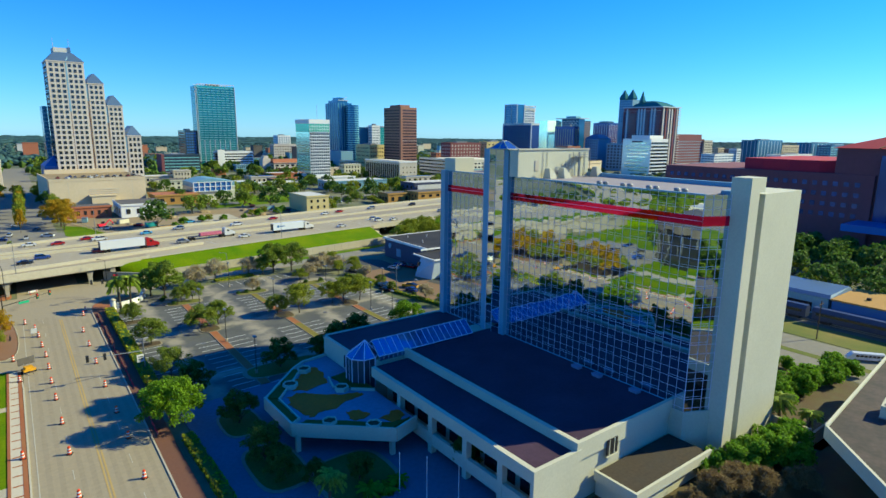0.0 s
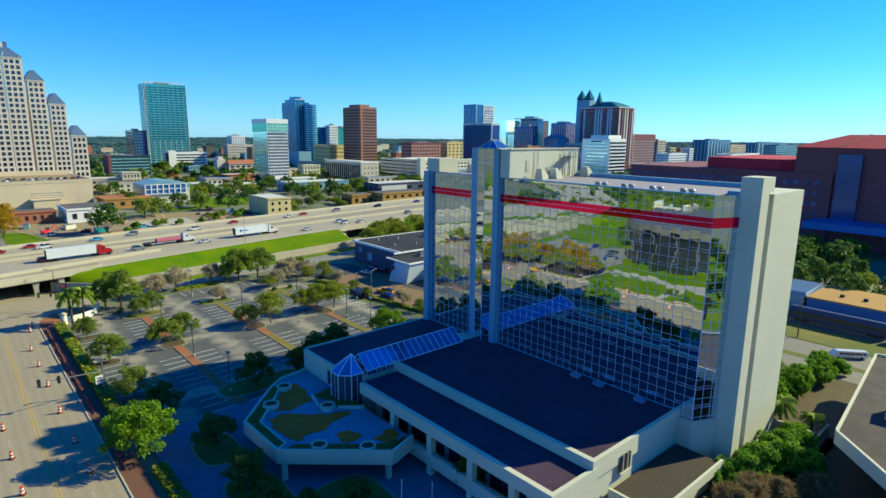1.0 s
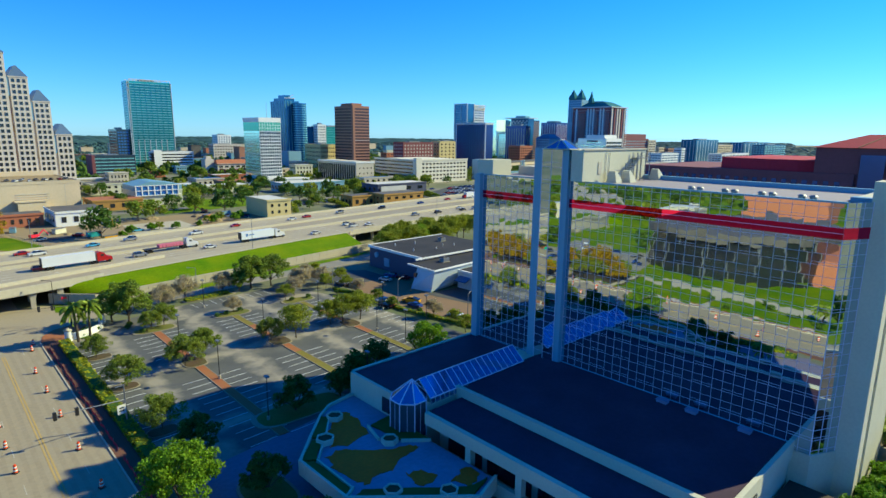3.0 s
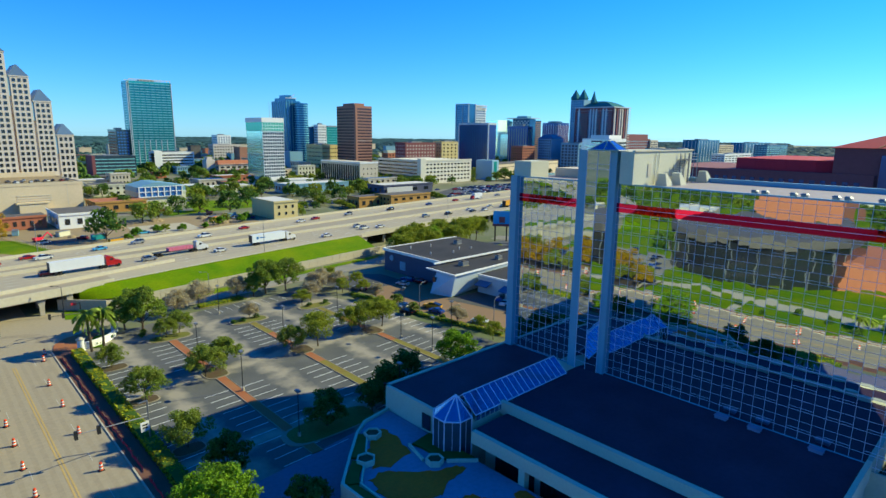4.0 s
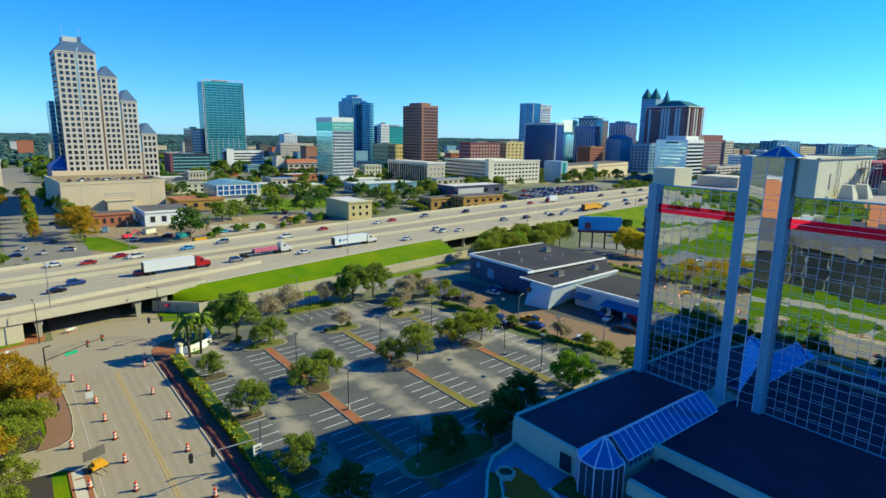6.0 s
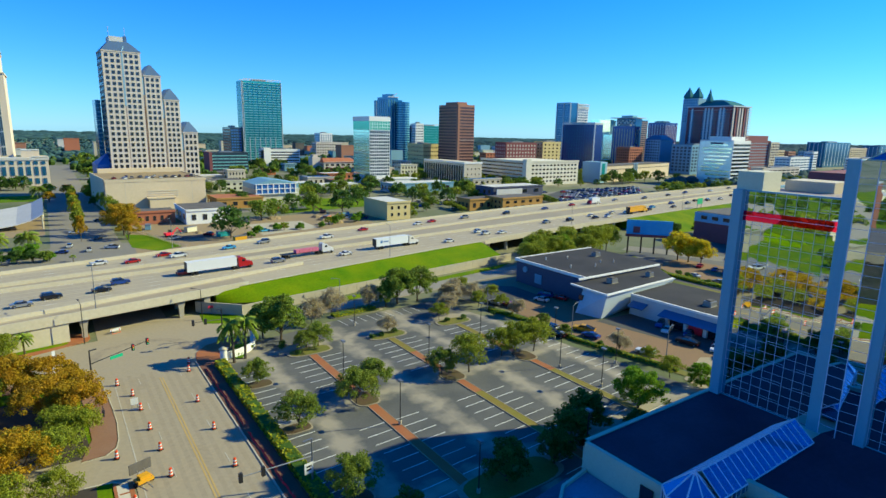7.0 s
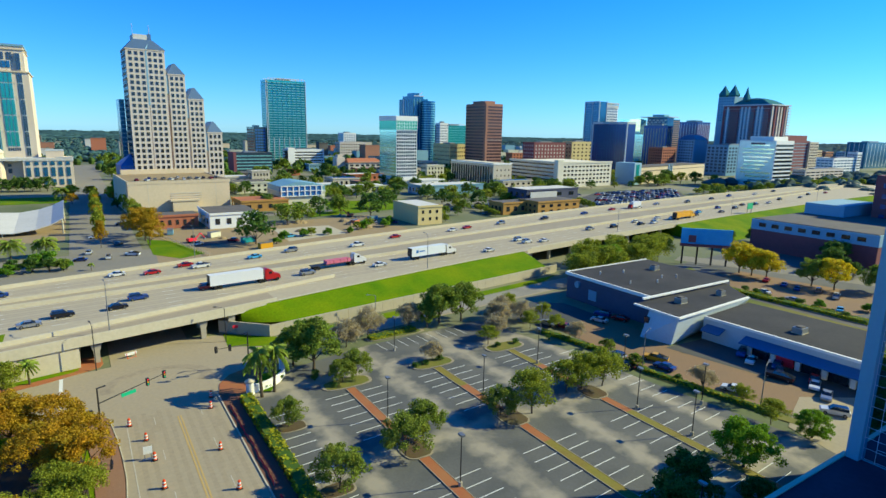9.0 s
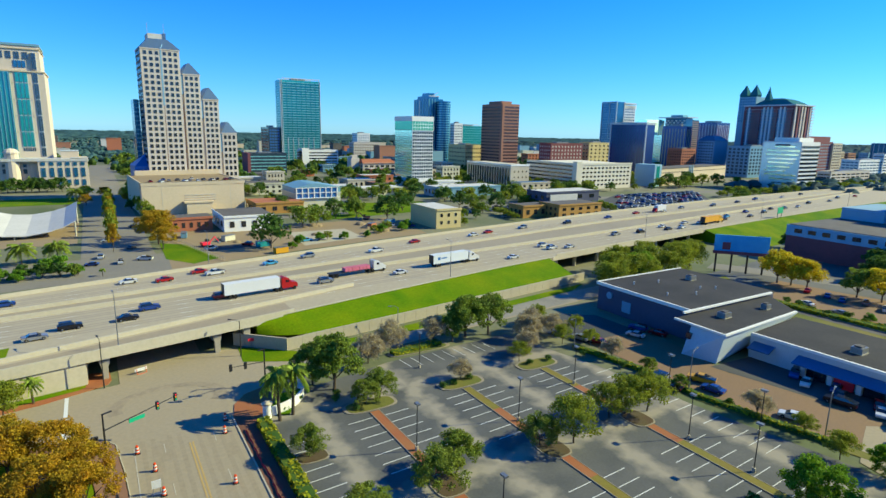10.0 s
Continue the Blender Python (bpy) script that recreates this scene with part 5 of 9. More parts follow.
part("crown_screen", Mesh().box(212, 262, 852.5, 853.1, 112.6, 113.4).box(212, 258, 873, 873.5, 112.6, 113.4), M_PALEROOF, teal)
lines(teal, "crown_post_row", [(212 + k * 4.1, 212.6 + k * 4.1, 852.5, 853, 110.6, 112.6) for k in range(13)], M_PALEROOF)
part("roof_plant", Mesh().box(226, 244, 858, 868, 110.6, 113), M_STEEL, teal)
block("slate_office", "dark slate office block beside tower", 192, 207, 853, 892, 49, M_GREYGLASS, M_BLUEPAINT, 4, 6, 12, wglass=M_TERRA)

# dark blue tower in two shafts
dk = thing("blue_glass_tower", "dark blue glass tower with a stepped top", "apartment tower", pose(0, 0, 0), group="towers of the skyline")
part("west_shaft", Mesh().box(371, 392, 745, 785, 0, 90).box(373, 388, 750, 780, 90, 94).box(377, 385, 756, 774, 94, 98), M_BLUEPANE, dk)
rounded = [(389 + 9 * math.cos(a), 738 + 9 * math.sin(a)) for a in [radians(20 * k) for k in range(18)]]
part("round_shaft", Mesh().prism(rounded, 0, 87), M_BLUEGLASS, dk)
for k in range(24):
    z = 14 + k * 3.05
    part("floor_ring", Mesh().prism([(389 + (x - 389) * 1.04, 738 + (y - 738) * 1.04) for x, y in rounded], z, z + 0.6), M_TEALLINE, dk, kind="stuff")
lines(dk, "west_finning", [(370.6, 371.2, 746 + k * 6.4, 746.6 + k * 6.4, 10, 90) for k in range(7)] + [(371 + k * 4.2, 371.6 + k * 4.2, 744.5, 745.1, 10, 90) for k in range(3)], M_TEALLINE)
part("crown_arm", Mesh().box(373, 389, 749.5, 750.2, 93.4, 94.4).tube((380, 752, 94), (388, 752, 99), 0.5, n=5), M_PALEROOF, dk)
part("podium", Mesh().box(366, 410, 730, 790, 0, 24), M_FIN, dk)

M_BROWN = material("brown_brick_panels", (0.40, 0.19, 0.125), var=0.12, big=0.04, fine=0.5)
M_BROWNGLASS = tower_glass("bronze_window_band", (0.09, 0.05, 0.055), 0.4, 0.2)
br = thing("brown_tower", "brown brick tower with bronze window bands", "office tower", pose(0, 0, 0), group="towers of the skyline")
part("wall", Mesh().box(384, 407.5, 604.5, 644, 0, 80.4), M_BROWN, br)
part("notch", Mesh().box(383.8, 386.5, 604.2, 607.5, 0, 80.5), M_BROWN, br)
lines(br, "window_banding", [q for k in range(21) for q in ((386.6, 407.2, 604.2, 604.6, 6 + k * 3.5, 7.7 + k * 3.5), (383.7, 384.1, 607.6, 643.5, 6 + k * 3.5, 7.7 + k * 3.5))], M_BROWNGLASS)
part("upper_tier", Mesh().box(388, 402, 612, 636, 80.4, 83.6), M_BROWN, br)
part("pale_sills", Mesh().box(386.5, 407.6, 604.1, 604.5, 40, 40.4).box(386.5, 407.6, 604.1, 604.5, 5, 5.6), M_PINK, br)
block("tan_office", "tan office block with dark windows", 369, 393, 655, 692, 33.5, M_STRAW, M_DARKGLASS, 8, 10, 6, 0.4, 0.4)
slab = block("green_glass_slab", "long green glass office slab with arched crowns", 582, 640, 1000, 1026, 59, M_TEALPANE, M_TEALLINE, 10, 4, 12, 0.9, 0.12)
for x0 in (556, 610):
    part("crown_arch", Mesh().loft([[(x0 + 22 * k / 10, y, 59 + 4.5 * math.sin(math.pi * k / 10)) for y, _ in ((1000, 0), (1001, 0))] + [(x0 + 22 * k / 10, y, 58 + 4.5 * math.sin(math.pi * k / 10)) for y in (1001, 1000)] for k in range(11)]), M_PALEROOF, slab)
part("west_block", Mesh().box(545, 580, 1002, 1028, 0, 60), M_BLUEGLASS, slab)
block("white_slab", "white office slab with dark windows", 563, 581, 985, 1000, 63, M_BRIGHT, M_GREYGLASS, 5, 4, 12, 0.5, 0.5)

# blue slab with a white latticed crown beside it
blue = thing("blue_white_tower", "white and blue glass tower with a lattice crown", "apartment tower", pose(0, 0, 0), group="towers of the skyline")
part("blue_slab", Mesh().box(708, 726, 736, 767, 0, 100.5), M_BLUEPANE, blue, "blue glass slab")
lines(blue, "slab_framing", [(707.6, 708.4, 735.6, 767, 99.6, 101), (707.4, 708.6, 735.4, 737, 0, 101), (707.4, 708.6, 766, 767.4, 0, 101), (707.5, 708.3, 750, 751, 0, 100), (724.6, 726.4, 735.4, 736.2, 0, 101)] + [(707.7, 708.1, 737, 766, 8 + k * 3.9, 8.4 + k * 3.9) for k in range(24)], M_BALCONY)
part("white_shaft", Mesh().box(726, 756, 740, 764, 0, 96), M_BRIGHT, blue)
windows(blue, "s", 727, 755, 740, 0, 8, 92, 8, 20, M_BLUEPANE, 0.62, 0.62)
lines(blue, "crown_lattice", [(726.5 + k * 3.6, 727.3 + k * 3.6, 738.6, 739.2, 90, 99.4) for k in range(9)] + [(726, 756.6, 738.6, 739.2, 98.6, 99.6), (726, 756.6, 738.6, 739.2, 93.6, 94.2)], M_BRIGHT)
part("crown_deck", Mesh().box(726, 757, 738.4, 764, 97.8, 98.6), M_BALCONY, blue)

# navy mirror block in a pale frame
navy = thing("navy_cube", "navy mirror-glass office block in a pale frame", "office building", pose(0, 0, 0), group="towers of the skyline")
part("wall", Mesh().box(547, 562, 542.5, 596, 0, 62.5), M_NAVYGLASS, navy)
part("frame", Mesh().box(546.5, 562.4, 542.1, 596.6, 61.6, 64.2).box(546.4, 547.6, 595.2, 596.8, 0, 63).box(546.4, 547.6, 541.9, 543.2, 0, 63), M_BALCONY, navy)
lines(navy, "mullion_grid", [(546.75, 547.05, 546 + k * 4.1, 546.25 + k * 4.1, 2, 61.6) for k in range(12)] + [(546.75, 547.05, 543, 595, 5 + k * 3.8, 5.2 + k * 3.8) for k in range(15)], M_BLUEGLASS)
part("sign_bar", Mesh().box(546.2, 546.5, 556, 580, 62.3, 63.6), M_FIN, navy)

# balcony tower with a flat overhanging roof, and lower glass wings
gb = thing("grey_blue_tower", "grey-blue apartment tower with chequered balconies", "apartment tower", pose(0, 0, 0), group="towers of the skyline")
part("wall", Mesh().box(790, 806, 668, 706, 0, 77), M_BLUEPANE, gb)
part("roof_slab", Mesh().box(785, 810, 662, 716, 77.4, 78.6), M_BALCONY, gb)
part("roof_room", Mesh().box(792, 804, 676, 698, 78.6, 82), M_TEALLINE, gb)
lines(gb, "balcony_slab", [(788.4, 790.1, 669 + j * 7.4 + (3.6 if k % 2 else 0), 672.4 + j * 7.4 + (3.6 if k % 2 else 0), 10 + k * 3.1, 12 + k * 3.1) for k in range(21) for j in range(5)], M_BALCONY)
part("east_shaft", Mesh().box(806, 822, 668, 700, 0, 74.5), M_GREYGLASS, gb)
lines(gb, "east_banding", [(806, 822, 667.6, 668.1, 8 + k * 3.3, 9.2 + k * 3.3) for k in range(20)], M_BROWN)
part("glass_wing", Mesh().box(786, 800, 716, 760, 0, 75), M_AQUAMIRROR, gb)
part("lower_wing", Mesh().box(740, 756, 640, 690, 0, 50), M_AQUAMIRROR, gb)
lines(gb, "wing_banding", [(739.6, 740.1, 640, 690, 6 + k * 4, 6.6 + k * 4) for k in range(11)], M_TEALLINE)
block("brick_glass_block", "brick and glass block below towers", 640, 668, 560, 582, 33, M_TERRA, M_DARKGLASS, 6, 6, 8, 0.5, 0.55)
block("ochre_stone_block", "tall slim stone and glass block", 700, 712, 600, 640, 62, M_NAVYGLASS, M_STRAW, 3, 8, 1, 0.2, 0.95)

mar = block("maroon_tower", "maroon and glass apartment tower with pale piers", 894, 930, 684, 719, 72, M_NAVYGLASS, M_BALCONY, 7, 6, 1, 0.2, 0.97)
lines(mar, "floor_edging", [(893.5, 894.1, 684, 719, 8 + k * 3.4, 8.7 + k * 3.4) for k in range(18)] + [(894, 930, 683.4, 684, 8 + k * 3.4, 8.7 + k * 3.4) for k in range(18)], M_MAROON)
part("roof_room", Mesh().box(902, 922, 694, 712, 72.2, 75.6), M_GREYGLASS, mar)

# tall tower with a domed roof and three spires
condo = thing("crowned_tower", "tall maroon and cream tower with a spiked green crown", "apartment tower", pose(0, 0, 0), group="towers of the skyline")
CX0, CX1, CY0, CY1, CZ = 767.6, 812.0, 495.0, 561.0, 91.5
part("wall", Mesh().box(CX0, CX1, CY0, CY1, 0, CZ), M_MAROON, condo)
for k, (y, w, m) in enumerate(((496, 7, M_MAROON), (505.5, 2.2, M_BALCONY), (510.5, 2.2, M_BALCONY), (515, 5.5, M_MAROON), (522.5, 2.2, M_BALCONY), (527.5, 2.2, M_BALCONY), (532.5, 2.2, M_BALCONY), (537.5, 13, M_MAROON), (553, 2.2, M_BALCONY), (557.5, 3, M_MAROON))):
    part("maroon_bay" if m is M_MAROON else "pale_pier", Mesh().box(CX0 - (1.4 if m is M_MAROON else 0.8), CX0 + 0.3, y, y + w, 4, CZ - (6 if m is M_MAROON else 2)), m, condo)
glassrows = [(CX0 - 0.35, CX0 + 0.1, y, y + 2.4, 6 + k * 3.7, 8.6 + k * 3.7) for k in range(22) for y in (503.0, 508, 512.8, 520.4, 525, 530, 535, 550.6, 555.4)]
lines(condo, "bay_glazing", glassrows, M_BLUEPANE)
lines(condo, "pier_glazing", [(CX0 - 1.55, CX0 - 1.3, y, y + 1.5, 6 + k * 3.7, 8.4 + k * 3.7) for k in range(21) for y in (497.2, 500.4, 516.2, 518.4, 539, 542.2, 545.4, 548.4)], M_GREYGLASS)
lines(condo, "floor_edging", [(CX0 - 0.5, CX0 + 0.1, CY0, CY1, 5 + k * 3.7, 5.5 + k * 3.7) for k in range(23)], M_PINK)
for k, x in enumerate((769, 777, 784, 791, 798, 805)):
    part("cream_pier", Mesh().box(x, x + 3.2, CY0 - 1.4, CY0 + 0.3, 4, CZ - 2), M_MAROON if k % 3 == 1 else M_PINK, condo)
lines(condo, "south_glazing", [(x, x + 3.4, CY0 - 0.35, CY0 + 0.1, 6 + k * 3.7, 8.6 + k * 3.7) for k in range(22) for x in (773, 780.6, 787.6, 794.6, 801.6)], M_BLUEPANE)
lines(condo, "balcony_slab", [(808.6, 814.6, CY0 - 2.2, CY0 + 6, 6 + k * 3.7, 7.1 + k * 3.7) for k in range(23)], M_PINK)
part("cornice", Mesh().box(CX0 - 1.6, CX1 + 3, CY0 - 2, CY1 + 1, CZ - 0.6, CZ + 1.0), M_BALCONY, condo)
part("domed_roof", Mesh().loft([[(770, 498, CZ + 1), (808, 498, CZ + 1), (808, 552, CZ + 1), (770, 552, CZ + 1)], [(772, 503, CZ + 4), (806, 503, CZ + 4), (806, 546, CZ + 4), (772, 546, CZ + 4)], [(776, 512, CZ + 8), (802, 512, CZ + 8), (802, 540, CZ + 8), (776, 540, CZ + 8)], [(782, 520, CZ + 10), (796, 520, CZ + 10), (796, 534, CZ + 10), (782, 534, CZ + 10)]]), M_CROWN, condo)
back = part("back_tower", Mesh().box(770, 792, 548, 572, 0, 104), M_FIN, condo)
windows(back, "w", 770, 0, 549, 571, 70, 103, 6, 9, M_BLUEPANE, 0.5, 0.55)
for k, (x, y, r, z0, z1) in enumerate(((774, 566, 5.6, 104, 119.5), (776, 553, 5.6, 104, 120), (772, 532, 3.6, 98, 116))):
    ring = lambda q, z: [(x - r * q, y - r * q, z), (x + r * q, y - r * q, z), (x + r * q, y + r * q, z), (x - r * q, y + r * q, z)]
    part("spire", Mesh().loft([ring(0.8, z0), ring(1.0, z0 + 2), ring(0.86, z0 + 5), ring(0.5, z0 + 9.5), ring(0.06, z1)]), M_CROWN, condo)
block("grey_low_tower", "grey apartment block with white window frames", 690, 752, 500, 530, 38, M_FIN, M_GREYGLASS, 9, 5, 8, 0.6, 0.62)
gd = thing("gabled_block", "grey-blue block with a hipped metal roof", "office building", pose(0, 0, 0), group="towers of the skyline")
part("wall", Mesh().box(722, 752, 570, 596, 0, 44), M_BLUEBAND, gd)
part("hip_roof", Mesh().loft([[(721, 569, 44), (753, 569, 44), (753, 597, 44), (721, 597, 44)], [(730, 578, 51), (744, 578, 51), (744, 588, 51), (730, 588, 51)]]), M_SLATE, gd)
windows(gd, "w", 722, 0, 571, 595, 8, 43, 6, 9, M_GREYGLASS, 0.5, 0.5)

# white office: mirrored strips in the shade, black bands to the sun
white = thing("white_office", "white office block with long window bands", "office building", pose(0, 0, 0), group="towers of the skyline")
part("wall", Mesh().box(569.4, 603, 378.3, 415.5, 0, 46.2), M_BRIGHT, white)
lines(white, "south_banding", [(570.2, 602.4, 378.0, 378.4, 5.5 + k * 3.9, 7.5 + k * 3.9) for k in range(10)], M_DARKGLASS)
rw = random.Random(8)
lines(white, "west_stripping", [(569.0, 569.3, 379 + rw.uniform(0, 12), 414 - rw.uniform(0, 12), 5.8 + k * 3.9, 7.2 + k * 3.9) for k in range(10)] + [(568.95, 569.3, y, y + rw.uniform(2, 6), 5.8 + k * 3.9, 6.6 + k * 3.9) for k in range(10) for y in (rw.uniform(380, 408),)], M_AQUAMIRROR)
M_PALEMIRROR = tower_glass("pale_mirror_glass", (0.66, 0.78, 0.72), 0.4, 0.35)
part("west_glass", Mesh().box(569.2, 569.5, 378.8, 415.0, 4.5, 45.2), M_PALEMIRROR, white, "pale mirror curtain wall")
part("sign_bar", Mesh().box(568.9, 569.2, 389, 403, 42.2, 44.0), M_NAVYWALL, white)
part("white_penthouse", Mesh().box(575, 601, 384, 408, 46.2, 50.2), M_BRIGHT, white)
part("roof", Mesh().box(570, 602.5, 379, 415, 46.2, 46.35), M_PALEROOF, white)
bo2 = block("brown_office", "brown-grey stepped office block far off", 874, 956, 530, 556, 44.5, M_MAROON, M_FIN, 12, 4, 9, 0.6, 0.35)
part("upper_tier", Mesh().box(874, 952, 533, 554, 44.6, 53), M_MAROON, bo2)
part("pale_bay", Mesh().box(952, 979, 527, 552, 0, 43.5), M_CREAM, bo2)
windows(bo2, "s", 953, 978, 527, 0, 4, 42, 5, 9, M_BROWNGLASS, 0.6, 0.5)
block("stone_office", "pale office block far off", 400, 424, 1050, 1075, 42, M_BRIGHT, M_BLUEGLASS, 5, 5, 9, 0.45, 0.6)
block("pink_office", "pinkish low office block far off", 372, 420, 1000, 1020, 27, M_PINK, M_DARKGLASS, 10, 4, 5, 0.5, 0.4)
block("red_brick_block", "red brick office block with pale windows", 489, 544, 640, 662, 36.5, M_MAROON, M_PALEROOF, 10, 5, 7, 0.35, 0.45)
block("ochre_block", "ochre office block with dark windows", 556, 596, 640, 658, 38, M_STRAW, M_DARKGLASS, 5, 3, 7, 0.35, 0.4)
# white deck garage: open decks in the west side, window rows to the south
M_GARAGE = material("cream_painted_concrete", (0.80, 0.74, 0.59), var=0.1, big=0.05, fine=0.7)
gl = thing("white_garage", "cream-white parking garage with dark open decks", "parking garage", pose(0, 0, 0))
part("wall", Mesh().box(362, 433, 462, 532, 0, 22.6), M_GARAGE, gl)
lines(gl, "deck_opening_row", [(361.7, 362.2, 464, 531, 2.5 + k * 3.5, 3.9 + k * 3.5) for k in range(6)], M_DARKGLASS)
windows(gl, "s", 368, 431, 462, 0, 2, 21, 13, 5, M_DARKGLASS, 0.55, 0.42, 0.1)
part("stair_turret", Mesh().box(360.5, 367, 460.8, 466, 0, 25.2), M_GARAGE, gl)
part("parapet", Mesh().box(361.6, 433.4, 461.6, 462.2, 22.0, 23.6).box(361.6, 362.2, 462, 532, 22.0, 23.6), M_GARAGE, gl)
# long concrete garage running off at an angle, with its pale blue stair block
cg = thing("concrete_garage", "long pale concrete garage with a blue stair block", "parking garage", pose(461, 458, 0, 0, 0, 11.5))
part("wall", Mesh().box(14, 176, 0.4, 28, 0, 16.6), M_TAN, cg)
part("stair_block", Mesh().box(0, 14.4, -0.8, 20, 0, 21.5), M_BLUEBAND, cg)
part("stair_glass", Mesh().box(3.4, 10, -1.0, -0.7, 2, 20), M_TEALPANE, cg)
lines(cg, "deck_slot_row", [(16, 174, 0.1, 0.5, 12.6, 13.2), (16, 174, 0.1, 0.5, 16.5, 17.3)], M_GREYROOF)
for k in range(3):
    part("blue_rib", Mesh().box(78 + k * 4, 79.2 + k * 4, -0.3, 0.5, 0, 19), M_BLUEBAND, cg)
part("roof_deck", Mesh().box(14.5, 175, 1, 27.5, 16.6, 16.8), M_GREYROOF, cg)
# garage with upright slots, cream end wall
sg = thing("striped_garage", "cream garage with tall dark slots", "parking garage", pose(0, 0, 0))
part("wall", Mesh().box(306, 327, 486, 555, 0, 21.4), M_CREAM, sg)
lines(sg, "slotting", [(305.7, 306.2, 488 + k * 3.9, 490.2 + k * 3.9, 3, 18.4) for k in range(17)], M_DARKGLASS)
windows(sg, "s", 308, 326, 486, 0, 3, 18, 4, 3, M_DARKGLASS, 0.2, 0.3)
part("coping", Mesh().box(305.6, 327.4, 485.6, 486.2, 20.4, 21.9).box(305.6, 306.2, 486, 555, 20.4, 21.9), M_BRIGHT, sg)
og = block("long_grey_office", "low grey glass office slab", 135, 176, 720, 745, 21.5, M_GREYGLASS, M_TEALLINE, 6, 3, 5, 0.94, 0.3, group="")
part("end_wall", Mesh().box(134, 137, 719.4, 746, 0, 22.4), M_MAROON, og)
wd = block("white_deck_garage", "white deck garage with dark open floors", 219, 267, 800, 822, 22, M_BRIGHT, M_DARKGLASS, 1, 1, 5, 0.98, 0.42, group="", category="parking garage")
part("stair_block", Mesh().box(219, 228, 799.4, 812, 0, 24.5), M_BRIGHT, wd)
church = block("tiled_hall", "cream hall with a red clay tile roof", 254, 296, 690, 712, 11.5, M_CREAM, M_DARKGLASS, 6, 3, 2, group="", category="hall")
part("tile_roof", Mesh().loft([[(253, 689, 11.6), (297, 689, 11.6), (297, 713, 11.6), (253, 713, 11.6)], [(257, 701, 16.2), (293, 701, 16.2), (293, 701.5, 16.2), (257, 701.5, 16.2)]]), M_TILE, church)
part("gable_front", Mesh().box(244, 254, 700, 712, 0, 17).box(246, 252, 702, 710, 17, 20), M_PINK, church)
block("small_stone_house", "small cream house with dark windows", 330, 352, 560, 576, 12, M_CREAM, M_DARKGLASS, 5, 3, 2, group="")
# far right office blocks
for x0, x1, y0, y1, z1, wall_m, gm, lab in ((1129, 1234, 520, 550, 43.5, M_BLUEPANE, M_BALCONY, "blue glass block far off"), (1236, 1313, 520, 545, 33.5, M_TAN, M_DARKGLASS, "tan office block far off"), (1376, 1550, 520, 550, 38, M_BLUEPANE, M_BALCONY, "blue office slab far off"), (1080, 1190, 380, 400, 37, M_BLUEGLASS, M_TEALLINE, "dark blue block far off"), (788, 862, 420, 440, 25, M_BRIGHT, M_BLUEGLASS, "long white office slab with windows"), (846, 858, 418, 430, 32, M_BRIGHT, M_GREYGLASS, "white stair tower of the office slab"), (680, 770, 400, 414, 14, M_PINK, M_DARKGLASS, "low pinkish office block far off"), (900, 1010, 380, 400, 24, M_BRIGHT, M_DARKGLASS, "long white office slab")):
    block("far_office", lab, x0, x1, y0, y1, z1, wall_m, gm, 8, 4, max(3, int(z1 / 4)), 0.75 if wall_m is not M_BLUEPANE else 0.12, 0.4 if wall_m is not M_BLUEPANE else 0.95, group="offices far off")

rnd = random.Random(31)
for i in range(34):
    x, y = rnd.uniform(640, 2100), rnd.uniform(180, 760)
    if x < 1000 and y > 330 or (x < 1600 and y > 310 and y < 600):
        continue
    w, h = rnd.uniform(22, 70), rnd.choice((8, 10, 12, 16, 20, 26)) * (1.0 if x < 1200 else 1.4)
    block("far_office", rnd.choice(("pale low office block far off", "small white office block far off")), x, x + w, y, y + rnd.uniform(14, 26), h, rnd.choice((M_WHITE, M_TAN, M_PALEROOF, M_FIN, M_CREAM, M_BROWN)), rnd.choice((M_DARKGLASS, M_BLUEGLASS)), 6, 3, max(2, int(h / 4.5)), 0.75, 0.4, group="offices far off", roof=M_PALEROOF)
# ==== low buildings between the highway and the towers ====
def low(name, label, x0, x1, y0, y1, h, wall_m, roof_m, cols=4, wins=True, category="building"):
    b = thing(name, label, category, pose(0, 0, 0), group="low buildings of the town")
    part("wall", Mesh().box(x0, x1, y0, y1, 0, h), wall_m, b)
    part("roof", Mesh().box(x0 - 0.3, x1 + 0.3, y0 - 0.3, y1 + 0.3, h, h + 0.35), roof_m, b)
    part("parapet", Mesh().box(x0 - 0.35, x1 + 0.35, y0 - 0.4, y0 - 0.1, h - 0.3, h + 0.8).box(x0 - 0.4, x0 - 0.1, y0 - 0.4, y1, h - 0.3, h + 0.8), wall_m, b)
    if wins:
        windows(b, "s", x0 + 1, x1 - 1, y0, y1, 0.6, h - 0.6, cols, max(1, int(h / 3.8)), M_DARKGLASS, 0.4, 0.5)
        windows(b, "w", x0, x1, y0 + 1, y1 - 1, 0.6, h - 0.6, max(2, cols - 1), max(1, int(h / 3.8)), M_DARKGLASS, 0.4, 0.5)
    return b


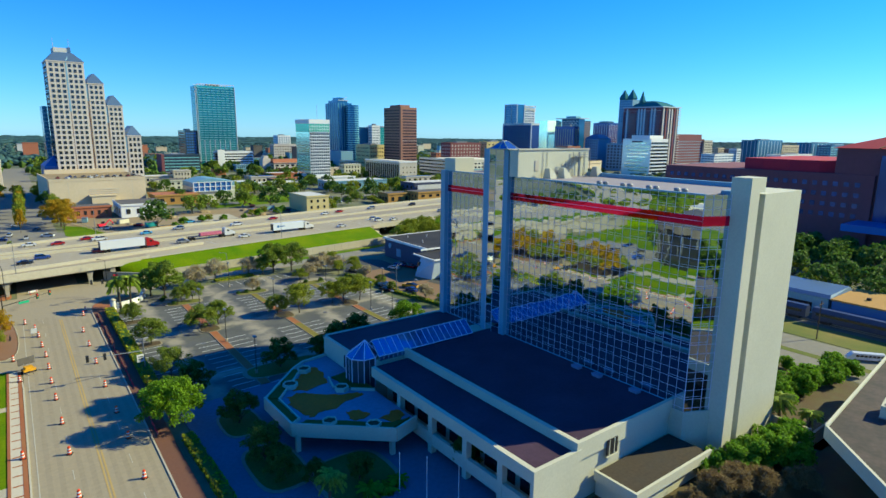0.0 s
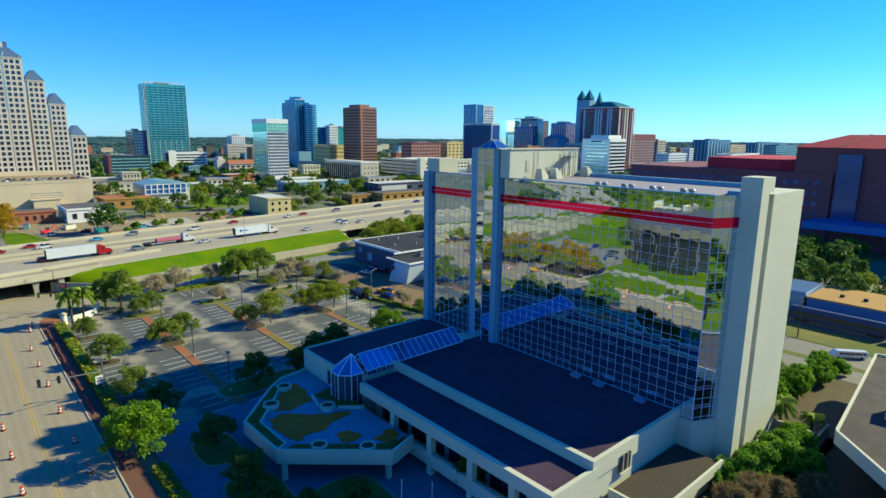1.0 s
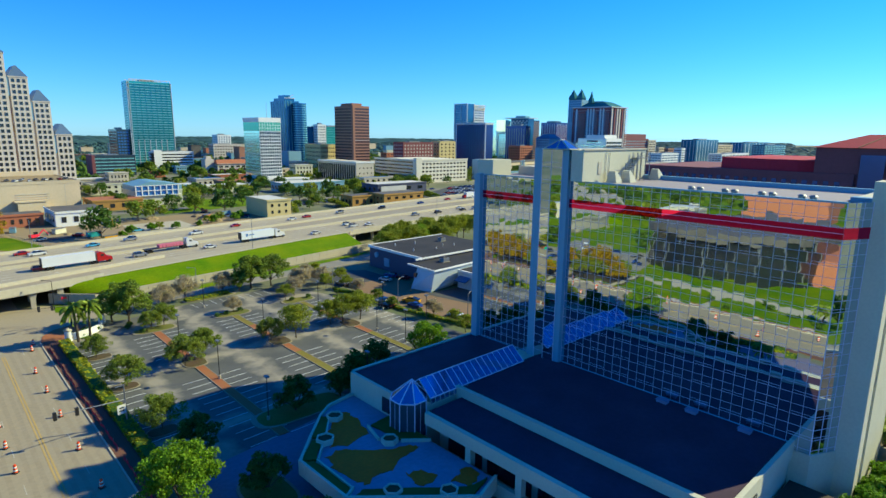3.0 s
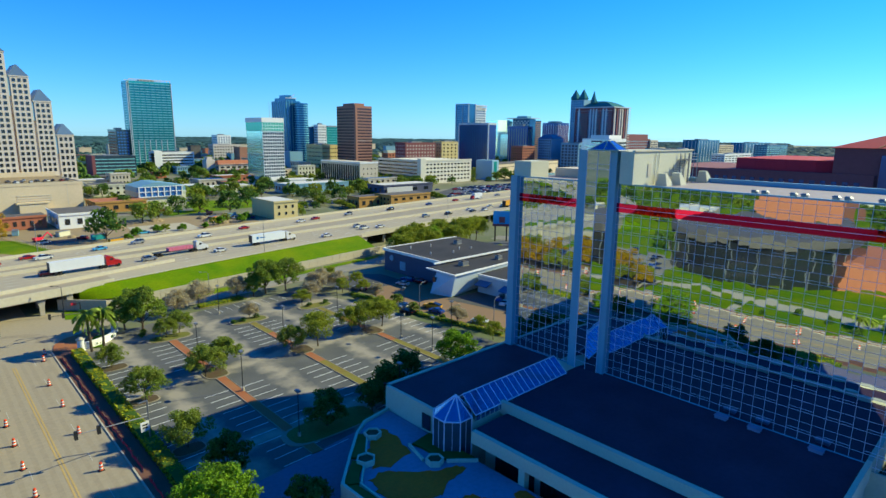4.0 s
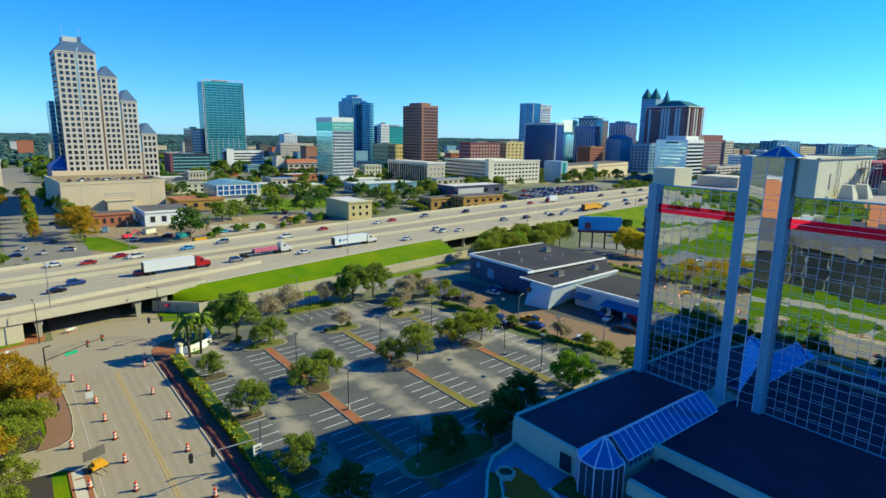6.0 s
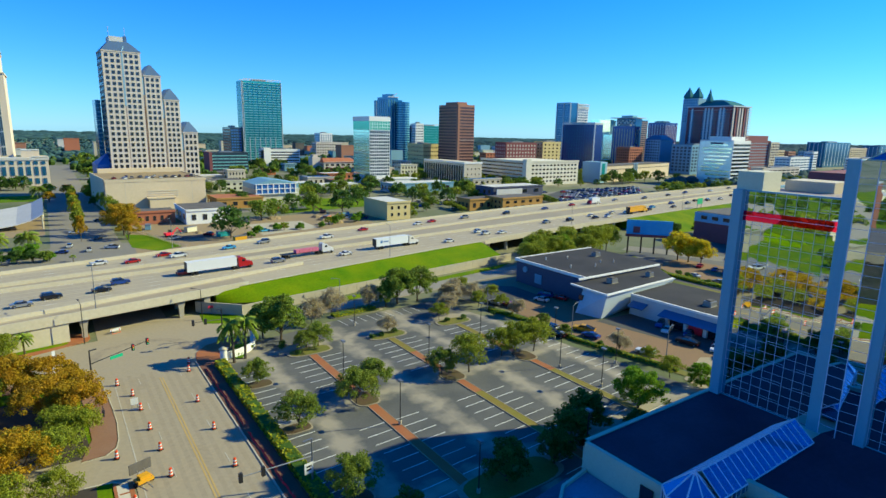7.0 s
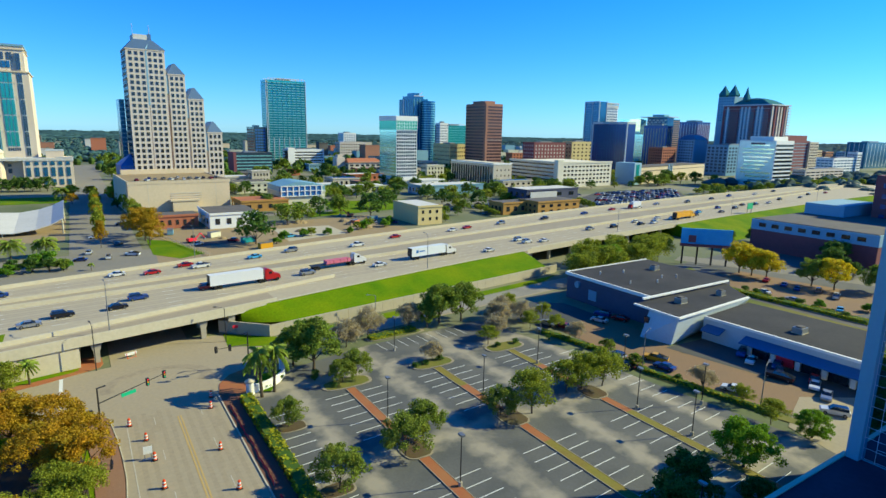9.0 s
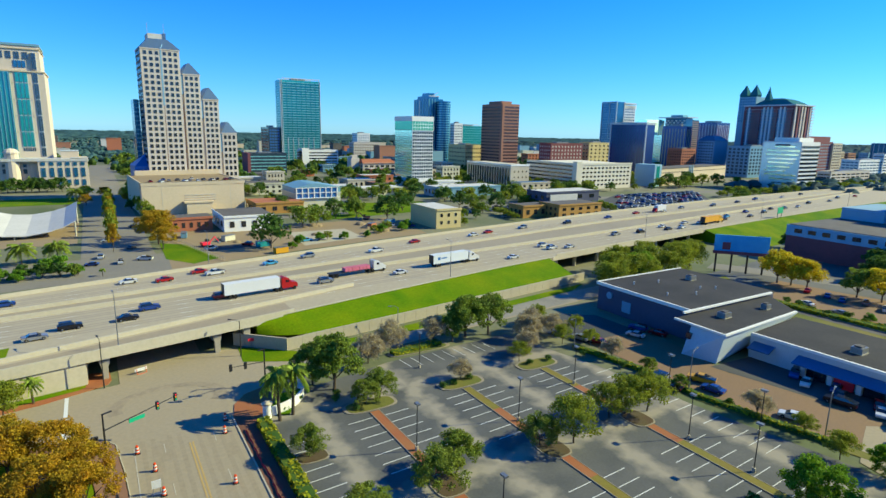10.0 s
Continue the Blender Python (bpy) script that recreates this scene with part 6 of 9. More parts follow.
low("brick_shop", "low red brick shop with pale ground floor", 16.5, 39, 378, 392, 6.0, M_TERRA, M_GREYROOF, 6)
low("white_house", "white flat-roofed house with dark openings", 42.5, 66, 368, 398, 7.0, M_BRIGHT, M_GREYROOF, 4)
bh = low("blue_trimmed_house", "white house with a glazed blue gallery", 97, 127, 434, 462, 9.0, M_WHITE, M_PALEROOF, 5, False)
part("glazed_gallery", Mesh().box(98, 124, 433.4, 434.2, 6.5, 13), M_BLUEPAINT, bh)
part("gallery_gable", Mesh().loft([[(97, 433.0, 13), (126.6, 433.0, 13), (126.6, 460, 13), (97, 460, 13)], [(107, 433.0, 15.6), (112, 433.0, 15.6), (112, 460, 15.6), (107, 460, 15.6)]]), M_FIN, bh)
for i in range(8):
    part("gallery_post", Mesh().box(97.6 + i * 3.8, 98.2 + i * 3.8, 432.9, 433.4, 6.5, 13), M_BRIGHT, bh)
for z in (6.4, 9.6, 12.8):
    part("gallery_rail", Mesh().box(97.4, 126, 432.8, 433.4, z, z + 0.4), M_BRIGHT, bh)
part("gallery_side", Mesh().box(97, 127, 434.2, 461, 9.0, 13), M_FIN, bh)
yh = low("yellow_house", "pale yellow two-storey building", 140, 155, 334, 362, 9.6, M_STRAW, M_PALEROOF, 3, False)
windows(yh, "s", 141, 154, 334, 362, 1.2, 8.8, 3, 2, M_DARKGLASS, 0.3, 0.45)
low("ochre_shop", "ochre shop with arched front", 206, 231, 345, 359, 6.8, M_ORROOF, M_GREYROOF, 4)
low("orange_shop", "orange-yellow shop with flat roof", 224, 259, 334, 352, 7.8, M_ORROOF, M_GREYROOF, 5)
low("grey_workshop", "dark blue workshop with a pale sign", 244, 292, 368, 388, 11, M_NAVYWALL, M_PALEROOF, 4)
low("tan_shed", "tan low building with tiled roof", 70, 98, 420, 445, 6, M_ORROOF, M_TILE, 4)
for x0, x1, y0, y1, h, wm, rm in ((160, 196, 480, 498, 6, M_WHITE, M_PALEROOF), (214, 272, 455, 478, 7, M_FIN, M_PALEROOF), (227, 268, 508, 524, 6.5, M_BRIGHT, M_PALEROOF), (296, 329, 459, 472, 8, M_CREAM, M_BLUEAWN), (175, 200, 540, 560, 7, M_CREAM, M_PALEROOF), (140, 165, 500, 520, 6, M_FIN, M_PALEROOF), (90, 115, 520, 545, 8, M_WHITE, M_GREYROOF), (82, 110, 560, 580, 9, M_CREAM, M_PALEROOF), (262, 300, 395, 415, 7, M_TERRA, M_GREYROOF)):
    low("flat_roofed_building", "low flat-roofed town building", x0, x1, y0, y1, h, wm, rm, 5)
rnd = random.Random(7)
walls = (M_WHITE, M_CREAM, M_TAN, M_FIN, M_BROWN, M_TERRA, M_PALEROOF, M_GREYROOF)
placed = []
tries = 0
while len(placed) < 150 and tries < 4000:
    tries += 1
    y = rnd.uniform(520, 1500)
    x = rnd.uniform(-0.18, 1.15) * y
    if -25 < x < 20 or (x < 0 and y < 640):
        continue
    if any(abs(x - a) < 40 and abs(y - b) < 38 for a, b in placed) or (205 < x < 260 and y < 560) or (300 < x < 720 and y < 700 and rnd.random() < 0.5):
        continue
    placed.append((x, y))
    w, d, h = rnd.uniform(12, 34), rnd.uniform(10, 24), rnd.choice((5, 6, 8, 10, 14, 18)) * (1.0 if y < 900 else 1.4)
    low("town_building", rnd.choice(("pale flat-roofed building among trees", "low town building with a flat roof")), x - w / 2, x + w / 2, y - d / 2, y + d / 2, h, rnd.choice(walls), rnd.choice((M_PALEROOF, M_GREYROOF, M_PALEROOF, M_TILE)), 5, y < 900)
sign = thing("roof_sign", "pale blue board sign on steel legs", "billboard", pose(258, 366.6, 0))
part("board", Mesh().box(-12, 12, -0.4, 0.4, 4.0, 10), M_PALEROOF, sign)
part("leg", Mesh().tube((-5, 0, 0), (-5, 0, 6), 0.4), M_STEEL, sign)
part("leg", Mesh().tube((5, 0, 0), (5, 0, 6), 0.4), M_STEEL, sign)
# ground patches of the town
setting("building_site", flat(((12, 300), (60, 312), (130, 326), (134, 380), (72, 376), (46, 376), (16, 378)), 0.0), M_DIRT, "brown bare earth of a building site", "building site")
setting("site_slab", flat(((66.6, 321), (97.6, 328.6), (98, 354.4), (69.3, 355)), 0.05), M_CONC, "pale concrete slab on the building site", "slab")
setting("town_green", flat(((100, 385), (190, 400), (190, 440), (130, 450), (120, 402), (100, 402)), 0.0), M_GRASS, "sunlit town green", "lawn")
setting("beyond_street", rect(-15.5, 9.5, 288, 900, 0.0), M_TOWNROAD, "grey street running on beyond the motorway", "road")
setting("west_green", flat(((-160, 508), (-17, 508), (-17, 546), (-160, 546)), 0.0), M_GRASS, "strip of green lawn", "lawn")
setting("car_lot", flat(((278, 343), (388, 341), (446, 394), (372, 422), (288, 374)), 0.0), M_DARKASPH, "asphalt lot full of parked cars", "car park")
setting("tent_yard", flat(((-130, 365), (-17, 365), (-17, 440), (-130, 440)), -0.01), M_DIRT, "brown yard round the canopy", "yard")
setting("plaza", flat(((-80, 285), (30, 300), (30, 330), (-80, 330)), -0.01), M_TOWNROAD, "asphalt crossing beyond the motorway", "road")
for y in (400, 470, 560, 680, 820):
    setting("cross_street", rect(10, 900, y, y + 11, -0.02), M_TOWNROAD, "cross street of the town", "road")
for x in (135, 300, 500, 700):
    setting("town_street", rect(x, x + 11, 390, 1200, -0.03), M_TOWNROAD, "street of the town", "road")
setting("site_pit", flat(((28, 326), (46, 328), (48, 337), (30, 336)), 0.02), M_DARKASPH, "dark pit of the building site", "pit")
setting("corner_lawn", flat(((12, 318), (20, 306), (30, 312), (22, 345), (13, 352)), 0.03), M_GRASS, "small green corner lawn", "lawn")


def digger(x, y, col, yaw):
    d = thing("excavator", "compact tracked excavator on the building site", "excavator", pose(x, y, 0.02, 0, 0, yaw), group="machines on the site")
    for s in (-1.1, 1.1):
        part("track", Mesh().loft([[(-1.8, s + o, 0.35), (-1.4, s + o, 0.0), (1.4, s + o, 0.0), (1.8, s + o, 0.35), (1.4, s + o, 0.8), (-1.4, s + o, 0.8)] for o in (-0.3, 0.3)]), M_BLACK, d)
    body = part("body", Mesh().box(-2.2, 1.2, -1.2, 1.2, 0.9, 2.0), col, d)
    part("cab", Mesh().box(0.0, 1.3, 0.1, 1.2, 2.0, 3.1), M_DARKGLASS, body)
    part("boom", Mesh().tube((1.2, -0.3, 1.6), (3.6, -0.3, 3.8), 0.3, 0.25, 6).tube((3.6, -0.3, 3.8), (5.4, -0.3, 1.6), 0.24, 0.18, 6), col, d)
    part("bucket", Mesh().box(5.0, 6.0, -0.8, 0.2, 0.8, 1.6), M_STEEL, d)


digger(29.3, 336.4, M_RED, 20)
digger(119.8, 377.2, M_TERRA, 150)
digger(64, 352, M_YELLOWPAINT, 80)
for x, y, mt, lab, yaw in ((50.3, 327.0, material("teal_paint", (0.03, 0.38, 0.42), var=0.1), "teal steel skip on the site", 8), (53.4, 311.0, M_YELLOWPAINT, "yellow barrier rack beside the motorway", 14), (40, 346, M_WHITE, "white site cabin on blocks", 30), (24, 362, M_FIN, "pale blue site cabin on blocks", 80), (112, 352, M_TERRA, "rust-red steel skip beside the slab", 40), (126, 360, M_FIN, "grey steel container beside the house", 10)):
    c = thing("site_container", lab, "container", pose(x, y, 0.02, 0, 0, yaw), group="containers on the site")
    part("box", Mesh().box(-2.8, 2.8, -1.2, 1.2, 0.15, 2.4), mt, c)
    part("lid", Mesh().box(-2.9, 2.9, -1.3, 1.3, 2.4, 2.5), M_STEEL, c)
    part("skid", Mesh().box(-2.6, 2.6, -1.0, 1.0, 0, 0.16), M_BLACK, c)
fence = thing("site_fence", "low timber fence round the corner lawn", "fence", pose(0, 0, 0))
for i in range(24):
    a = Vector((18.7, 355.2)).lerp(Vector((30.5, 306.0)), i / 23)
    part("fence_post", Mesh().box(a.x - 0.12, a.x + 0.12, a.y - 0.12, a.y + 0.12, 0, 1.5), M_TAN, fence)
for z in (0.6, 1.3):
    part("fence_rail", Mesh().tube((18.7, 355.2, z), (30.5, 306.0, z), 0.09, n=4), M_TAN, fence)
rnd = random.Random(77)
for i in range(14):
    x, y, r = rnd.uniform(36, 128), rnd.uniform(340, 374), rnd.uniform(1.5, 3.5)
    hp = Mesh().loft([[(x + r * k * math.cos(a) * rnd.uniform(0.8, 1.2), y + r * k * math.sin(a) * rnd.uniform(0.8, 1.2), z) for a in [0.7 * j for j in range(9)]] for k, z in ((1.0, 0), (0.75, r * 0.28), (0.25, r * 0.5))])
    whole("earth_mound", hp, M_DIRT, "mound of brown earth on the site", "earth mound", group="mounds of earth")
# white canopy tent
tp = [(-62, 12.0), (-57, 9.4), (-52, 7.5), (-44, 5.2), (-36, 4.8), (-28, 6.0), (-22, 7.8), (-17, 10.5)]
tent = Mesh().loft([[(x, 384, z - 3.5), (x, 428, z), (x, 428, z + 0.3), (x, 384, z - 3.2)] for x, z in tp])
tn = thing("canopy", "white curved fabric canopy on posts", "canopy", pose(0, 0, 0))
part("fabric", tent, M_PALEROOF, tn)
for x, y, h in ((-61, 385, 8), (-61, 427, 11.5), (-17.6, 385, 6.6), (-17.6, 427, 10.0), (-40, 385, 1.6), (-40, 427, 4.8)):
    part("post", Mesh().tube((x, y, 0), (x, y, h), 0.3), M_WHITE, tn)

# ==== workshop east of the lot ====
# White stucco with the blue of its shaded side mixed in.
M_SHOPWALL = material("shade_blue_white_stucco", (0.56, 0.64, 0.68), var=0.1, big=0.15, fine=2.0)
shop = thing("workshop", "long white workshop with black roofs and blue awnings", "workshop", pose(0, 0, 0))
# North hall wall is in shade; the navy colour stands in for it.
part("north_hall", Mesh().box(113.5, 150, 167, 197, 0, 7.6), M_NAVYWALL, shop, "hall with its navy shade put into the wall colour")
part("north_roof", Mesh().box(113.2, 150.3, 166.8, 197.3, 7.6, 7.9), M_SHOPROOF, shop, "black membrane roof")
part("north_coping", Mesh().box(112.9, 113.3, 166.8, 197.4, 7.2, 8.1).box(113, 150.4, 197.0, 197.4, 7.2, 8.1).box(110, 148, 166.2, 166.7, 7.6, 8.1), M_BRIGHT, shop)
part("middle_hall", Mesh().loft([[(106.2, 154.4, 0), (140, 160, 0), (140, 166.5, 0), (104.4, 162.0, 0)], [(106.9, 153.5, 6.8), (140, 155, 6.8), (140, 166.5, 6.8), (107.2, 162.0, 6.8)]]), M_SHOPWALL, shop)
part("porch_wall", Mesh().box(112, 140, 162, 166.6, 0, 7.0), M_NAVYWALL, shop)
part("middle_roof", Mesh().prism(((106.5, 153.2), (139, 155.2), (147, 166.3), (106.8, 166.3)), 6.8, 7.1), M_SHOPROOF, shop, "black membrane roof")
part("middle_coping", Mesh().prism(((106.2, 152.9), (139, 154.9), (139, 155.4), (106.5, 153.4)), 6.75, 7.2).prism(((106.2, 152.9), (106.6, 153.2), (107, 166.4), (106.5, 166.4)), 6.75, 7.2), M_BRIGHT, shop)
part("south_hall", Mesh().prism(((117, 153.5), (138, 154.8), (142, 105), (119, 105)), 0, 5.6), M_SHOPWALL, shop)
part("south_roof", Mesh().prism(((116.6, 153.0), (138.2, 154.6), (142, 104.6), (118.4, 104.6)), 5.6, 5.9), M_SHOPROOF, shop, "black membrane roof")
part("south_coping", Mesh().prism(((116.3, 153.0), (116.8, 153.0), (118.8, 104.6), (118.2, 104.6)), 5.45, 6.05), M_BRIGHT, shop)
part("awning", Mesh().loft([[(114.3, 142.8, 3.0), (115.4, 112, 3.0), (118.4, 112, 4.1), (117.2, 142.8, 4.1)], [(114.3, 142.8, 2.75), (115.4, 112, 2.75), (118.4, 112, 3.9), (117.2, 142.8, 3.9)]]), M_BLUEAWN, shop)
part("awning", Mesh().loft([[(114.4, 152.6, 3.0), (114.6, 147.8, 3.0), (117.2, 147.8, 4.1), (117.0, 152.6, 4.1)], [(114.4, 152.6, 2.75), (114.6, 147.8, 2.75), (117.2, 147.8, 3.9), (117.0, 152.6, 3.9)]]), M_BLUEAWN, shop)
for k in range(6):
    part("bay_door", Mesh().box(116.6 + k * 0.25, 117.2 + k * 0.25, 137 - k * 5.2, 140.6 - k * 5.2, 0, 3.0), M_RED if k == 1 else M_DARKGLASS, shop)
    part("door_post", Mesh().box(116.2 + k * 0.25, 117.2 + k * 0.25, 140.7 - k * 5.2, 141.7 - k * 5.2, 0, 3.4), M_BRIGHT, shop)
part("wall_emblem", Mesh().tube((113.0, 192.5, 5.0), (113.55, 192.5, 5.0), 1.0, n=20), M_FIN, shop)
part("wall_window", Mesh().box(105.6, 106.6, 161, 162.2, 3.6, 5.0), M_DARKGLASS, shop)
part("pale_poster", Mesh().box(113.3, 113.55, 185, 188, 1.5, 4.5), M_FIN, shop)
for x, y, z1, w in ((118, 161, 7.1, 1.3), (134, 160, 7.1, 1.0), (140, 186, 7.9, 1.2), (125, 135, 5.9, 1.4)):
    a = thing("rooftop_unit", "grey rooftop ventilation unit", "roof unit", pose(x, y, z1), group="units on the workshop roof")
    part("casing", Mesh().box(-w, w, -w * 0.8, w * 0.8, 0.1, 1.3), M_STEEL, a)
    part("hood", Mesh().box(-w * 0.6, w * 0.6, -w * 0.5, w * 0.5, 1.3, 1.6), M_GREYROOF, a)
    part("base", Mesh().box(-w * 1.1, w * 1.1, -w * 0.9, w * 0.9, -0.02, 0.12), M_CONC, a)
for x, y in ((120, 190), (128, 188), (133, 178), (127, 175), (137, 176), (119, 178)):
    p = thing("roof_pipe", "pale roof vent pipe", "vent pipe", pose(x, y, 7.9), group="vent pipes on the workshop roof")
    part("pipe", Mesh().tube((0, 0, 0), (0, 0, 0.8), 0.18), M_PALEROOF, p)
    part("cap", Mesh().tube((0, 0, 0.8), (0, 0, 0.95), 0.3, 0.1), M_PALEROOF, p)

# billboard
bb = thing("billboard", "blue billboard on four steel posts", "billboard", pose(0, 0, 0))
part("panel", Mesh().prism(((186.5, 209.5), (198.8, 196), (199.2, 196.4), (186.9, 209.9)), 8.2, 14.2), material("blue_poster", (0.06, 0.36, 0.72), col2=(0.12, 0.50, 0.80), big=0.15, var=0.08), bb)
part("poster_mark", Mesh().prism(((188.2, 207.4), (190.0, 205.4), (190.1, 205.5), (188.3, 207.5)), 8.8, 11.5), M_MAROON, bb)
part("catwalk", Mesh().prism(((185.6, 209.0), (198.2, 195.2), (199.2, 196.4), (186.6, 210)), 7.2, 8.2), M_MAROON, bb)
for k in range(4):
    f = 0.06 + k * 0.29
    part("post", Mesh().tube((186.9 + 12.3 * f, 210 - 13.6 * f, 0), (186.9 + 12.3 * f, 210 - 13.6 * f, 13.8), 0.35), M_BLACK, bb)
# brick office behind the billboard
bo = thing("brick_office", "dark brick office with a pale blue window band", "office building", pose(0, 0, 0))
part("wall", Mesh().box(244, 330, 165, 214, 0, 9), M_MAROON, bo)
part("upper_band", Mesh().box(243.8, 330, 164.8, 214.2, 9, 13.5), M_BLUEBAND, bo)
part("roof", Mesh().box(244.5, 329, 165.5, 213.5, 13.5, 13.8), M_GREYROOF, bo)
part("penthouse", Mesh().box(285, 320, 195, 212, 13.5, 19), M_BLUEBAND, bo)
windows(bo, "w", 243.8, 0, 168, 212, 9.6, 13, 8, 1, M_DARKGLASS, 0.55, 0.5)

# ==== arena and street east of the hotel ====
arena = thing("arena", "large dark red arena with a stepped roof", "arena", pose(0, 0, 0))
part("west_hall", Mesh().box(300, 380, 88, 190, 0, 33.2), M_MAROON, arena)
part("red_band", Mesh().prism(((308, 101.5), (304, 112), (303, 125), (304, 138), (308, 149), (380, 149), (380, 101.5)), 33.0, 38.8), M_REDWALL, arena)
part("main_hall", Mesh().box(301.5, 480, -40, 104.5, 0, 45), M_MAROON, arena)
part("hip_roof", Mesh().loft([[(300, -42, 45), (482, -42, 45), (482, 106, 45), (300, 106, 45)], [(318, -20, 51), (460, -20, 51), (460, 88, 51), (318, 88, 51)]]), M_REDWALL, arena)
part("glass_front", Mesh().box(299.2, 301.6, 77.5, 86.5, 12, 42), M_NAVYGLASS, arena)
part("blue_canopy", Mesh().box(280, 300, 50, 92, 10, 13), M_BLUEPAINT, arena)
windows(arena, "w", 299.9, 0, 92, 188, 12, 31, 22, 4, M_NAVYGLASS, 0.5, 0.45)
for k in range(7):
    part("roof_rib", Mesh().tube((300, -20 + k * 18, 45.2), (318.5, -10 + k * 15, 51.1), 0.35, n=4), M_TERRA, arena)
setting("east_garden", rect(93.2, 127, 32, 104, 0.0), M_GRASS2, "rough planted ground behind the hotel", "garden")
setting("east_street", rect(129, 149, -40, 100, 0.02), M_TOWNROAD, "pale street behind the hotel", "road")
setting("rail_verge", rect(150, 162, -40, 130, 0.03), M_GRASS2, "grass verge beside the railway", "verge")
setting("rail_bed", rect(162, 172, -60, 170, 0.04), M_GREYROOF, "gravel railway bed", "railway")
rl = setting("rails", Mesh().box(165.2, 165.35, -60, 170, 0.04, 0.25).box(166.65, 166.8, -60, 170, 0.04, 0.25), M_STEEL, "steel rails", "railway")


def wagon(y):
    w = thing("rail_car", "dark blue rail car standing on the track", "rail car", pose(166, y, 0), group="train behind the hotel")
    part("body", Mesh().loft([[(-1.4, s * 11, 1.0), (1.4, s * 11, 1.0), (1.5, s * 11, 3.2), (0.8, s * 11, 4.2), (-0.8, s * 11, 4.2), (-1.5, s * 11, 3.2)] for s in (-1, 1)]), material("rail_car_paint", (0.05, 0.065, 0.12), rough=0.4, var=0.1), w)
    part("window_band", Mesh().box(-1.52, -1.42, -10, 10, 2.3, 3.0), M_DARKGLASS, w)
    for k in (-8, 8):
        part("bogie", Mesh().box(-1.0, 1.0, k - 1.5, k + 1.5, 0.2, 1.0), M_BLACK, w)


for y in (24, 47.5, 71):
    wagon(y)
sh = thing("blue_roofed_shop", "shop with a pale blue metal roof", "shop", pose(0, 0, 0))
part("wall", Mesh().box(174, 190, 58, 92, 0, 5.2), M_FIN, sh)
part("roof", Mesh().loft([[(173.5, 57.5, 5.2), (190.5, 57.5, 5.2), (190.5, 92.5, 5.2), (173.5, 92.5, 5.2)], [(175, 58, 6.0), (189, 58, 6.4), (189, 92, 6.4), (175, 92, 6.0)]]), M_SLATE, sh)
part("dark_door", Mesh().box(173.9, 174.1, 62, 88, 0.5, 3.2), M_DARKGLASS, sh)
sh2 = thing("ochre_roofed_shop", "blue-walled shop with an ochre roof", "shop", pose(0, 0, 0))
part("wall", Mesh().box(174, 192, 22, 57.2, 0, 5.0), M_BLUEPAINT, sh2)
part("roof", Mesh().box(173.5, 192.5, 21.5, 57.4, 5.0, 5.4), M_ORROOF, sh2)
for k in range(5):
    part("roof_vent", Mesh().box(180, 180.8, 28 + k * 5.5, 29 + k * 5.5, 5.4, 6.1), M_BLACK, sh2)
setting("street_verge", rect(136.5, 139.0, -40, 100, 0.05), M_GRASS2, "thin grass strip along the back street", "verge")
for y in (28, 52, 78):
    up = thing("utility_pole", "wooden utility pole beside the railway", "utility pole", pose(151, y, 0), group="poles along the railway")
    part("pole", Mesh().tube((0, 0, 0), (0, 0, 10), 0.16, 0.12), M_BARK, up)
    part("crossarm", Mesh().box(-1.2, 1.2, -0.08, 0.08, 9.0, 9.2), M_BARK, up)
    for k in (-1.0, 0.0, 1.0):
        part("insulator", Mesh().tube((k, 0, 9.2), (k, 0, 9.45), 0.06), M_STEEL, up)
setting("rear_garden", flat(((93.6, 30), (128.5, 30), (128.5, 62), (93.6, 62)), 0.02), M_MULCH, "dark planted ground behind the hotel", "garden")
gw = setting("garden_wall", Mesh().box(84, 100, 31.4, 31.8, 0, 2.4).box(93.5, 94.0, 31.8, 40, 0, 3.0), M_CONC, "grey garden wall behind the hotel", "wall")

# ==== what the mirror facade looks out on: the west side of the street ====
setting("west_park", flat(((-30, 60), (-30, 182), (-70, 184), (-110, 192), (-200, 225), (-300, 370), (-520, 420), (-520, -200), (-30, -200)), 0.0), M_GRASS, "park land west of the street", "park")
setting("west_lot", flat(((-30, 126), (-30, 175), (-75, 178), (-70, 130)), 0.04), M_AISLE, "pale car park west of the street", "car park")
setting("west_drive", flat(((-22, 60), (-30, 60), (-34, 110), (-30, 128), (-24, 128), (-28, 108)), 0.06), M_CONC, "curved pale drive", "drive")
setting("west_lawn", flat(((-150, 130), (-130, 180), (-330, 150), (-330, 90), (-180, 90)), 0.05), M_GRASS, "green playing field", "lawn")
setting("west_street", rect(-420, -30, 52, 60, 0.03), M_AISLE, "pale street beyond the park", "road")
hall = thing("concert_hall", "curved glass-fronted concert hall with a grey roof", "concert hall", pose(0, 0, 0))
arc = [(-72 + 26 * math.cos(radians(a)), 106 + 30 * math.sin(radians(a))) for a in range(-80, 81, 16)]
part("glass_front", Mesh().prism(arc + [(-98, 135.6), (-98, 76.4)], 0, 13.5), M_DARKGLASS, hall, "dark curved glass front")
for k, (x, y) in enumerate(arc):
    part("front_mullion", Mesh().box(x - 0.15, x + 0.4, y - 0.15, y + 0.15, 0, 13.5), M_STEEL, hall)
part("roof", Mesh().prism([(x + 1.5, y) for x, y in arc] + [(-98, 137), (-98, 75)], 13.5, 16.4), M_GREYROOF, hall)
part("stage_tower", Mesh().box(-112, -98.1, 84, 128, 0, 16), M_GREYROOF, hall)
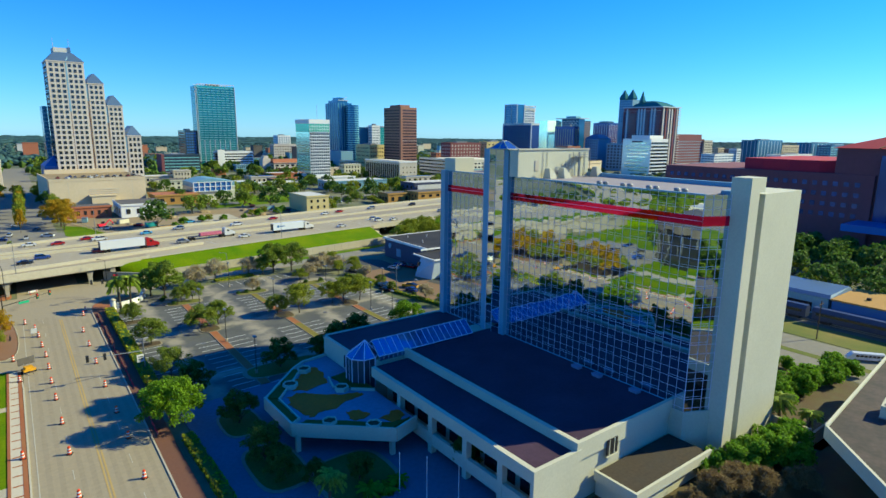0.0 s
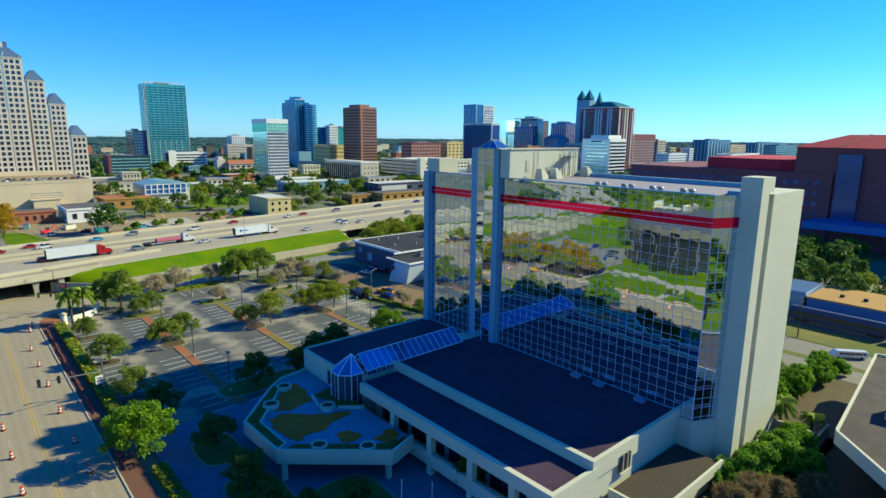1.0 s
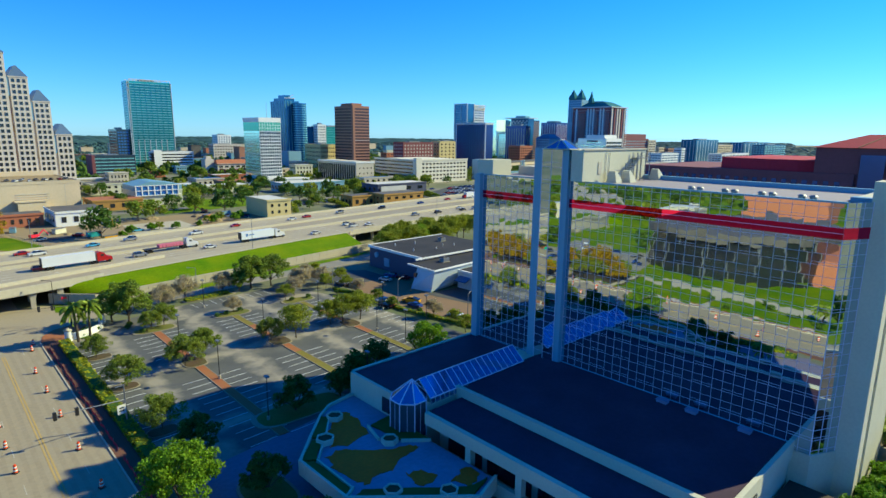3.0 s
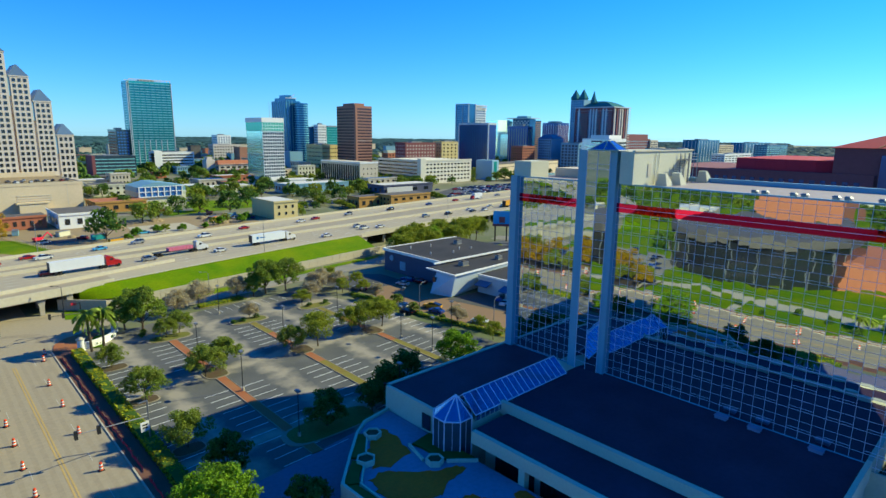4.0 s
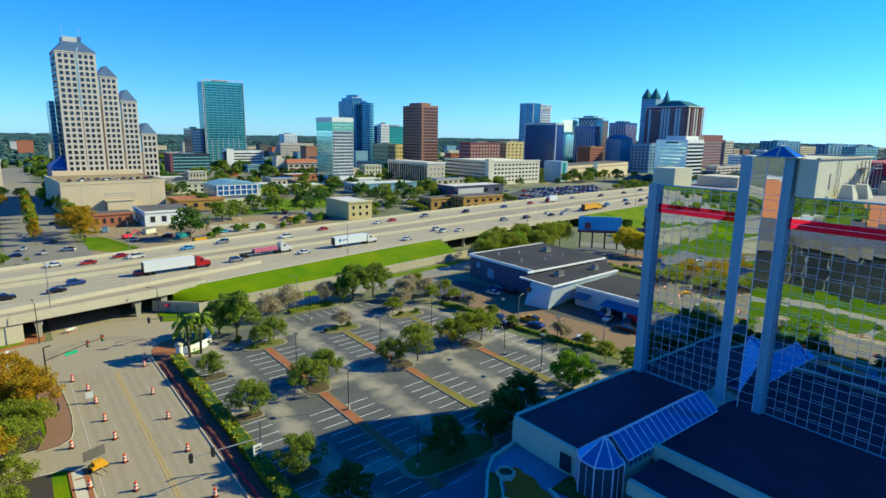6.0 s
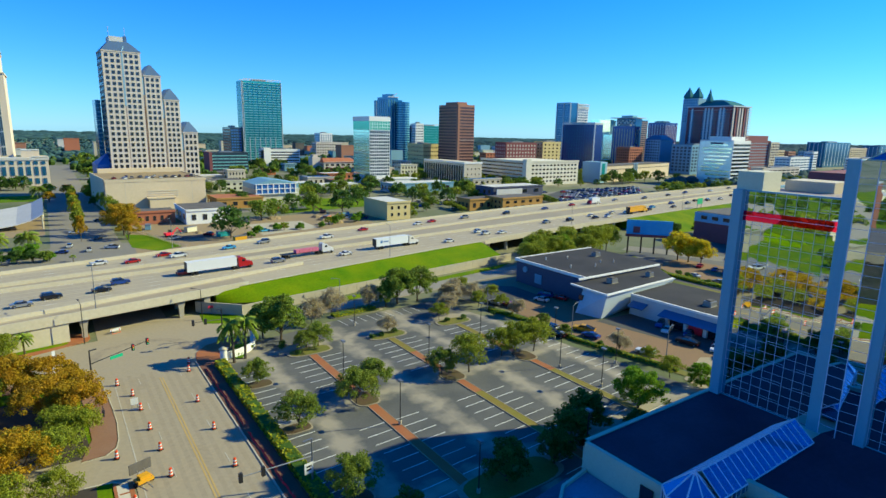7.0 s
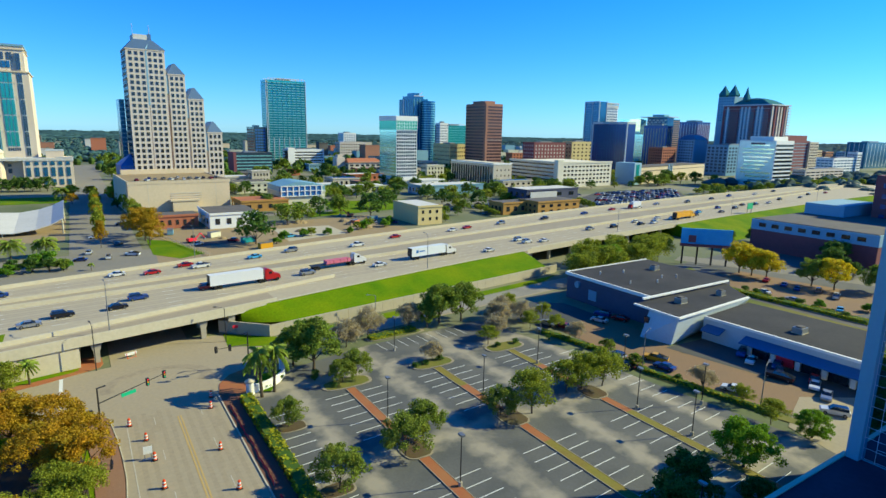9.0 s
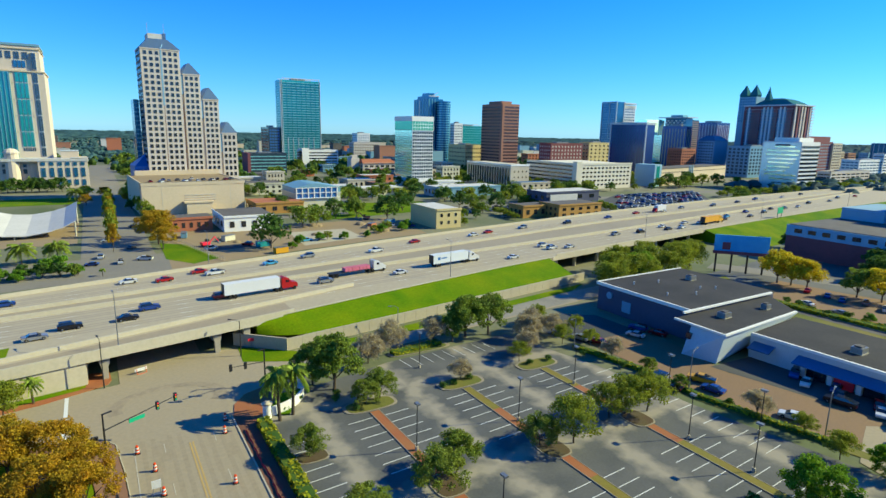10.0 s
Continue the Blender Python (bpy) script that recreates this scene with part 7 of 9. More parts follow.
part("side_wing", Mesh().box(-110, -66, 64, 78, 0, 8.5), M_TERRA, hall)
th = thing("terracotta_block", "tall terracotta block with pale roof", "building", pose(0, 0, 0))
part("wall", Mesh().box(-240, -205, 108, 150, 0, 26), M_TERRA, th)
part("roof", Mesh().box(-240.3, -204.7, 107.7, 150.3, 26, 27), M_PALEROOF, th)
low("west_house", "pale house with dark windows", -175, -160, 160, 178, 9, M_CREAM, M_PALEROOF, 3)
for k in range(9):
    x, y = -300 - 26 * (k % 4), -60 + 26 * k
    low("west_building", "white low building beyond the park", x - 16, x + 16, y - 11, y + 11, 8 + 2 * (k % 3), M_WHITE, M_PALEROOF, 5)

# buildings and planting south of the hotel, seen only in the angled corner glass
sb2 = low("south_office", "brown-grey office block with dark window bands", 44, 84, -112, -78, 15, M_NBROOF, M_GREYROOF, 8)
low("south_shop", "low dark building with a grey roof", 58, 96, -56, -34, 6, M_BROWN, M_GREYROOF, 6)
setting("south_street", rect(-6, 130, -24, -13, 0.03), M_AISLE, "pale side street south of the hotel", "road")
setting("south_lawn", rect(10, 128, -200, -26, 0.0), M_GRASS, "green lawn south of the side street", "lawn")

# ==== trees and plants ====
def leaf_cloud(rnd, blobs, count, size, flat_z=0.75, twigs=False):
    """Small leaf faces spread over the shells of several uneven clumps."""
    m = Mesh()
    weights = [r * r for *_, r in blobs]
    for _ in range(count):
        cx, cy, cz, r = rnd.choices(blobs, weights)[0]
        d = Vector((rnd.gauss(0, 1), rnd.gauss(0, 1), rnd.gauss(0.25, 1))).normalized()
        p = Vector((cx, cy, cz)) + Vector((d.x, d.y, d.z * flat_z)) * r * (0.35 + 0.8 * rnd.random() ** 0.6)
        nrm = (d * 0.7 + Vector((rnd.gauss(0, 0.8), rnd.gauss(0, 0.8), rnd.gauss(0.35, 0.8)))).normalized()
        q = nrm.to_track_quat("Z", "Y")
        s = size * rnd.uniform(0.6, 1.35)
        a = rnd.uniform(0, 6.28)
        pts = []
        for k, (u, v) in enumerate(((-1, -0.022), (1, -0.012), (1, 0.012), (-1, 0.022)) if twigs else ((-1, -0.5), (0.3, -0.8), (1, 0.3), (-0.4, 0.8))):
            c, sn = math.cos(a), math.sin(a)
            pts.append(p + q @ Vector(((u * c - v * sn) * s, (u * sn + v * c) * s, rnd.uniform(-0.15, 0.15) * s)))
        m.face(*pts)
    return m


def crown_blobs(rnd, w, h, z0, n):
    out = []
    for i in range(n):
        a, t = rnd.uniform(0, 6.28), rnd.random()
        rr = w * 0.5 * math.sqrt(rnd.random()) * (1.0 - 0.55 * max(0, t - 0.45) / 0.55)
        out.append((rr * math.cos(a), rr * math.sin(a), z0 + (h - z0) * (0.18 + 0.68 * t), w * rnd.uniform(0.55, 1.0) / n ** 0.5))
    return out


def tree_parts(rnd, h, w, z0, leaf, count, size, n=26, trunk=0.22, sparse=False):
    blobs = crown_blobs(rnd, w, h, z0, n)
    t = Mesh().tube((0, 0, -0.1), (rnd.uniform(-0.2, 0.2), rnd.uniform(-0.2, 0.2), z0 + 0.4), trunk, trunk * 0.7)
    for x, y, z, r in blobs[: (14 if sparse else 8 if count > 700 else 2)]:
        mid = Vector((x * 0.45, y * 0.45, z0 + (z - z0) * 0.45))
        t.tube((0, 0, z0 * 0.85), mid, trunk * 0.5, trunk * 0.3, 5).tube(mid, (x, y, z), trunk * 0.3, trunk * 0.1, 5)
    return t, leaf_cloud(rnd, blobs, count, size, twigs=sparse)


TREES = {}


def tree_kind(key, label, h, w, z0, leaf, count, size, variants=3, n=26, trunk=0.22, sparse=False, category="tree"):
    TREES[key] = (label, category, [])
    for v in range(variants):
        rnd = random.Random(hash_of(key) + v)
        t, c = tree_parts(rnd, h, w, z0, leaf, count, size, n, trunk, sparse)
        TREES[key][2].append((t.data("trunk", M_BARK), c.data("crown", leaf)))


def hash_of(s):
    return sum(ord(c) * (i + 3) for i, c in enumerate(s))


def tree(key, x, y, s=1.0, z=0.0, sz=None, label="", group=""):
    lab, cat, kinds = TREES[key]
    k = (int(abs(x) * 13 + abs(y) * 7)) % len(kinds)
    t = thing(TREE_NAMES.get(key, "tree"), label or lab, cat, group=group)
    t.matrix_basis = pose(x, y, z, 0, 0, (x * 37 + y * 53) % 360) @ Matrix.Diagonal((s, s, sz or s, 1))
    part("trunk", kinds[k][0], None, t)
    part("crown", kinds[k][1], None, t)
    return t


TREE_NAMES = {"bush": "bush", "shrub": "shrub", "hedge": "hedge", "bare": "bare_tree", "thicket": "bare_tree", "palm": "palm_tree", "date": "palm_tree", "agave": "agave"}
tree_kind("oak", "dark green live oak with dense crown", 8.0, 8.0, 1.6, L_GREEN, 9000, 0.135, n=70)
tree_kind("young", "slim young street tree with sage-green leaves", 5.4, 6.0, 1.0, L_SAGE, 8000, 0.092, n=80, trunk=0.1)
tree_kind("bright", "round bright green tree in full leaf", 7.4, 8.5, 0.5, L_BRIGHT, 12000, 0.12, n=90)
tree_kind("olive", "thin olive-green tree in early spring leaf", 6.0, 6.5, 1.8, L_OLIVE, 5600, 0.105, n=60, trunk=0.12)
tree_kind("dark", "dark evergreen tree with dense crown", 7.5, 7.5, 0.6, L_DARK, 5200, 0.17, n=60)
tree_kind("russet", "russet brown autumn tree beside street", 8.0, 8.5, 2.0, L_ORANGE, 9500, 0.115, n=80)
tree_kind("yellow", "yellow autumn tree with loose crown", 9.0, 9.0, 2.0, L_YELLOW, 6500, 0.165, n=60)
tree_kind("bare", "bare grey-brown winter tree with fine twigs", 6.5, 6.5, 1.4, L_TWIG, 2600, 0.62, n=46, sparse=True, trunk=0.13)
tree_kind("thicket", "bare brown thicket of fine twigs", 5.5, 6.5, 0.8, L_THICKET, 3000, 0.6, n=46, sparse=True, trunk=0.12)
tree_kind("bush", "dense glossy green bush beside the wall", 5.0, 6.0, 0.3, L_GLOSSY, 2900, 0.21, n=30, trunk=0.12, category="shrub")
tree_kind("shrub", "low rounded green shrub", 1.8, 2.6, 0.2, L_DARK, 500, 0.2, n=8, trunk=0.05, category="shrub")
tree_kind("far", "green tree far off in the town", 10.0, 12.0, 1.2, L_GREEN, 140, 1.4, variants=3)
tree_kind("far_dark", "dark green tree far off in the town", 10.0, 12.0, 1.2, L_DARK, 140, 1.4, variants=3)
tree_kind("town", "broad green town tree among houses", 9.0, 10.0, 1.6, L_GREEN, 760, 0.46, n=34, variants=4)
tree_kind("town_olive", "olive-green town tree among houses", 8.5, 9.0, 1.6, L_OLIVE, 720, 0.44, n=34, variants=3)
tree_kind("town_dark", "dark green town tree among houses", 9.5, 10.0, 1.4, L_DARK, 760, 0.46, n=34, variants=3)


def palm_mesh(seed, h, fronds, length, leaf=0.18):
    rnd = random.Random(seed)
    trunk = Mesh()
    for i in range(6):
        trunk.tube((0.05 * i, 0, h * i / 6), (0.05 * (i + 1), 0, h * (i + 1) / 6), 0.24 - 0.012 * i, 0.23 - 0.012 * i, 8)
    crown, top = Mesh(), Vector((0.3, 0, h))
    for f in range(fronds):
        az, up = 2.4 * f, rnd.uniform(-0.5, 1.1)
        d = Vector((math.cos(az), math.sin(az), 0))
        prev = top
        for s in range(5):
            t = (s + 1) / 5
            cur = top + d * length * t * math.cos(up * (1 - 0.4 * t)) + Vector((0, 0, length * (math.sin(up) * t - 0.65 * t * t)))
            side = Vector((-d.y, d.x, 0))
            for k in range(4):
                b = prev.lerp(cur, k / 4)
                for sg in (-1, 1):
                    tip = b + side * sg * length * 0.30 * (1 - 0.6 * t) + d * 0.3 + Vector((0, 0, -0.25))
                    crown.face(b - d * leaf * 0.5, b + d * leaf, tip)
            prev = cur
    return trunk, crown


TREES["palm"] = ("fan palm with a round head of fronds", "palm", [(a.data("trunk", M_BARK), b.data("crown", L_PALM)) for a, b in (palm_mesh(s, 4.6, 34, 2.0, 0.3) for s in (1, 2))])
TREES["date"] = ("tall date palm with a wide head of arching fronds", "palm", [(a.data("trunk", M_BARK), b.data("crown", L_PALM)) for a, b in (palm_mesh(s, 6.0, 52, 4.4, 0.6) for s in (7, 8))])
TREES["agave"] = ("spiky pale green yucca clump", "yucca", [(a.data("trunk", M_BARK), b.data("crown", L_BRIGHT)) for a, b in (palm_mesh(s, 0.5, 22, 1.7) for s in (4, 5))])

# car park trees
for x, y, s, k in ((15.7, 162.5, 1.0, "young"), (16.4, 142.2, 1.25, "young"), (16.2, 120.5, 1.2, "young"),
                   (28.4, 145.0, 1.3, "young"), (33.4, 148.0, 1.25, "young"), (49.0, 147.5, 1.1, "young"), (54.5, 145.5, 1.4, "olive"),
                   (69.5, 148.0, 1.3, "olive"), (74.2, 147.0, 1.3, "olive"), (66.0, 148.5, 1.15, "olive"),
                   (27.5, 182.8, 1.45, "oak"), (30.2, 174.0, 0.95, "young"), (33.6, 175.2, 1.1, "young"), (24.6, 187, 1.1, "oak"),
                   (66.0, 195.0, 1.45, "oak"), (72.2, 194.0, 1.35, "oak"), (61.5, 193.8, 0.8, "oak"),
                   (51.6, 175.0, 0.7, "bare"), (46.0, 196.0, 1.1, "bare"), (38.5, 191.5, 1.1, "bare"), (57.0, 195.5, 1.0, "bare"), (72, 178.5, 0.9, "bare"), (68, 176.5, 0.8, "olive"),
                   (78, 186, 1.0, "bare"), (82, 190, 1.0, "bare"), (86, 186, 0.9, "bare"), (84, 180, 0.8, "olive"), (88, 194, 0.9, "olive"), (92, 184, 0.8, "olive"),
                   (71.0, 116.0, 1.08, "bright"), (56.5, 115.5, 1.0, "dark"), (50, 113, 1.0, "dark"), (62, 109, 0.7, "dark"), (88, 121, 0.8, "olive"), (89.5, 115, 0.7, "bright"),
                   (45, 111.5, 0.8, "dark"), (36, 112, 0.9, "dark"),
                   (11.8, 98.6, 1.27, "bright"), (18.2, 110.0, 0.85, "dark"),
                   (21.2, 93, 0.85, "dark"), (20.8, 79.5, 0.85, "dark"), (30.0, 66.5, 0.6, "dark"), (21, 73, 0.65, "dark"), (24.5, 69.5, 0.5, "dark"), (45, 60, 0.7, "dark"),
                   (89.0, 176.0, 0.7, "olive"), (88, 168, 0.75, "bare"), (88.0, 158, 0.7, "young"), (87.5, 150, 0.6, "young"), (90.5, 136, 0.75, "bare"), (91, 128, 0.65, "olive")):
    tree(k, x, y, s, 0.12, group="trees of the car park")
# street trees west, in autumn colours
for x, y, s, k in ((-17.0, 176, 1.1, "russet"), (-13.8, 169.5, 1.0, "russet"), (-13.6, 162.5, 1.05, "russet"), (-13.4, 156.0, 1.0, "olive"), (-18.5, 166, 1.1, "russet"), (-22.8, 177.5, 1.15, "russet"), (-16.4, 158, 1.05, "olive"), (-22, 153, 1.0, "olive"), (-16.5, 149, 1.1, "olive"), (-21, 147, 1.1, "russet"), (-28, 150, 1.2, "olive"), 
                   (-25.5, 198.5, 1.2, "olive"), (-29, 204.5, 1.1, "olive"), (-24, 184, 0.9, "russet"), (-28, 176, 1.5, "olive"), (-26.0, 133, 1.2, "russet"), (-22.5, 139, 1.1, "olive"), (-30, 190, 1.0, "russet"), (-17.0, 140, 0.9, "olive"), (-34, 183, 1.2, "olive"), (-33, 168, 1.1, "russet"), (-30, 141, 1.1, "russet"), (-18.5, 131, 1.0, "olive"), (-16, 122, 0.9, "russet"), (-22, 124, 1.0, "olive")):
    tree(k, x, y, s, group="autumn trees beside the street")
for x, y, s in ((-21.6, 203.2, 0.95), (-9, 300, 0.5), (96, 37.5, 1.25), (24, 64, 1.0), (97.5, 33.5, 0.9)):
    tree("palm", x, y, s, group="palms")
tree("palm", 15.0, 175.9, 1.3, sz=1.9, group="palms")
tree("palm", 17.6, 177.0, 1.25, sz=1.85, group="palms")
for x, y, s in ((-33.2, 330, 1.05), (-22.5, 332.5, 1.0), (-44, 340, 1.0), (-19, 520, 1.2)):
    tree("date", x, y, s, group="palms")
for x, y, s in ((29.5, 62.5, 1.3), (32, 61.5, 1.2), (27, 61.0, 1.0), (34, 63, 1.1), (25, 60, 0.9)):
    tree("agave", x, y, s, group="yuccas of the driveway")
# trees by the hotel's end wall, and the bare tree in front
for x, y, s in ((71.0, 38.3, 0.7), (74.0, 37.2, 0.8), (77.2, 36.0, 0.9), (80.2, 34.4, 0.95), (83.4, 33.0, 1.0), (86.6, 34.6, 0.95), (84.6, 30.2, 0.85), (89.6, 33.2, 0.9), (92.5, 34.0, 0.85), (81.6, 36.4, 0.7)):
    tree("bush", x, y, s, 0, group="planting behind the hotel")
for i in range(13):
    tree("bush", 97 + i * 2.9, 43.5 - i * 0.42 + (i * 7 % 3), 0.72 + 0.1 * (i % 4), 0, group="planting behind the hotel")
for i in range(24):
    tree("bush" if i % 3 else "olive", 98 + (i % 9) * 3.4, 48.5 + (i // 9) * 5.5 + (i * 5 % 4), 0.55 + 0.1 * (i % 4), 0, group="planting behind the hotel")
for x, y, s in ((70.5, 32.6, 0.85), (66.8, 33.4, 0.8), (73.6, 30.4, 0.8), (79.5, 27.2, 0.7), (63.2, 34.4, 0.55)):
    tree("thicket", x, y, s)
for i in range(16):
    tree("town_dark" if i % 3 else "town_olive", 196 + (i % 4) * 9, 38 + (i // 4) * 15 + (i % 2) * 5, 0.9 + 0.1 * (i % 3), group="trees before the arena")
for i in range(10):
    tree("town_dark", 236 + (i % 3) * 9, 66 + (i // 3) * 14, 1.25, group="trees before the arena")
for i in range(6):
    tree("olive", 176 + i * 2.6, 96 + i * 3.5, 0.9)
# trees between workshop, viaduct and billboard
for x, y, s, k in ((128, 205, 1.81, "olive"), (136, 211, 2.06, "olive"), (143, 207, 1.98, "olive"), (150, 213, 1.5, "bright"), (157, 216, 1.98, "olive"), (160, 208, 1.81, "olive"), (168, 212, 2.15, "olive"), (176, 214, 1.98, "olive"), (182, 216, 1.98, "olive"), (152, 224, 1.81, "olive"), (166, 224, 1.81, "olive"),
                   (192.5, 188.4, 1.35, "yellow"), (194.1, 179.3, 1.15, "yellow"), (193, 184, 1.2, "yellow"), (196.8, 165.5, 1.25, "oak"), (198, 159, 1.25, "yellow"), (226, 172, 1.4, "dark"), (207, 150, 1.3, "oak"), (238, 176, 1.5, "dark"), (224, 164, 0.8, "dark"), (172.6, 151.9, 0.5, "bush"), (180.2, 142.1, 0.55, "bush"), (216, 143, 1.2, "olive"), (238, 150, 0.9, "olive"), (246, 225, 0.9, "dark"), (262, 222, 1.0, "dark"), (280, 224, 1.0, "dark"), (300, 226, 0.9, "dark")):
    tree(k, x, y, s, group="trees behind the workshop")
hedge_rows = ((166, 180, 166.6, 160), (166.6, 160, 167.5, 137))
for i in range(9):
    tree("shrub", 167.5 + (i * 7 % 4), 178 - i * 4.4, 0.7 + 0.1 * (i % 3), group="planting behind the workshop")
# big oaks between the shops
for i, (x, y, s) in enumerate(((106, 388, 1.2), (121, 393, 1.0), (155, 401, 1.35), (174, 437, 1.3), (186, 444, 1.2), (132, 452, 1.3), (205, 432, 1.2), (222, 428, 1.3), (243, 436, 1.2), (268, 434, 1.3), (216, 384, 1.2), (240, 386, 1.1), (262, 380, 1.0), (318, 438, 1.3), (338, 442, 1.2), (360, 446, 1.3), (470, 446, 1.5), (486, 440, 1.4), (500, 448, 1.6), (516, 442, 1.5), (532, 436, 1.4), (548, 425, 1.2))):
    tree(("town_dark", "town", "town_dark", "town_olive")[i % 4], x, y, s, group="trees of the town")
# town trees
for x, y, s, k in ((52.4, 322, 1.55, "town_dark"), (80, 366, 1.3, "town"), (90, 372, 1.25, "town"), (132, 375, 1.5, "town_dark"), (122, 398, 1.2, "town"), (12.5, 350, 1.9, "russet"), (11.5, 364, 1.7, "russet"), (13, 338, 1.2, "russet"), (-3, 530, 1.1, "russet"), (-14, 500, 0.9, "russet"), (9, 500, 0.9, "russet"), (9, 530, 0.9, "yellow"), (-14, 540, 1, "yellow"), (9, 470, 0.8, "dark"), (12, 490, 0.9, "dark"), (-26, 306, 0.75, "dark"), (-21, 305, 0.7, "dark"), (-31, 306, 0.7, "dark"), (-38, 302, 0.5, "dark"), (-17, 304, 0.5, "town"), (80, 330, 0.5, "town_olive"), (106, 336, 0.5, "town_olive"), (116, 342, 0.6, "town_olive"), (165, 352, 0.7, "town_olive"), (172, 358, 0.7, "town"), (180, 356, 0.6, "town_dark"), (196, 372, 0.8, "town"), (246, 356, 0.5, "town")):
    tree(k, x, y, s, group="trees of the town")
rnd = random.Random(11)
done = 0
SCATTER = []
while done < 760:
    y = 335 + 765 * rnd.random() ** 1.4
    x = rnd.uniform(-0.2, 1.15) * y
    if -22 < x < 17 or (10 < x < 80 and y < 500) or (285 < x < 470 and y < 430) or (x > 500 and y < 460 and x - 500 > 0 and y < 360):
        continue
    if y < 392 or (100 < x < 195 and y < 452) or (x < 0 and y < 620):
        continue
    SCATTER.append((rnd.choice(("town", "town_dark", "town_olive", "town")) if y < 620 else rnd.choice(("far", "far_dark")), x, y, rnd.uniform(0.6, 1.2)))
    done += 1
rnd = random.Random(19)
for i in range(330):   # woods round the courthouse and up to the far ridge
    y = rnd.uniform(640, 1000)
    x = rnd.uniform(-0.27, 0.14) * y
    if not -24 < x < 18:
        SCATTER.append((("far", "far_dark")[i % 2], x, y, rnd.uniform(0.7, 1.3)))
for i in range(210):   # park trees west of the street
    x, y = -34 - 360 * ((i * 0.618) % 1) ** 1.3, -60 + 370 * ((i * 0.3819 + 0.13 * (i % 7)) % 1)
    clear = (x > -62 and 30 < y < 140) or (-130 < x < -40 and 58 < y < 140) or (-78 < x < -28 and 120 < y < 180) or (-245 < x < -198 and 100 < y < 155) or (x > -130 and y > 175) or (-310 < x < -160 and 95 < y < 150 and i % 4)
    if not clear:
        SCATTER.append((("town", "town_olive", "town_dark")[i % 3], x, y, 0.75 + 0.1 * (i % 5)))
for i in range(9):
    tree("russet" if i % 3 == 0 else "town_olive", -4.5 + 0.25 * i, 341 + i * 17, 0.6, 0, 1.5, group="trees along the far street")
for i in range(8):
    tree("town_olive" if i % 2 else "town", 13.0, 395 + i * 22, 0.7, 0, 1.3, group="trees along the far street")
for x, y, s2 in ((-21, 314, 1.1), (-25, 313, 1.0), (-16, 305, 0.7), (-32, 304, 0.8), (-38, 308, 0.9), (66, 326, 0.8), (76, 330, 0.8), (88, 329, 0.7), (110, 336, 0.9), (122, 338, 0.9), (128, 344, 0.9), (60, 318, 0.6), (100, 330, 0.6)):
    tree("bush", x, y, s2, group="bushes beyond the motorway")
for i in range(26):
    tree(("town", "town_olive", "town_dark")[i % 3], 160 + (i * 43 % 130), 338 + (i * 29 % 46), 0.5 + 0.06 * (i % 4), group="trees between the shops")
# Dark tree row added to stand in for shade along the courthouse base.
for i in range(9):
    tree("town_dark", -66 + i * 4.6, 588 + (i * 7 % 6), 0.95 + 0.1 * (i % 3), group="trees before the courthouse")
for i in range(46):   # strip of trees beyond the car lot
    SCATTER.append((("town", "town_olive", "town_dark")[i % 3], 430 + i * 6.5, 352 + (i * 17 % 31), 0.7 + 0.1 * (i % 4)))
for i in range(70):   # south of the lot, behind the camera's start
    SCATTER.append((("town", "town_olive", "town_dark")[i % 3], -160 + (i * 61 % 200), -190 + (i * 37 % 170), 0.9))
for i in range(40):
    SCATTER.append((("town", "town_dark")[i % 2], 12 + (i * 47 % 110), -75 + (i * 29 % 48) - (60 if i % 3 else 0), 0.85))
for i in range(30):
    SCATTER.append(("town_dark", -250 - (i % 6) * 22, 40 + (i // 6) * 55 + (i % 3) * 9, 1.0))
for i in range(8):
    tree("shrub", -14 - 4 * (i % 3), 40 + i * 7.4, 0.9, group="park shrubs")
tree("palm", -15.5, 56, 1.3, group="palms")
tree("palm", -14.5, 62, 1.2, group="palms")
for i in range(5):
    tree("town", -30 - 3 * (i % 2), 128 + i * 7.0, 0.55, group="park trees")


def scatter(key, name, label):
    """Many trees, too far off to count, joined into one mesh of crowns and one of trunks."""
    kinds = TREES[key][2]
    for which, nm in ((0, "trunk_mass"), (1, name)):
        m = Mesh()
        for k, (kk, x, y, s) in enumerate(q for q in SCATTER if q[0] == key):
            d = kinds[k % len(kinds)][which]
            m.add([v.co for v in d.vertices], [tuple(f.vertices) for f in d.polygons], pose(x, y, 0, 0, 0, (x * 37) % 360) @ Matrix.Scale(s, 4))
        whole(nm, m, kinds[0][which].materials[0], label if which else "brown tree trunks of the town", "trees", kind="stuff")


scatter("far", "far_trees", "green trees spread over the outer town")
scatter("far_dark", "far_trees", "dark green trees spread over the outer town")
scatter("town", "town_trees", "green trees spread through the town")
scatter("town_olive", "town_trees", "olive-green trees spread through the town")
scatter("town_dark", "town_trees", "dark green trees spread through the town")

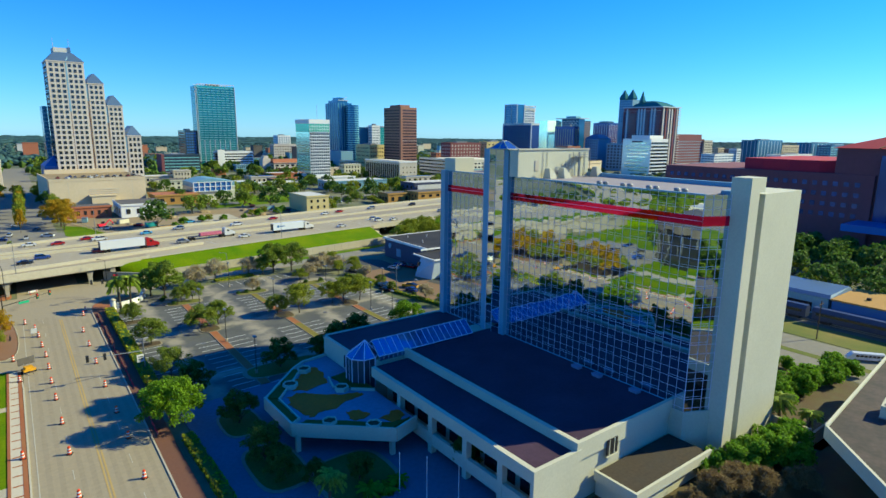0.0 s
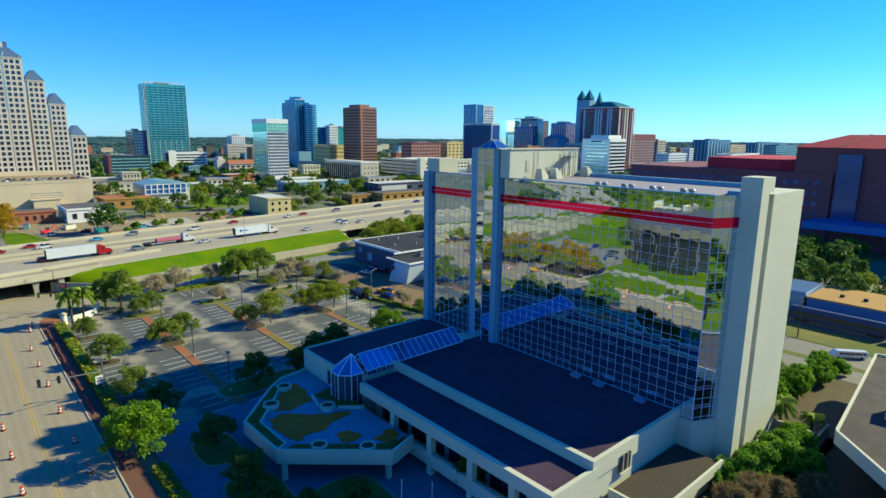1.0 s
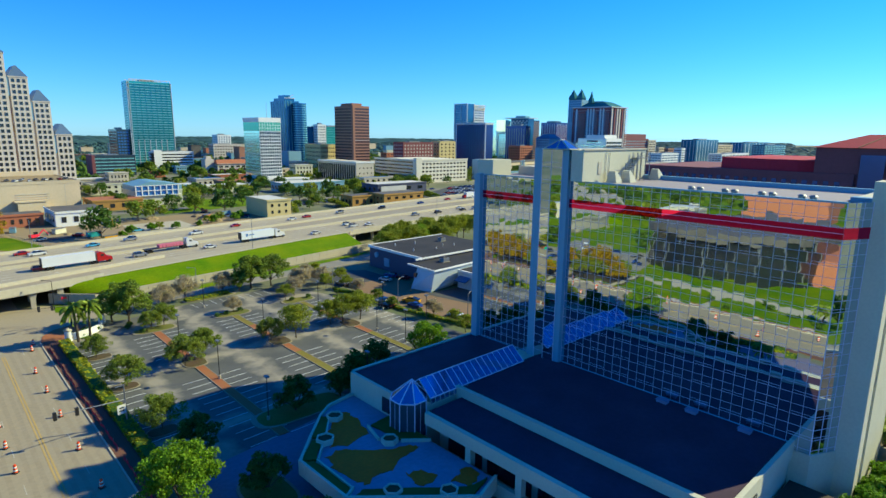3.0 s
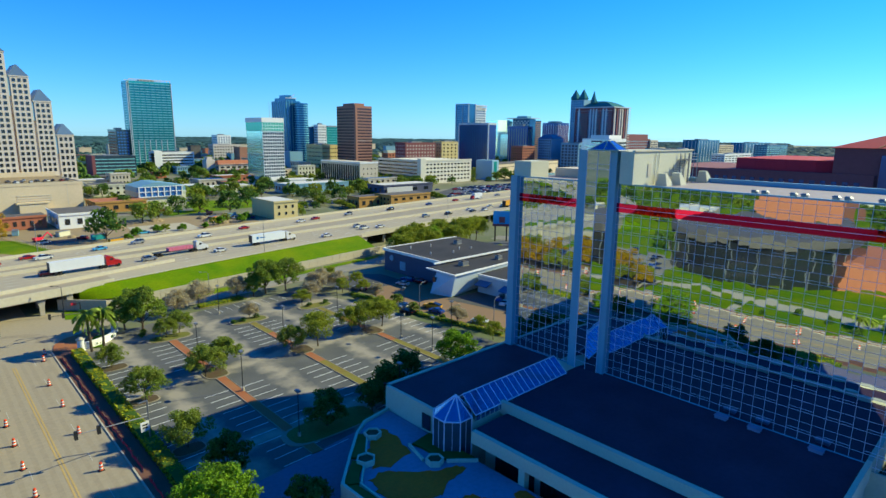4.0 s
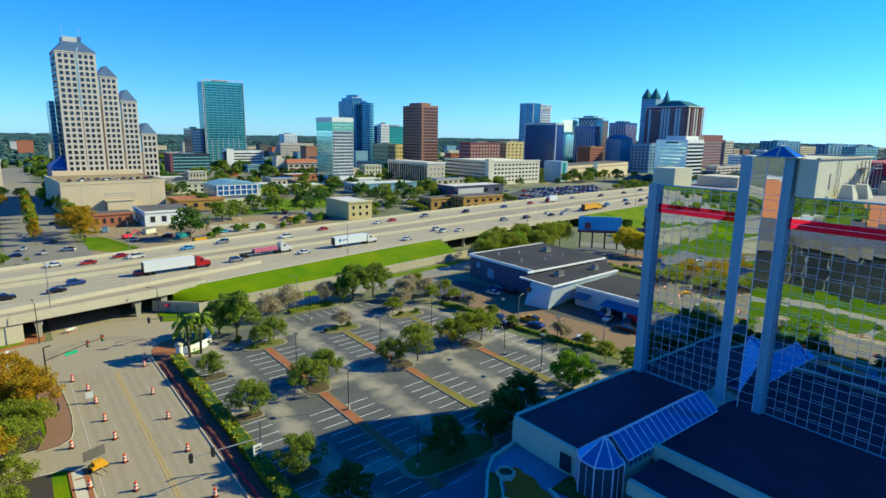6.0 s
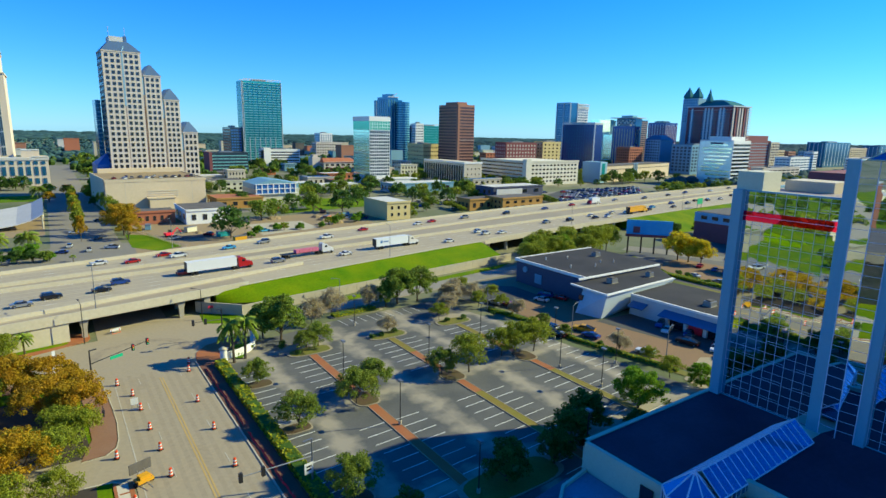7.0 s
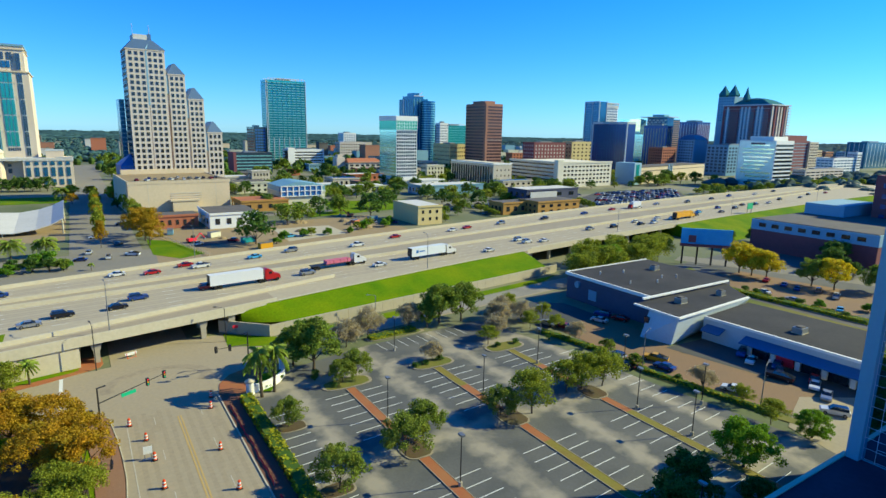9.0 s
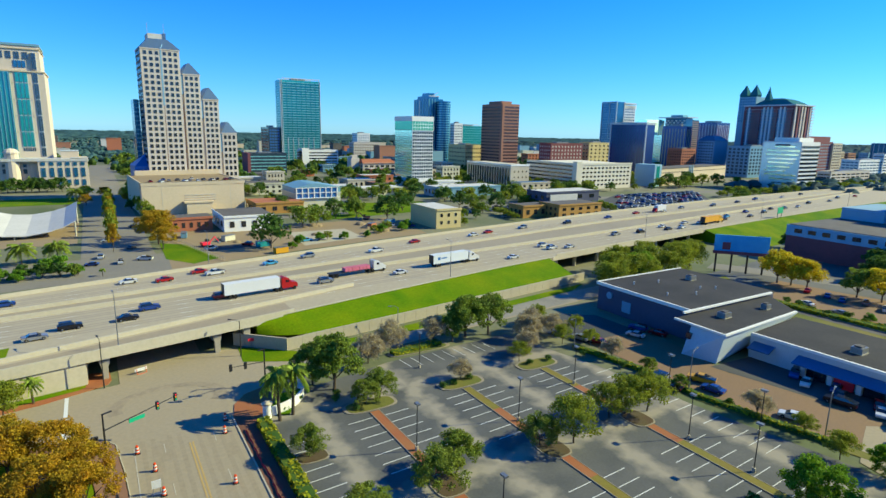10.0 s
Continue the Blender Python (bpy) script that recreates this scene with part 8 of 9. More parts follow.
# hedges
def hedge(x0, y0, x1, y1, w, h, leafm, label, per=26):
    rnd = random.Random(int(x0 * 7 + y0))
    L = math.hypot(x1 - x0, y1 - y0)
    m = Mesh()
    d = Vector((x1 - x0, y1 - y0, 0)).normalized()
    s = Vector((-d.y, d.x, 0))
    for _ in range(int(L * per * (w + 2 * h) / 3)):
        u, v = rnd.uniform(0, L), rnd.uniform(-1, 1)
        hh = h * (0.85 + 0.25 * noise.noise(Vector((u * 0.5 + x0, v, 0))))
        if rnd.random() < 0.5:
            p = Vector((x0, y0, hh * rnd.uniform(0.95, 1.08))) + d * u + s * v * w / 2
            nr = Vector((rnd.gauss(0, 0.5), rnd.gauss(0, 0.5), 1))
        else:
            sg = 1 if v > 0 else -1
            p = Vector((x0, y0, hh * rnd.random())) + d * u + s * sg * (w / 2 + rnd.uniform(-0.1, 0.1))
            nr = s * sg + Vector((rnd.gauss(0, 0.5), rnd.gauss(0, 0.5), rnd.gauss(0.3, 0.4)))
        q = nr.normalized().to_track_quat("Z", "Y")
        z = 0.2 * rnd.uniform(0.6, 1.3)
        m.face(*[p + q @ Vector((a * z, b * z, 0)) for a, b in ((-1, -0.6), (0.4, -0.9), (1, 0.3), (0, 0.9), (-0.9, 0.5))])
    core = Mesh().prism([(x0 + s.x * k, y0 + s.y * k) for k in (w / 2 - 0.15, -w / 2 + 0.15)] + [(x1 + s.x * k, y1 + s.y * k) for k in (-w / 2 + 0.15, w / 2 - 0.15)], 0, h * 0.86)
    t = thing("hedge", label, "hedge", group="hedges")
    part("inner_mass", core, L_DARK, t)
    part("foliage", m, leafm, t, kind="stuff")


for y0, y1 in ((176.5, 160), (160, 143), (143, 126), (126, 109)):
    hedge(12.2, y0, 12.2, y1, 2.2, 1.35, L_HEDGE, "clipped green hedge between pavement and car park")
hedge(12.9, 93, 13.4, 60, 1.8, 1.2, L_HEDGE, "clipped green hedge beside the driveway")
hedge(85, 177, 88.2, 160, 1.6, 0.9, L_HEDGE, "low green hedge beside the car park")
hedge(88.2, 160, 88, 146, 1.4, 0.8, L_HEDGE, "low green hedge beside the car park")
hedge(88, 146, 92.5, 122, 1.4, 0.8, L_HEDGE, "low green hedge beside the car park")
hedge(45, 193, 58, 194.5, 2.4, 0.9, L_HEDGE, "low shrub bed at the car park's edge")
for x, y in ((49, 174), (53, 174.2), (28.5, 173.2), (69, 174), (74, 173.8), (47, 173.5), (26.8, 180), (83, 172), (90, 141), (86, 163), (26, 178), (20, 181.5), (17, 179)):
    tree("shrub", x, y, 0.55, 0.15, group="shrubs of the car park")


for x0, y0, x1, y1 in hedge_rows:
    hedge(x0, y0, x1, y1, 3.0, 1.2, L_HEDGE, 'low green hedge behind the workshop')


# far woods
def woods(name, label, regions, leafm, seed):
    rnd = random.Random(seed)
    m = Mesh()
    for x0, x1, y0, y1, count, r0, r1, zc in regions:
        for _ in range(count):
            u = rnd.random()
            y = y0 + (y1 - y0) * u
            x = rnd.uniform(x0, x1) * y if x1 < 10 else rnd.uniform(x0, x1)
            if -14 < x < 12 and y < 900:
                continue
            r, h = rnd.uniform(r0, r1), rnd.uniform(0.8, 1.15) * zc
            ring = lambda k, z, n=5: [(x + r * k * rnd.uniform(0.8, 1.15) * math.cos(6.283 * i / n + k), y + r * k * rnd.uniform(0.8, 1.15) * math.sin(6.283 * i / n + k), z + rnd.uniform(-0.4, 0.4)) for i in range(n)]
            m.loft([ring(0.8, 0.0), ring(1.0, h * 0.5), ring(0.4, h)])
    return whole(name, m, leafm, label, "woods", kind="stuff")


# Woods towards the horizon, their haze mixed into the leaf colour.
woods("far_woods", "woods reaching to the horizon, haze put into their blue-green", ((-0.45, 1.3, 900, 2200, 6500, 4, 9, 6), (-0.5, 1.6, 2200, 4600, 4500, 20, 45, 10)), L_HAZEBLUE, 3)
woods("town_woods", "tree tops between the town's houses", ((-0.28, 1.15, 760, 1000, 500, 3.0, 5.5, 7.5), (-0.26, -0.045, 900, 1500, 800, 3, 6, 9)), L_DARK, 4)
woods("east_woods", "woods beyond the offices", ((520, 1600, -100, 420, 1300, 6, 12, 8), (1600, 4700, -400, 900, 2200, 14, 30, 10),), L_HAZEBLUE, 5)
woods("east_ridge", "far woods east of the towers", ((1.15, 3.4, 880, 2300, 2400, 13, 27, 11),), L_HAZEBLUE, 6)

# ==== vehicles ====
def car_paint(name, col, metal=0.2):
    return material(name, col, rough=0.3, metal=metal, var=0.04, spec=0.6)


PAINT = {"white": car_paint("white_car_paint", (0.78, 0.78, 0.76)), "silver": car_paint("silver_car_paint", (0.42, 0.43, 0.45), 0.6), "black": car_paint("black_car_paint", (0.012, 0.013, 0.02)),
         "blue": car_paint("blue_car_paint", (0.02, 0.07, 0.30)), "red": car_paint("red_car_paint", (0.50, 0.012, 0.015)), "grey": car_paint("grey_car_paint", (0.12, 0.125, 0.135)), "lightblue": car_paint("light_blue_car_paint", (0.10, 0.45, 0.75)), "maroon": car_paint("maroon_car_paint", (0.22, 0.01, 0.03)), "yellow": car_paint("yellow_car_paint", (0.75, 0.40, 0.02))}
M_LAMPRED = material("tail_lamp", (0.35, 0.01, 0.01), rough=0.3)
M_LAMPW = material("head_lamp", (0.7, 0.7, 0.72), rough=0.2)
SHAPES = {"saloon": ((-2.3, 0.75), (-2.25, 0.95), (-1.5, 1.0), (-0.9, 1.42), (0.45, 1.42), (1.15, 0.98), (2.2, 0.85), (2.3, 0.6)), "suv": ((-2.35, 0.85), (-2.3, 1.1), (-2.05, 1.68), (-1.6, 1.76), (0.3, 1.76), (1.0, 1.15), (2.2, 1.02), (2.35, 0.7)), "pickup": ((-2.8, 0.8), (-2.78, 1.15), (-0.75, 1.15), (-0.55, 1.75), (0.7, 1.75), (1.35, 1.18), (2.65, 1.05), (2.75, 0.7))}
CARS = {}


def car(kind, colour, far=False):
    """A car seen from afar: shaped body with cabin, dark glass, lamps and four wheels. Built once for each kind and colour."""
    if (kind, colour, far) in CARS:
        return CARS[kind, colour, far]
    p = SHAPES[kind]
    words = {"saloon": "saloon car", "suv": "estate car", "pickup": "pickup truck"}[kind]
    t = thing("pickup_truck" if kind == "pickup" else "car", f"{colour.replace('lightblue', 'light blue')} {words} with dark windows", "pickup" if kind == "pickup" else "car", pose(0, -500 - 10 * len(CARS), 0))
    L0, L1 = p[0][0], p[-1][0]
    belt = 1.0 if kind == "saloon" else 1.15
    lower = [(x, min(z, belt)) for x, z in p]
    ring = lambda w, pts: [(x, w, z) for x, z in pts]
    prof = [(L0 + 0.1, 0.3)] + lower + [(L1 - 0.05, 0.3)]
    body = Mesh().loft([ring(-0.78, [(x * 0.98, z) for x, z in prof]), ring(-0.9, prof), ring(0.9, prof), ring(0.78, [(x * 0.98, z) for x, z in prof])])
    cab = [(x, z) for x, z in p if z >= belt - 0.03]
    base = [(cab[0][0], belt), *[c for c in cab if c[1] > belt + 0.1], (cab[-1][0], belt)]
    roof_pts = [c for c in base if c[1] > belt + 0.2]
    a, b = roof_pts[0][0], roof_pts[-1][0]
    zt = roof_pts[0][1]
    body.box(a + 0.02, b - 0.02, -0.66, 0.66, zt - 0.08, zt + 0.02)
    part("body", body, PAINT[colour], t)
    g = Mesh().loft([[(x, -0.82 if z <= belt else -0.64, z) for x, z in base], [(x, 0.82 if z <= belt else 0.64, z) for x, z in base]])
    part("cabin_glass", g, M_CARGLASS, t)
    for s in () if far else (-1, 1):
        part("headlamp", Mesh().box(L1 - 0.12, L1 - 0.02, s * 0.66 - 0.16, s * 0.66 + 0.16, 0.62, 0.78), M_LAMPW, t)
        part("tail_lamp", Mesh().box(L0 - 0.02, L0 + 0.1, s * 0.72 - 0.13, s * 0.72 + 0.13, 0.75, 0.92), M_LAMPRED, t)
    wheel = Mesh().tube((0, -0.11, 0), (0, 0.11, 0), 0.33, n=14).data("wheel", M_TYRE)
    rim = Mesh().tube((0, -0.12, 0), (0, 0.12, 0), 0.19, n=8).data("rim", M_HUB)
    for x in (L0 + 0.85, L1 - 0.85):
        for y in (-0.82, 0.82):
            w = part("wheel", wheel, None, t, m=pose(x, y, 0.33))
            if not far:
                part("rim", rim, None, w)
    CARS[kind, colour, far] = t
    return t


USED = set()


def park(kind, colour, x, y, z, yaw, group):
    far = y > 300
    t = car(kind, colour, far)
    m = pose(x, y, z, 0, 0, yaw)
    if (kind, colour, far) not in USED:
        USED.add((kind, colour, far))
        t.matrix_basis = m
    else:
        t = copy_thing(t, m)
    tagged(t, group=group)


hyaw = lambda x, f: math.degrees(math.atan((f(x + 1) - f(x - 1)) / 2))


def on_highway(kind, colour, x, lane, side):
    f = y_bar_b if side == "s" else y_bar_a
    y = f(x) - 2.9 - 3.7 * lane if side == "s" else f(x) + 2.9 + 3.7 * lane
    park(kind, colour, x, y, HZ + 0.02, hyaw(x, f) + (0 if side == "s" else 180), "cars on the motorway")


for kind, colour, x, lane in (("suv", "black", -16, 3), ("saloon", "silver", -22, 4), ("suv", "blue", 0, 1.6), ("saloon", "black", -5, 3.1), ("suv", "maroon", 17, 1.6), ("suv", "silver", 46, 1.8), ("saloon", "white", 116, 3.6), ("suv", "white", 140, 1.2), ("suv", "white", 140, 2.6), ("saloon", "white", 148, 3.2), ("suv", "silver", 187, 1.2), ("suv", "black", 203, 1.8), ("saloon", "black", 222, 2.6), ("suv", "white", 232, 3.0), ("saloon", "white", 226, 1.0), ("saloon", "white", 247, 1.0), ("saloon", "white", 255, 2.2), ("saloon", "black", 278, 2.6), ("suv", "lightblue", 290, 1.4), ("suv", "grey", 330, 2.4), ("saloon", "black", 350, 1.2), ("suv", "grey", 362, 2.2), ("saloon", "white", 380, 2.6), ("suv", "black", 410, 1.4), ("saloon", "silver", 440, 2.4), ("suv", "grey", 470, 1.2), ("saloon", "red", 500, 2.0), ("suv", "blue", 320, 0.6), ("saloon", "grey", 305, 3.2), ("saloon", "white", 70, 2.7)):
    on_highway(kind, colour, x, lane, "s")
for kind, colour, x, lane in (("saloon", "white", -3, 2.6), ("saloon", "red", 6, 1.6), ("saloon", "red", 16, 2.7), ("pickup", "white", 20, 1.5), ("saloon", "lightblue", 38, 2.2), ("suv", "silver", 52, 2.8), ("pickup", "white", 77, 1.2), ("saloon", "red", 98, 2.7), ("saloon", "white", 128, 2.0), ("saloon", "red", 138, 2.4), ("suv", "silver", 160, 2.2), ("suv", "black", 190, 1.4), ("saloon", "blue", 224, 1.6), ("saloon", "red", 252, 2.2), ("saloon", "white", 275, 1.4), ("saloon", "silver", 300, 2.4), ("suv", "grey", 330, 1.2), ("saloon", "black", 365, 1.6), ("suv", "blue", 395, 2.2), ("saloon", "white", 430, 1.2), ("saloon", "black", 470, 2.0), ("saloon", "blue", -30, 1.0), ("saloon", "white", -44, 2.0)):
    on_highway(kind, colour, x, lane, "n")
park("suv", "blue", 1, y_far(1) + 8, 0.05, 12, "cars behind the motorway")
for kind, colour, x, y, yaw in (("saloon", "white", 112.5, 138.5, 200), ("suv", "blue", 115.0, 142.0, 200), ("saloon", "grey", 112, 132, 200), ("saloon", "blue", 115, 134, 200), ("saloon", "white", 111, 124.5, 200), ("saloon", "red", 114, 126, 200), ("saloon", "silver", 108, 121, 200), ("suv", "white", 102, 117, 120), ("saloon", "blue", 92.5, 146, 100), ("pickup", "black", 109, 130.5, 100), ("saloon", "black", 86, 151, 105), ("suv", "silver", 88.0, 155.5, 100), ("saloon", "maroon", 92, 176, 100), ("saloon", "white", 104.0, 175, 110), ("suv", "blue", 108.5, 178, 110), ("saloon", "red", 110, 173, 110), ("saloon", "silver", 90, 180, 100), ("pickup", "yellow", 94.5, 150, 115), ("saloon", "white", 95, 132, 110)):
    park(kind, colour, x, y, 0.06, yaw, "cars by the workshop")
rnd = random.Random(21)
cols = ("white", "silver", "black", "blue", "red", "grey", "white", "silver")
for i in range(9):
    for j in range(16):
        if rnd.random() < 0.85:
            park(rnd.choice(("saloon", "suv", "saloon")), rnd.choice(cols), 290 + j * 5.9 + i * 9.6, 350 - j * 0.3 + i * 7.6, 0.0, 100, "cars in the far lot")
for x, y, c, yaw, k in ((172.9, 168.8, "white", 80, "saloon"), (171.8, 159.0, "silver", 80, "saloon"), (188.4, 170.1, "blue", 20, "saloon"), (187.0, 165.2, "blue", 20, "saloon"), (188.1, 154.0, "white", 20, "pickup"), (173.5, 146.7, "lightblue", 20, "saloon"), (189, 176.5, "red", 20, "saloon"), (190, 160, "grey", 20, "suv")):
    park(k, c, x, y, 0.02, yaw, "cars behind the workshop")
for x, y, c in ((-38, 144, "red"), (-42, 148, "white"), (-50, 134, "blue"), (-52, 150, "white"), (-56, 150, "silver"), (-60, 140, "grey"), (-47, 160, "black"), (-62, 164, "white"), (-40, 166, "silver"), (-66, 152, "blue"), (-35, 132, "blue")):
    park("saloon", c, x, y, 0.05, 20, "cars west of the street")
for u, v, c in ((6, 9, "maroon"), (11, 6, "white"), (16, 11, "silver"), (21, 14, "grey"), (24, 8, "white"), (27, 10, "silver"), (31, 7, "white"), (35, 12, "grey"), (39, 9, "silver"), (43, 12, "black"), (47, 10, "maroon"), (51, 13, "grey"), (14, 18, "blue"), (30, 20, "white")):
    park("saloon", c, 13 + u * 0.998 - v * 0.052, 437 + u * 0.052 + v * 0.998, 17.85, 75 + u * 3 % 40, "cars on the garage roof")
for x, y, c, k in ((-9, 330, "white", "suv"), (-3, 318, "white", "suv"), (-12, 318, "blue", "saloon"), (5, 320, "white", "pickup"), (2, 345, "grey", "saloon"), (-6, 365, "white", "saloon"), (6, 400, "grey", "saloon"), (45, 332, "red", "suv"), (30, 330, "white", "pickup"), (70, 330, "lightblue", "pickup"), (110, 352, "red", "pickup"), (118, 350, "silver", "suv"), (124, 352, "white", "suv"), (132, 346, "blue", "suv"), (205, 352, "white", "suv"), (212, 348, "blue", "suv"), (198, 352, "silver", "saloon")):
    park(k, c, x, y, 0.03, (x * 31) % 180, "cars beyond the motorway")

rnd = random.Random(29)
for i in range(70):
    if i % 2:
        x, y, yaw = rnd.uniform(20, 430), rnd.choice((400, 470, 560)) + rnd.choice((2.5, 8.0)), rnd.choice((0, 180))
    else:
        x, y, yaw = rnd.uniform(160, 290), rnd.uniform(372, 398), rnd.choice((80, 100))
    park(rnd.choice(("saloon", "suv", "pickup")), rnd.choice(cols), x, y, 0.0, yaw, "cars in the town")


def truck(x, lane, trailer_col, cab_col, label, load=False):
    f = y_bar_b
    t = thing("semi_truck", label, "truck", pose(x, f(x) - 2.9 - 3.7 * lane, HZ + 0.02, 0, 0, hyaw(x, f)), group="trucks on the motorway")
    if load:
        tr = part("flatbed", Mesh().box(-15.5, -1.0, -1.25, 1.25, 1.15, 1.4), M_BLACK, t)
        for k in range(7):
            part("load_bale", Mesh().box(-10.5 + k * 1.25, -9.4 + k * 1.25, -1.1, 1.1, 1.4, 2.5), material("pink_load", (0.62, 0.16, 0.25), var=0.2), tr)
    else:
        tr = part("trailer", Mesh().box(-16.0, -1.2, -1.28, 1.28, 1.15, 4.05), trailer_col, t)
        part("trailer_frame", Mesh().box(-15.8, -1.4, -0.5, 0.5, 0.85, 1.15).box(-16.05, -15.95, -1.2, 1.2, 1.2, 4.0), M_BLACK, tr)
        if trailer_col is M_PALEBOX:
            part("trailer_mark", Mesh().box(-14.2, -13.2, -1.31, -1.27, 2.3, 3.3).box(-12.8, -10.5, -1.31, -1.27, 2.6, 3.0), M_BLUEPAINT, tr)
    prof = [(-0.6, 0.7), (-0.6, 3.6), (0.2, 3.85), (1.5, 3.3), (2.1, 2.3), (3.6, 2.0), (3.9, 1.6), (3.95, 0.7)]
    cab = part("cab", Mesh().loft([[(a, s, b) for a, b in prof] for s in (-1.15, 1.15)]), cab_col, t)
    part("windscreen", Mesh().box(0.5, 1.4, -1.17, 1.17, 2.3, 2.95).add([(1.55, -1.0, 3.22), (1.55, 1.0, 3.22), (2.12, 1.0, 2.36), (2.12, -1.0, 2.36)], [(0, 1, 2, 3)]), M_CARGLASS, cab)
    part("exhaust", Mesh().tube((-0.8, -0.9, 1.0), (-0.8, -0.9, 3.9), 0.09, n=6).tube((-0.8, 0.9, 1.0), (-0.8, 0.9, 3.9), 0.09, n=6), M_STEEL, cab)
    part("bumper", Mesh().box(3.8, 4.05, -1.15, 1.15, 0.45, 0.85), M_STEEL, cab)
    part("chassis", Mesh().box(-2.6, 3.4, -0.45, 0.45, 0.6, 0.9), M_BLACK, t)
    for wx in (-14.5, -13.2, -2.0, -0.8, 3.0):
        for s in (-1, 1):
            part("wheel", Mesh().tube((wx, s * 0.75, 0.5), (wx, s * 1.2, 0.5), 0.5, n=14), M_TYRE, t)


M_PALEBOX = material("pale_blue_trailer", (0.72, 0.76, 0.78), var=0.05, rough=0.45)
M_WHITEBOX = material("white_trailer", (0.75, 0.76, 0.77), var=0.05, rough=0.45)
truck(99, 2.2, M_PALEBOX, PAINT["white"], "white articulated lorry with a pale box trailer")
truck(33, 1.9, M_WHITEBOX, PAINT["red"], "red lorry with a white box trailer")
truck(64, 0.7, M_WHITEBOX, PAINT["white"], "white lorry with a flat trailer of pink bales", True)
truck(268, 3.0, M_YELLOWPAINT, PAINT["yellow"], "yellow box lorry with a yellow cab")
bt = thing("box_truck", "white box lorry with red cab", "truck", pose(270, y_bar_a(270) + 9, HZ + 0.02, 0, 0, 186), group="trucks on the motorway")
part("box", Mesh().box(-7, 1.5, -1.3, 1.3, 1.0, 4.0), M_WHITEBOX, bt)
part("cab", Mesh().loft([[(1.6, s, 0.6), (1.6, s, 2.6), (2.6, s, 2.5), (3.3, s, 1.5), (3.6, s, 0.6)] for s in (-1.1, 1.1)]), PAINT["red"], bt)
for wx in (-5.5, 2.4):
    for s in (-1, 1):
        part("wheel", Mesh().tube((wx, s * 0.75, 0.45), (wx, s * 1.15, 0.45), 0.45, n=12), M_TYRE, bt)
bus = thing("shuttle_bus", "white shuttle bus with dark windows on the back street", "bus", pose(144.5, 39.6, 0.02, 0, 0, 132) @ Matrix.Scale(0.62, 4))
part("body", Mesh().loft([[(-6, s, 0.5), (-6, s, 2.9), (4.6, s, 3.0), (5.6, s, 2.0), (6.3, s, 1.5), (6.4, s, 0.5)] for s in (-1.2, 1.2)]), PAINT["white"], bus)
for k in range(7):
    part("window", Mesh().box(-5.4 + k * 1.35, -4.3 + k * 1.35, -1.24, 1.24, 1.6, 2.4), M_CARGLASS, bus)
for wx in (-4, 4):
    for s in (-1, 1):
        part("wheel", Mesh().tube((wx, s * 0.8, 0.45), (wx, s * 1.22, 0.45), 0.45, n=12), M_TYRE, bus)


# ==== street furniture ====
def drum():
    d = thing("traffic_drum", "orange and white traffic drum on a black base", "traffic drum", pose(0, -400, 0), group="drums closing the lane")
    z = 0.12
    for k in range(5):
        r0, r1 = 0.33 - 0.022 * k, 0.33 - 0.022 * (k + 1)
        part("band", Mesh().tube((0, 0, z), (0, 0, z + 0.26), r0, r1, 12), M_ORANGE if k % 2 == 0 else M_PAINT, d)
        z += 0.26
    part("handle", Mesh().tube((0, 0, z), (0, 0, z + 0.12), 0.1, 0.08, 8), M_ORANGE, d)
    part("rubber_base", Mesh().box(-0.42, 0.42, -0.42, 0.42, 0.01, 0.13), M_BLACK, d)
    return d


first = drum()
spots = [(-6.8, 176.3), (-4.9, 170), (-4.4, 163.2), (-4.1, 155.0), (-3.7, 147.4), (-3.6, 139.2), (-3.6, 130.6), (-3.4, 121.7), (-3.2, 110.4), (-3.0, 98.7), (-2.9, 85.2), (-2.8, 72), (-2.8, 60),
         (6.9, 180.6), (6.0, 176.2), (4.6, 161.3), (4.7, 149.6), (4.7, 136.9), (4.7, 122.8), (4.9, 109.6), (5.1, 98.7), (5.1, 85.1), (5.1, 71), (-8.6, 134.7), (-9.5, 148), (-8.8, 101)]
SMALL = Matrix.Scale(0.95, 4)
first.matrix_basis = pose(*spots[0], 0) @ SMALL
for x, y in spots[1:]:
    copy_thing(first, pose(x, y, 0.0 if x > -8 else 0.14, 0, 0, x * 40) @ SMALL)
sb = thing("work_sign", "white road-work sign on a stand", "road sign", pose(-5.2, 164.0, 0))
part("sign_panel", Mesh().box(-0.6, 0.6, -0.04, 0.04, 0.9, 2.1), M_PAINT, sb)
part("stand", Mesh().tube((-0.5, 0, 0), (-0.4, 0, 0.95), 0.05).tube((0.5, 0, 0), (0.4, 0, 0.95), 0.05).box(-0.7, 0.7, -0.35, 0.35, 0, 0.06), M_STEEL, sb)
ab = thing("arrow_board_trailer", "orange trailer carrying a folded arrow board", "arrow board", pose(-7.0, 139.2, 0, 0, 0, 20))
part("chassis", Mesh().box(-1.1, 1.1, -0.7, 0.7, 0.55, 1.0), M_YELLOWPAINT, ab)
part("battery_box", Mesh().box(-0.7, 0.7, -0.5, 0.5, 1.0, 1.5), M_YELLOWPAINT, ab)
part("board", Mesh().box(-1.5, 1.5, 0.7, 0.85, 1.7, 3.2), M_GREYROOF, ab)
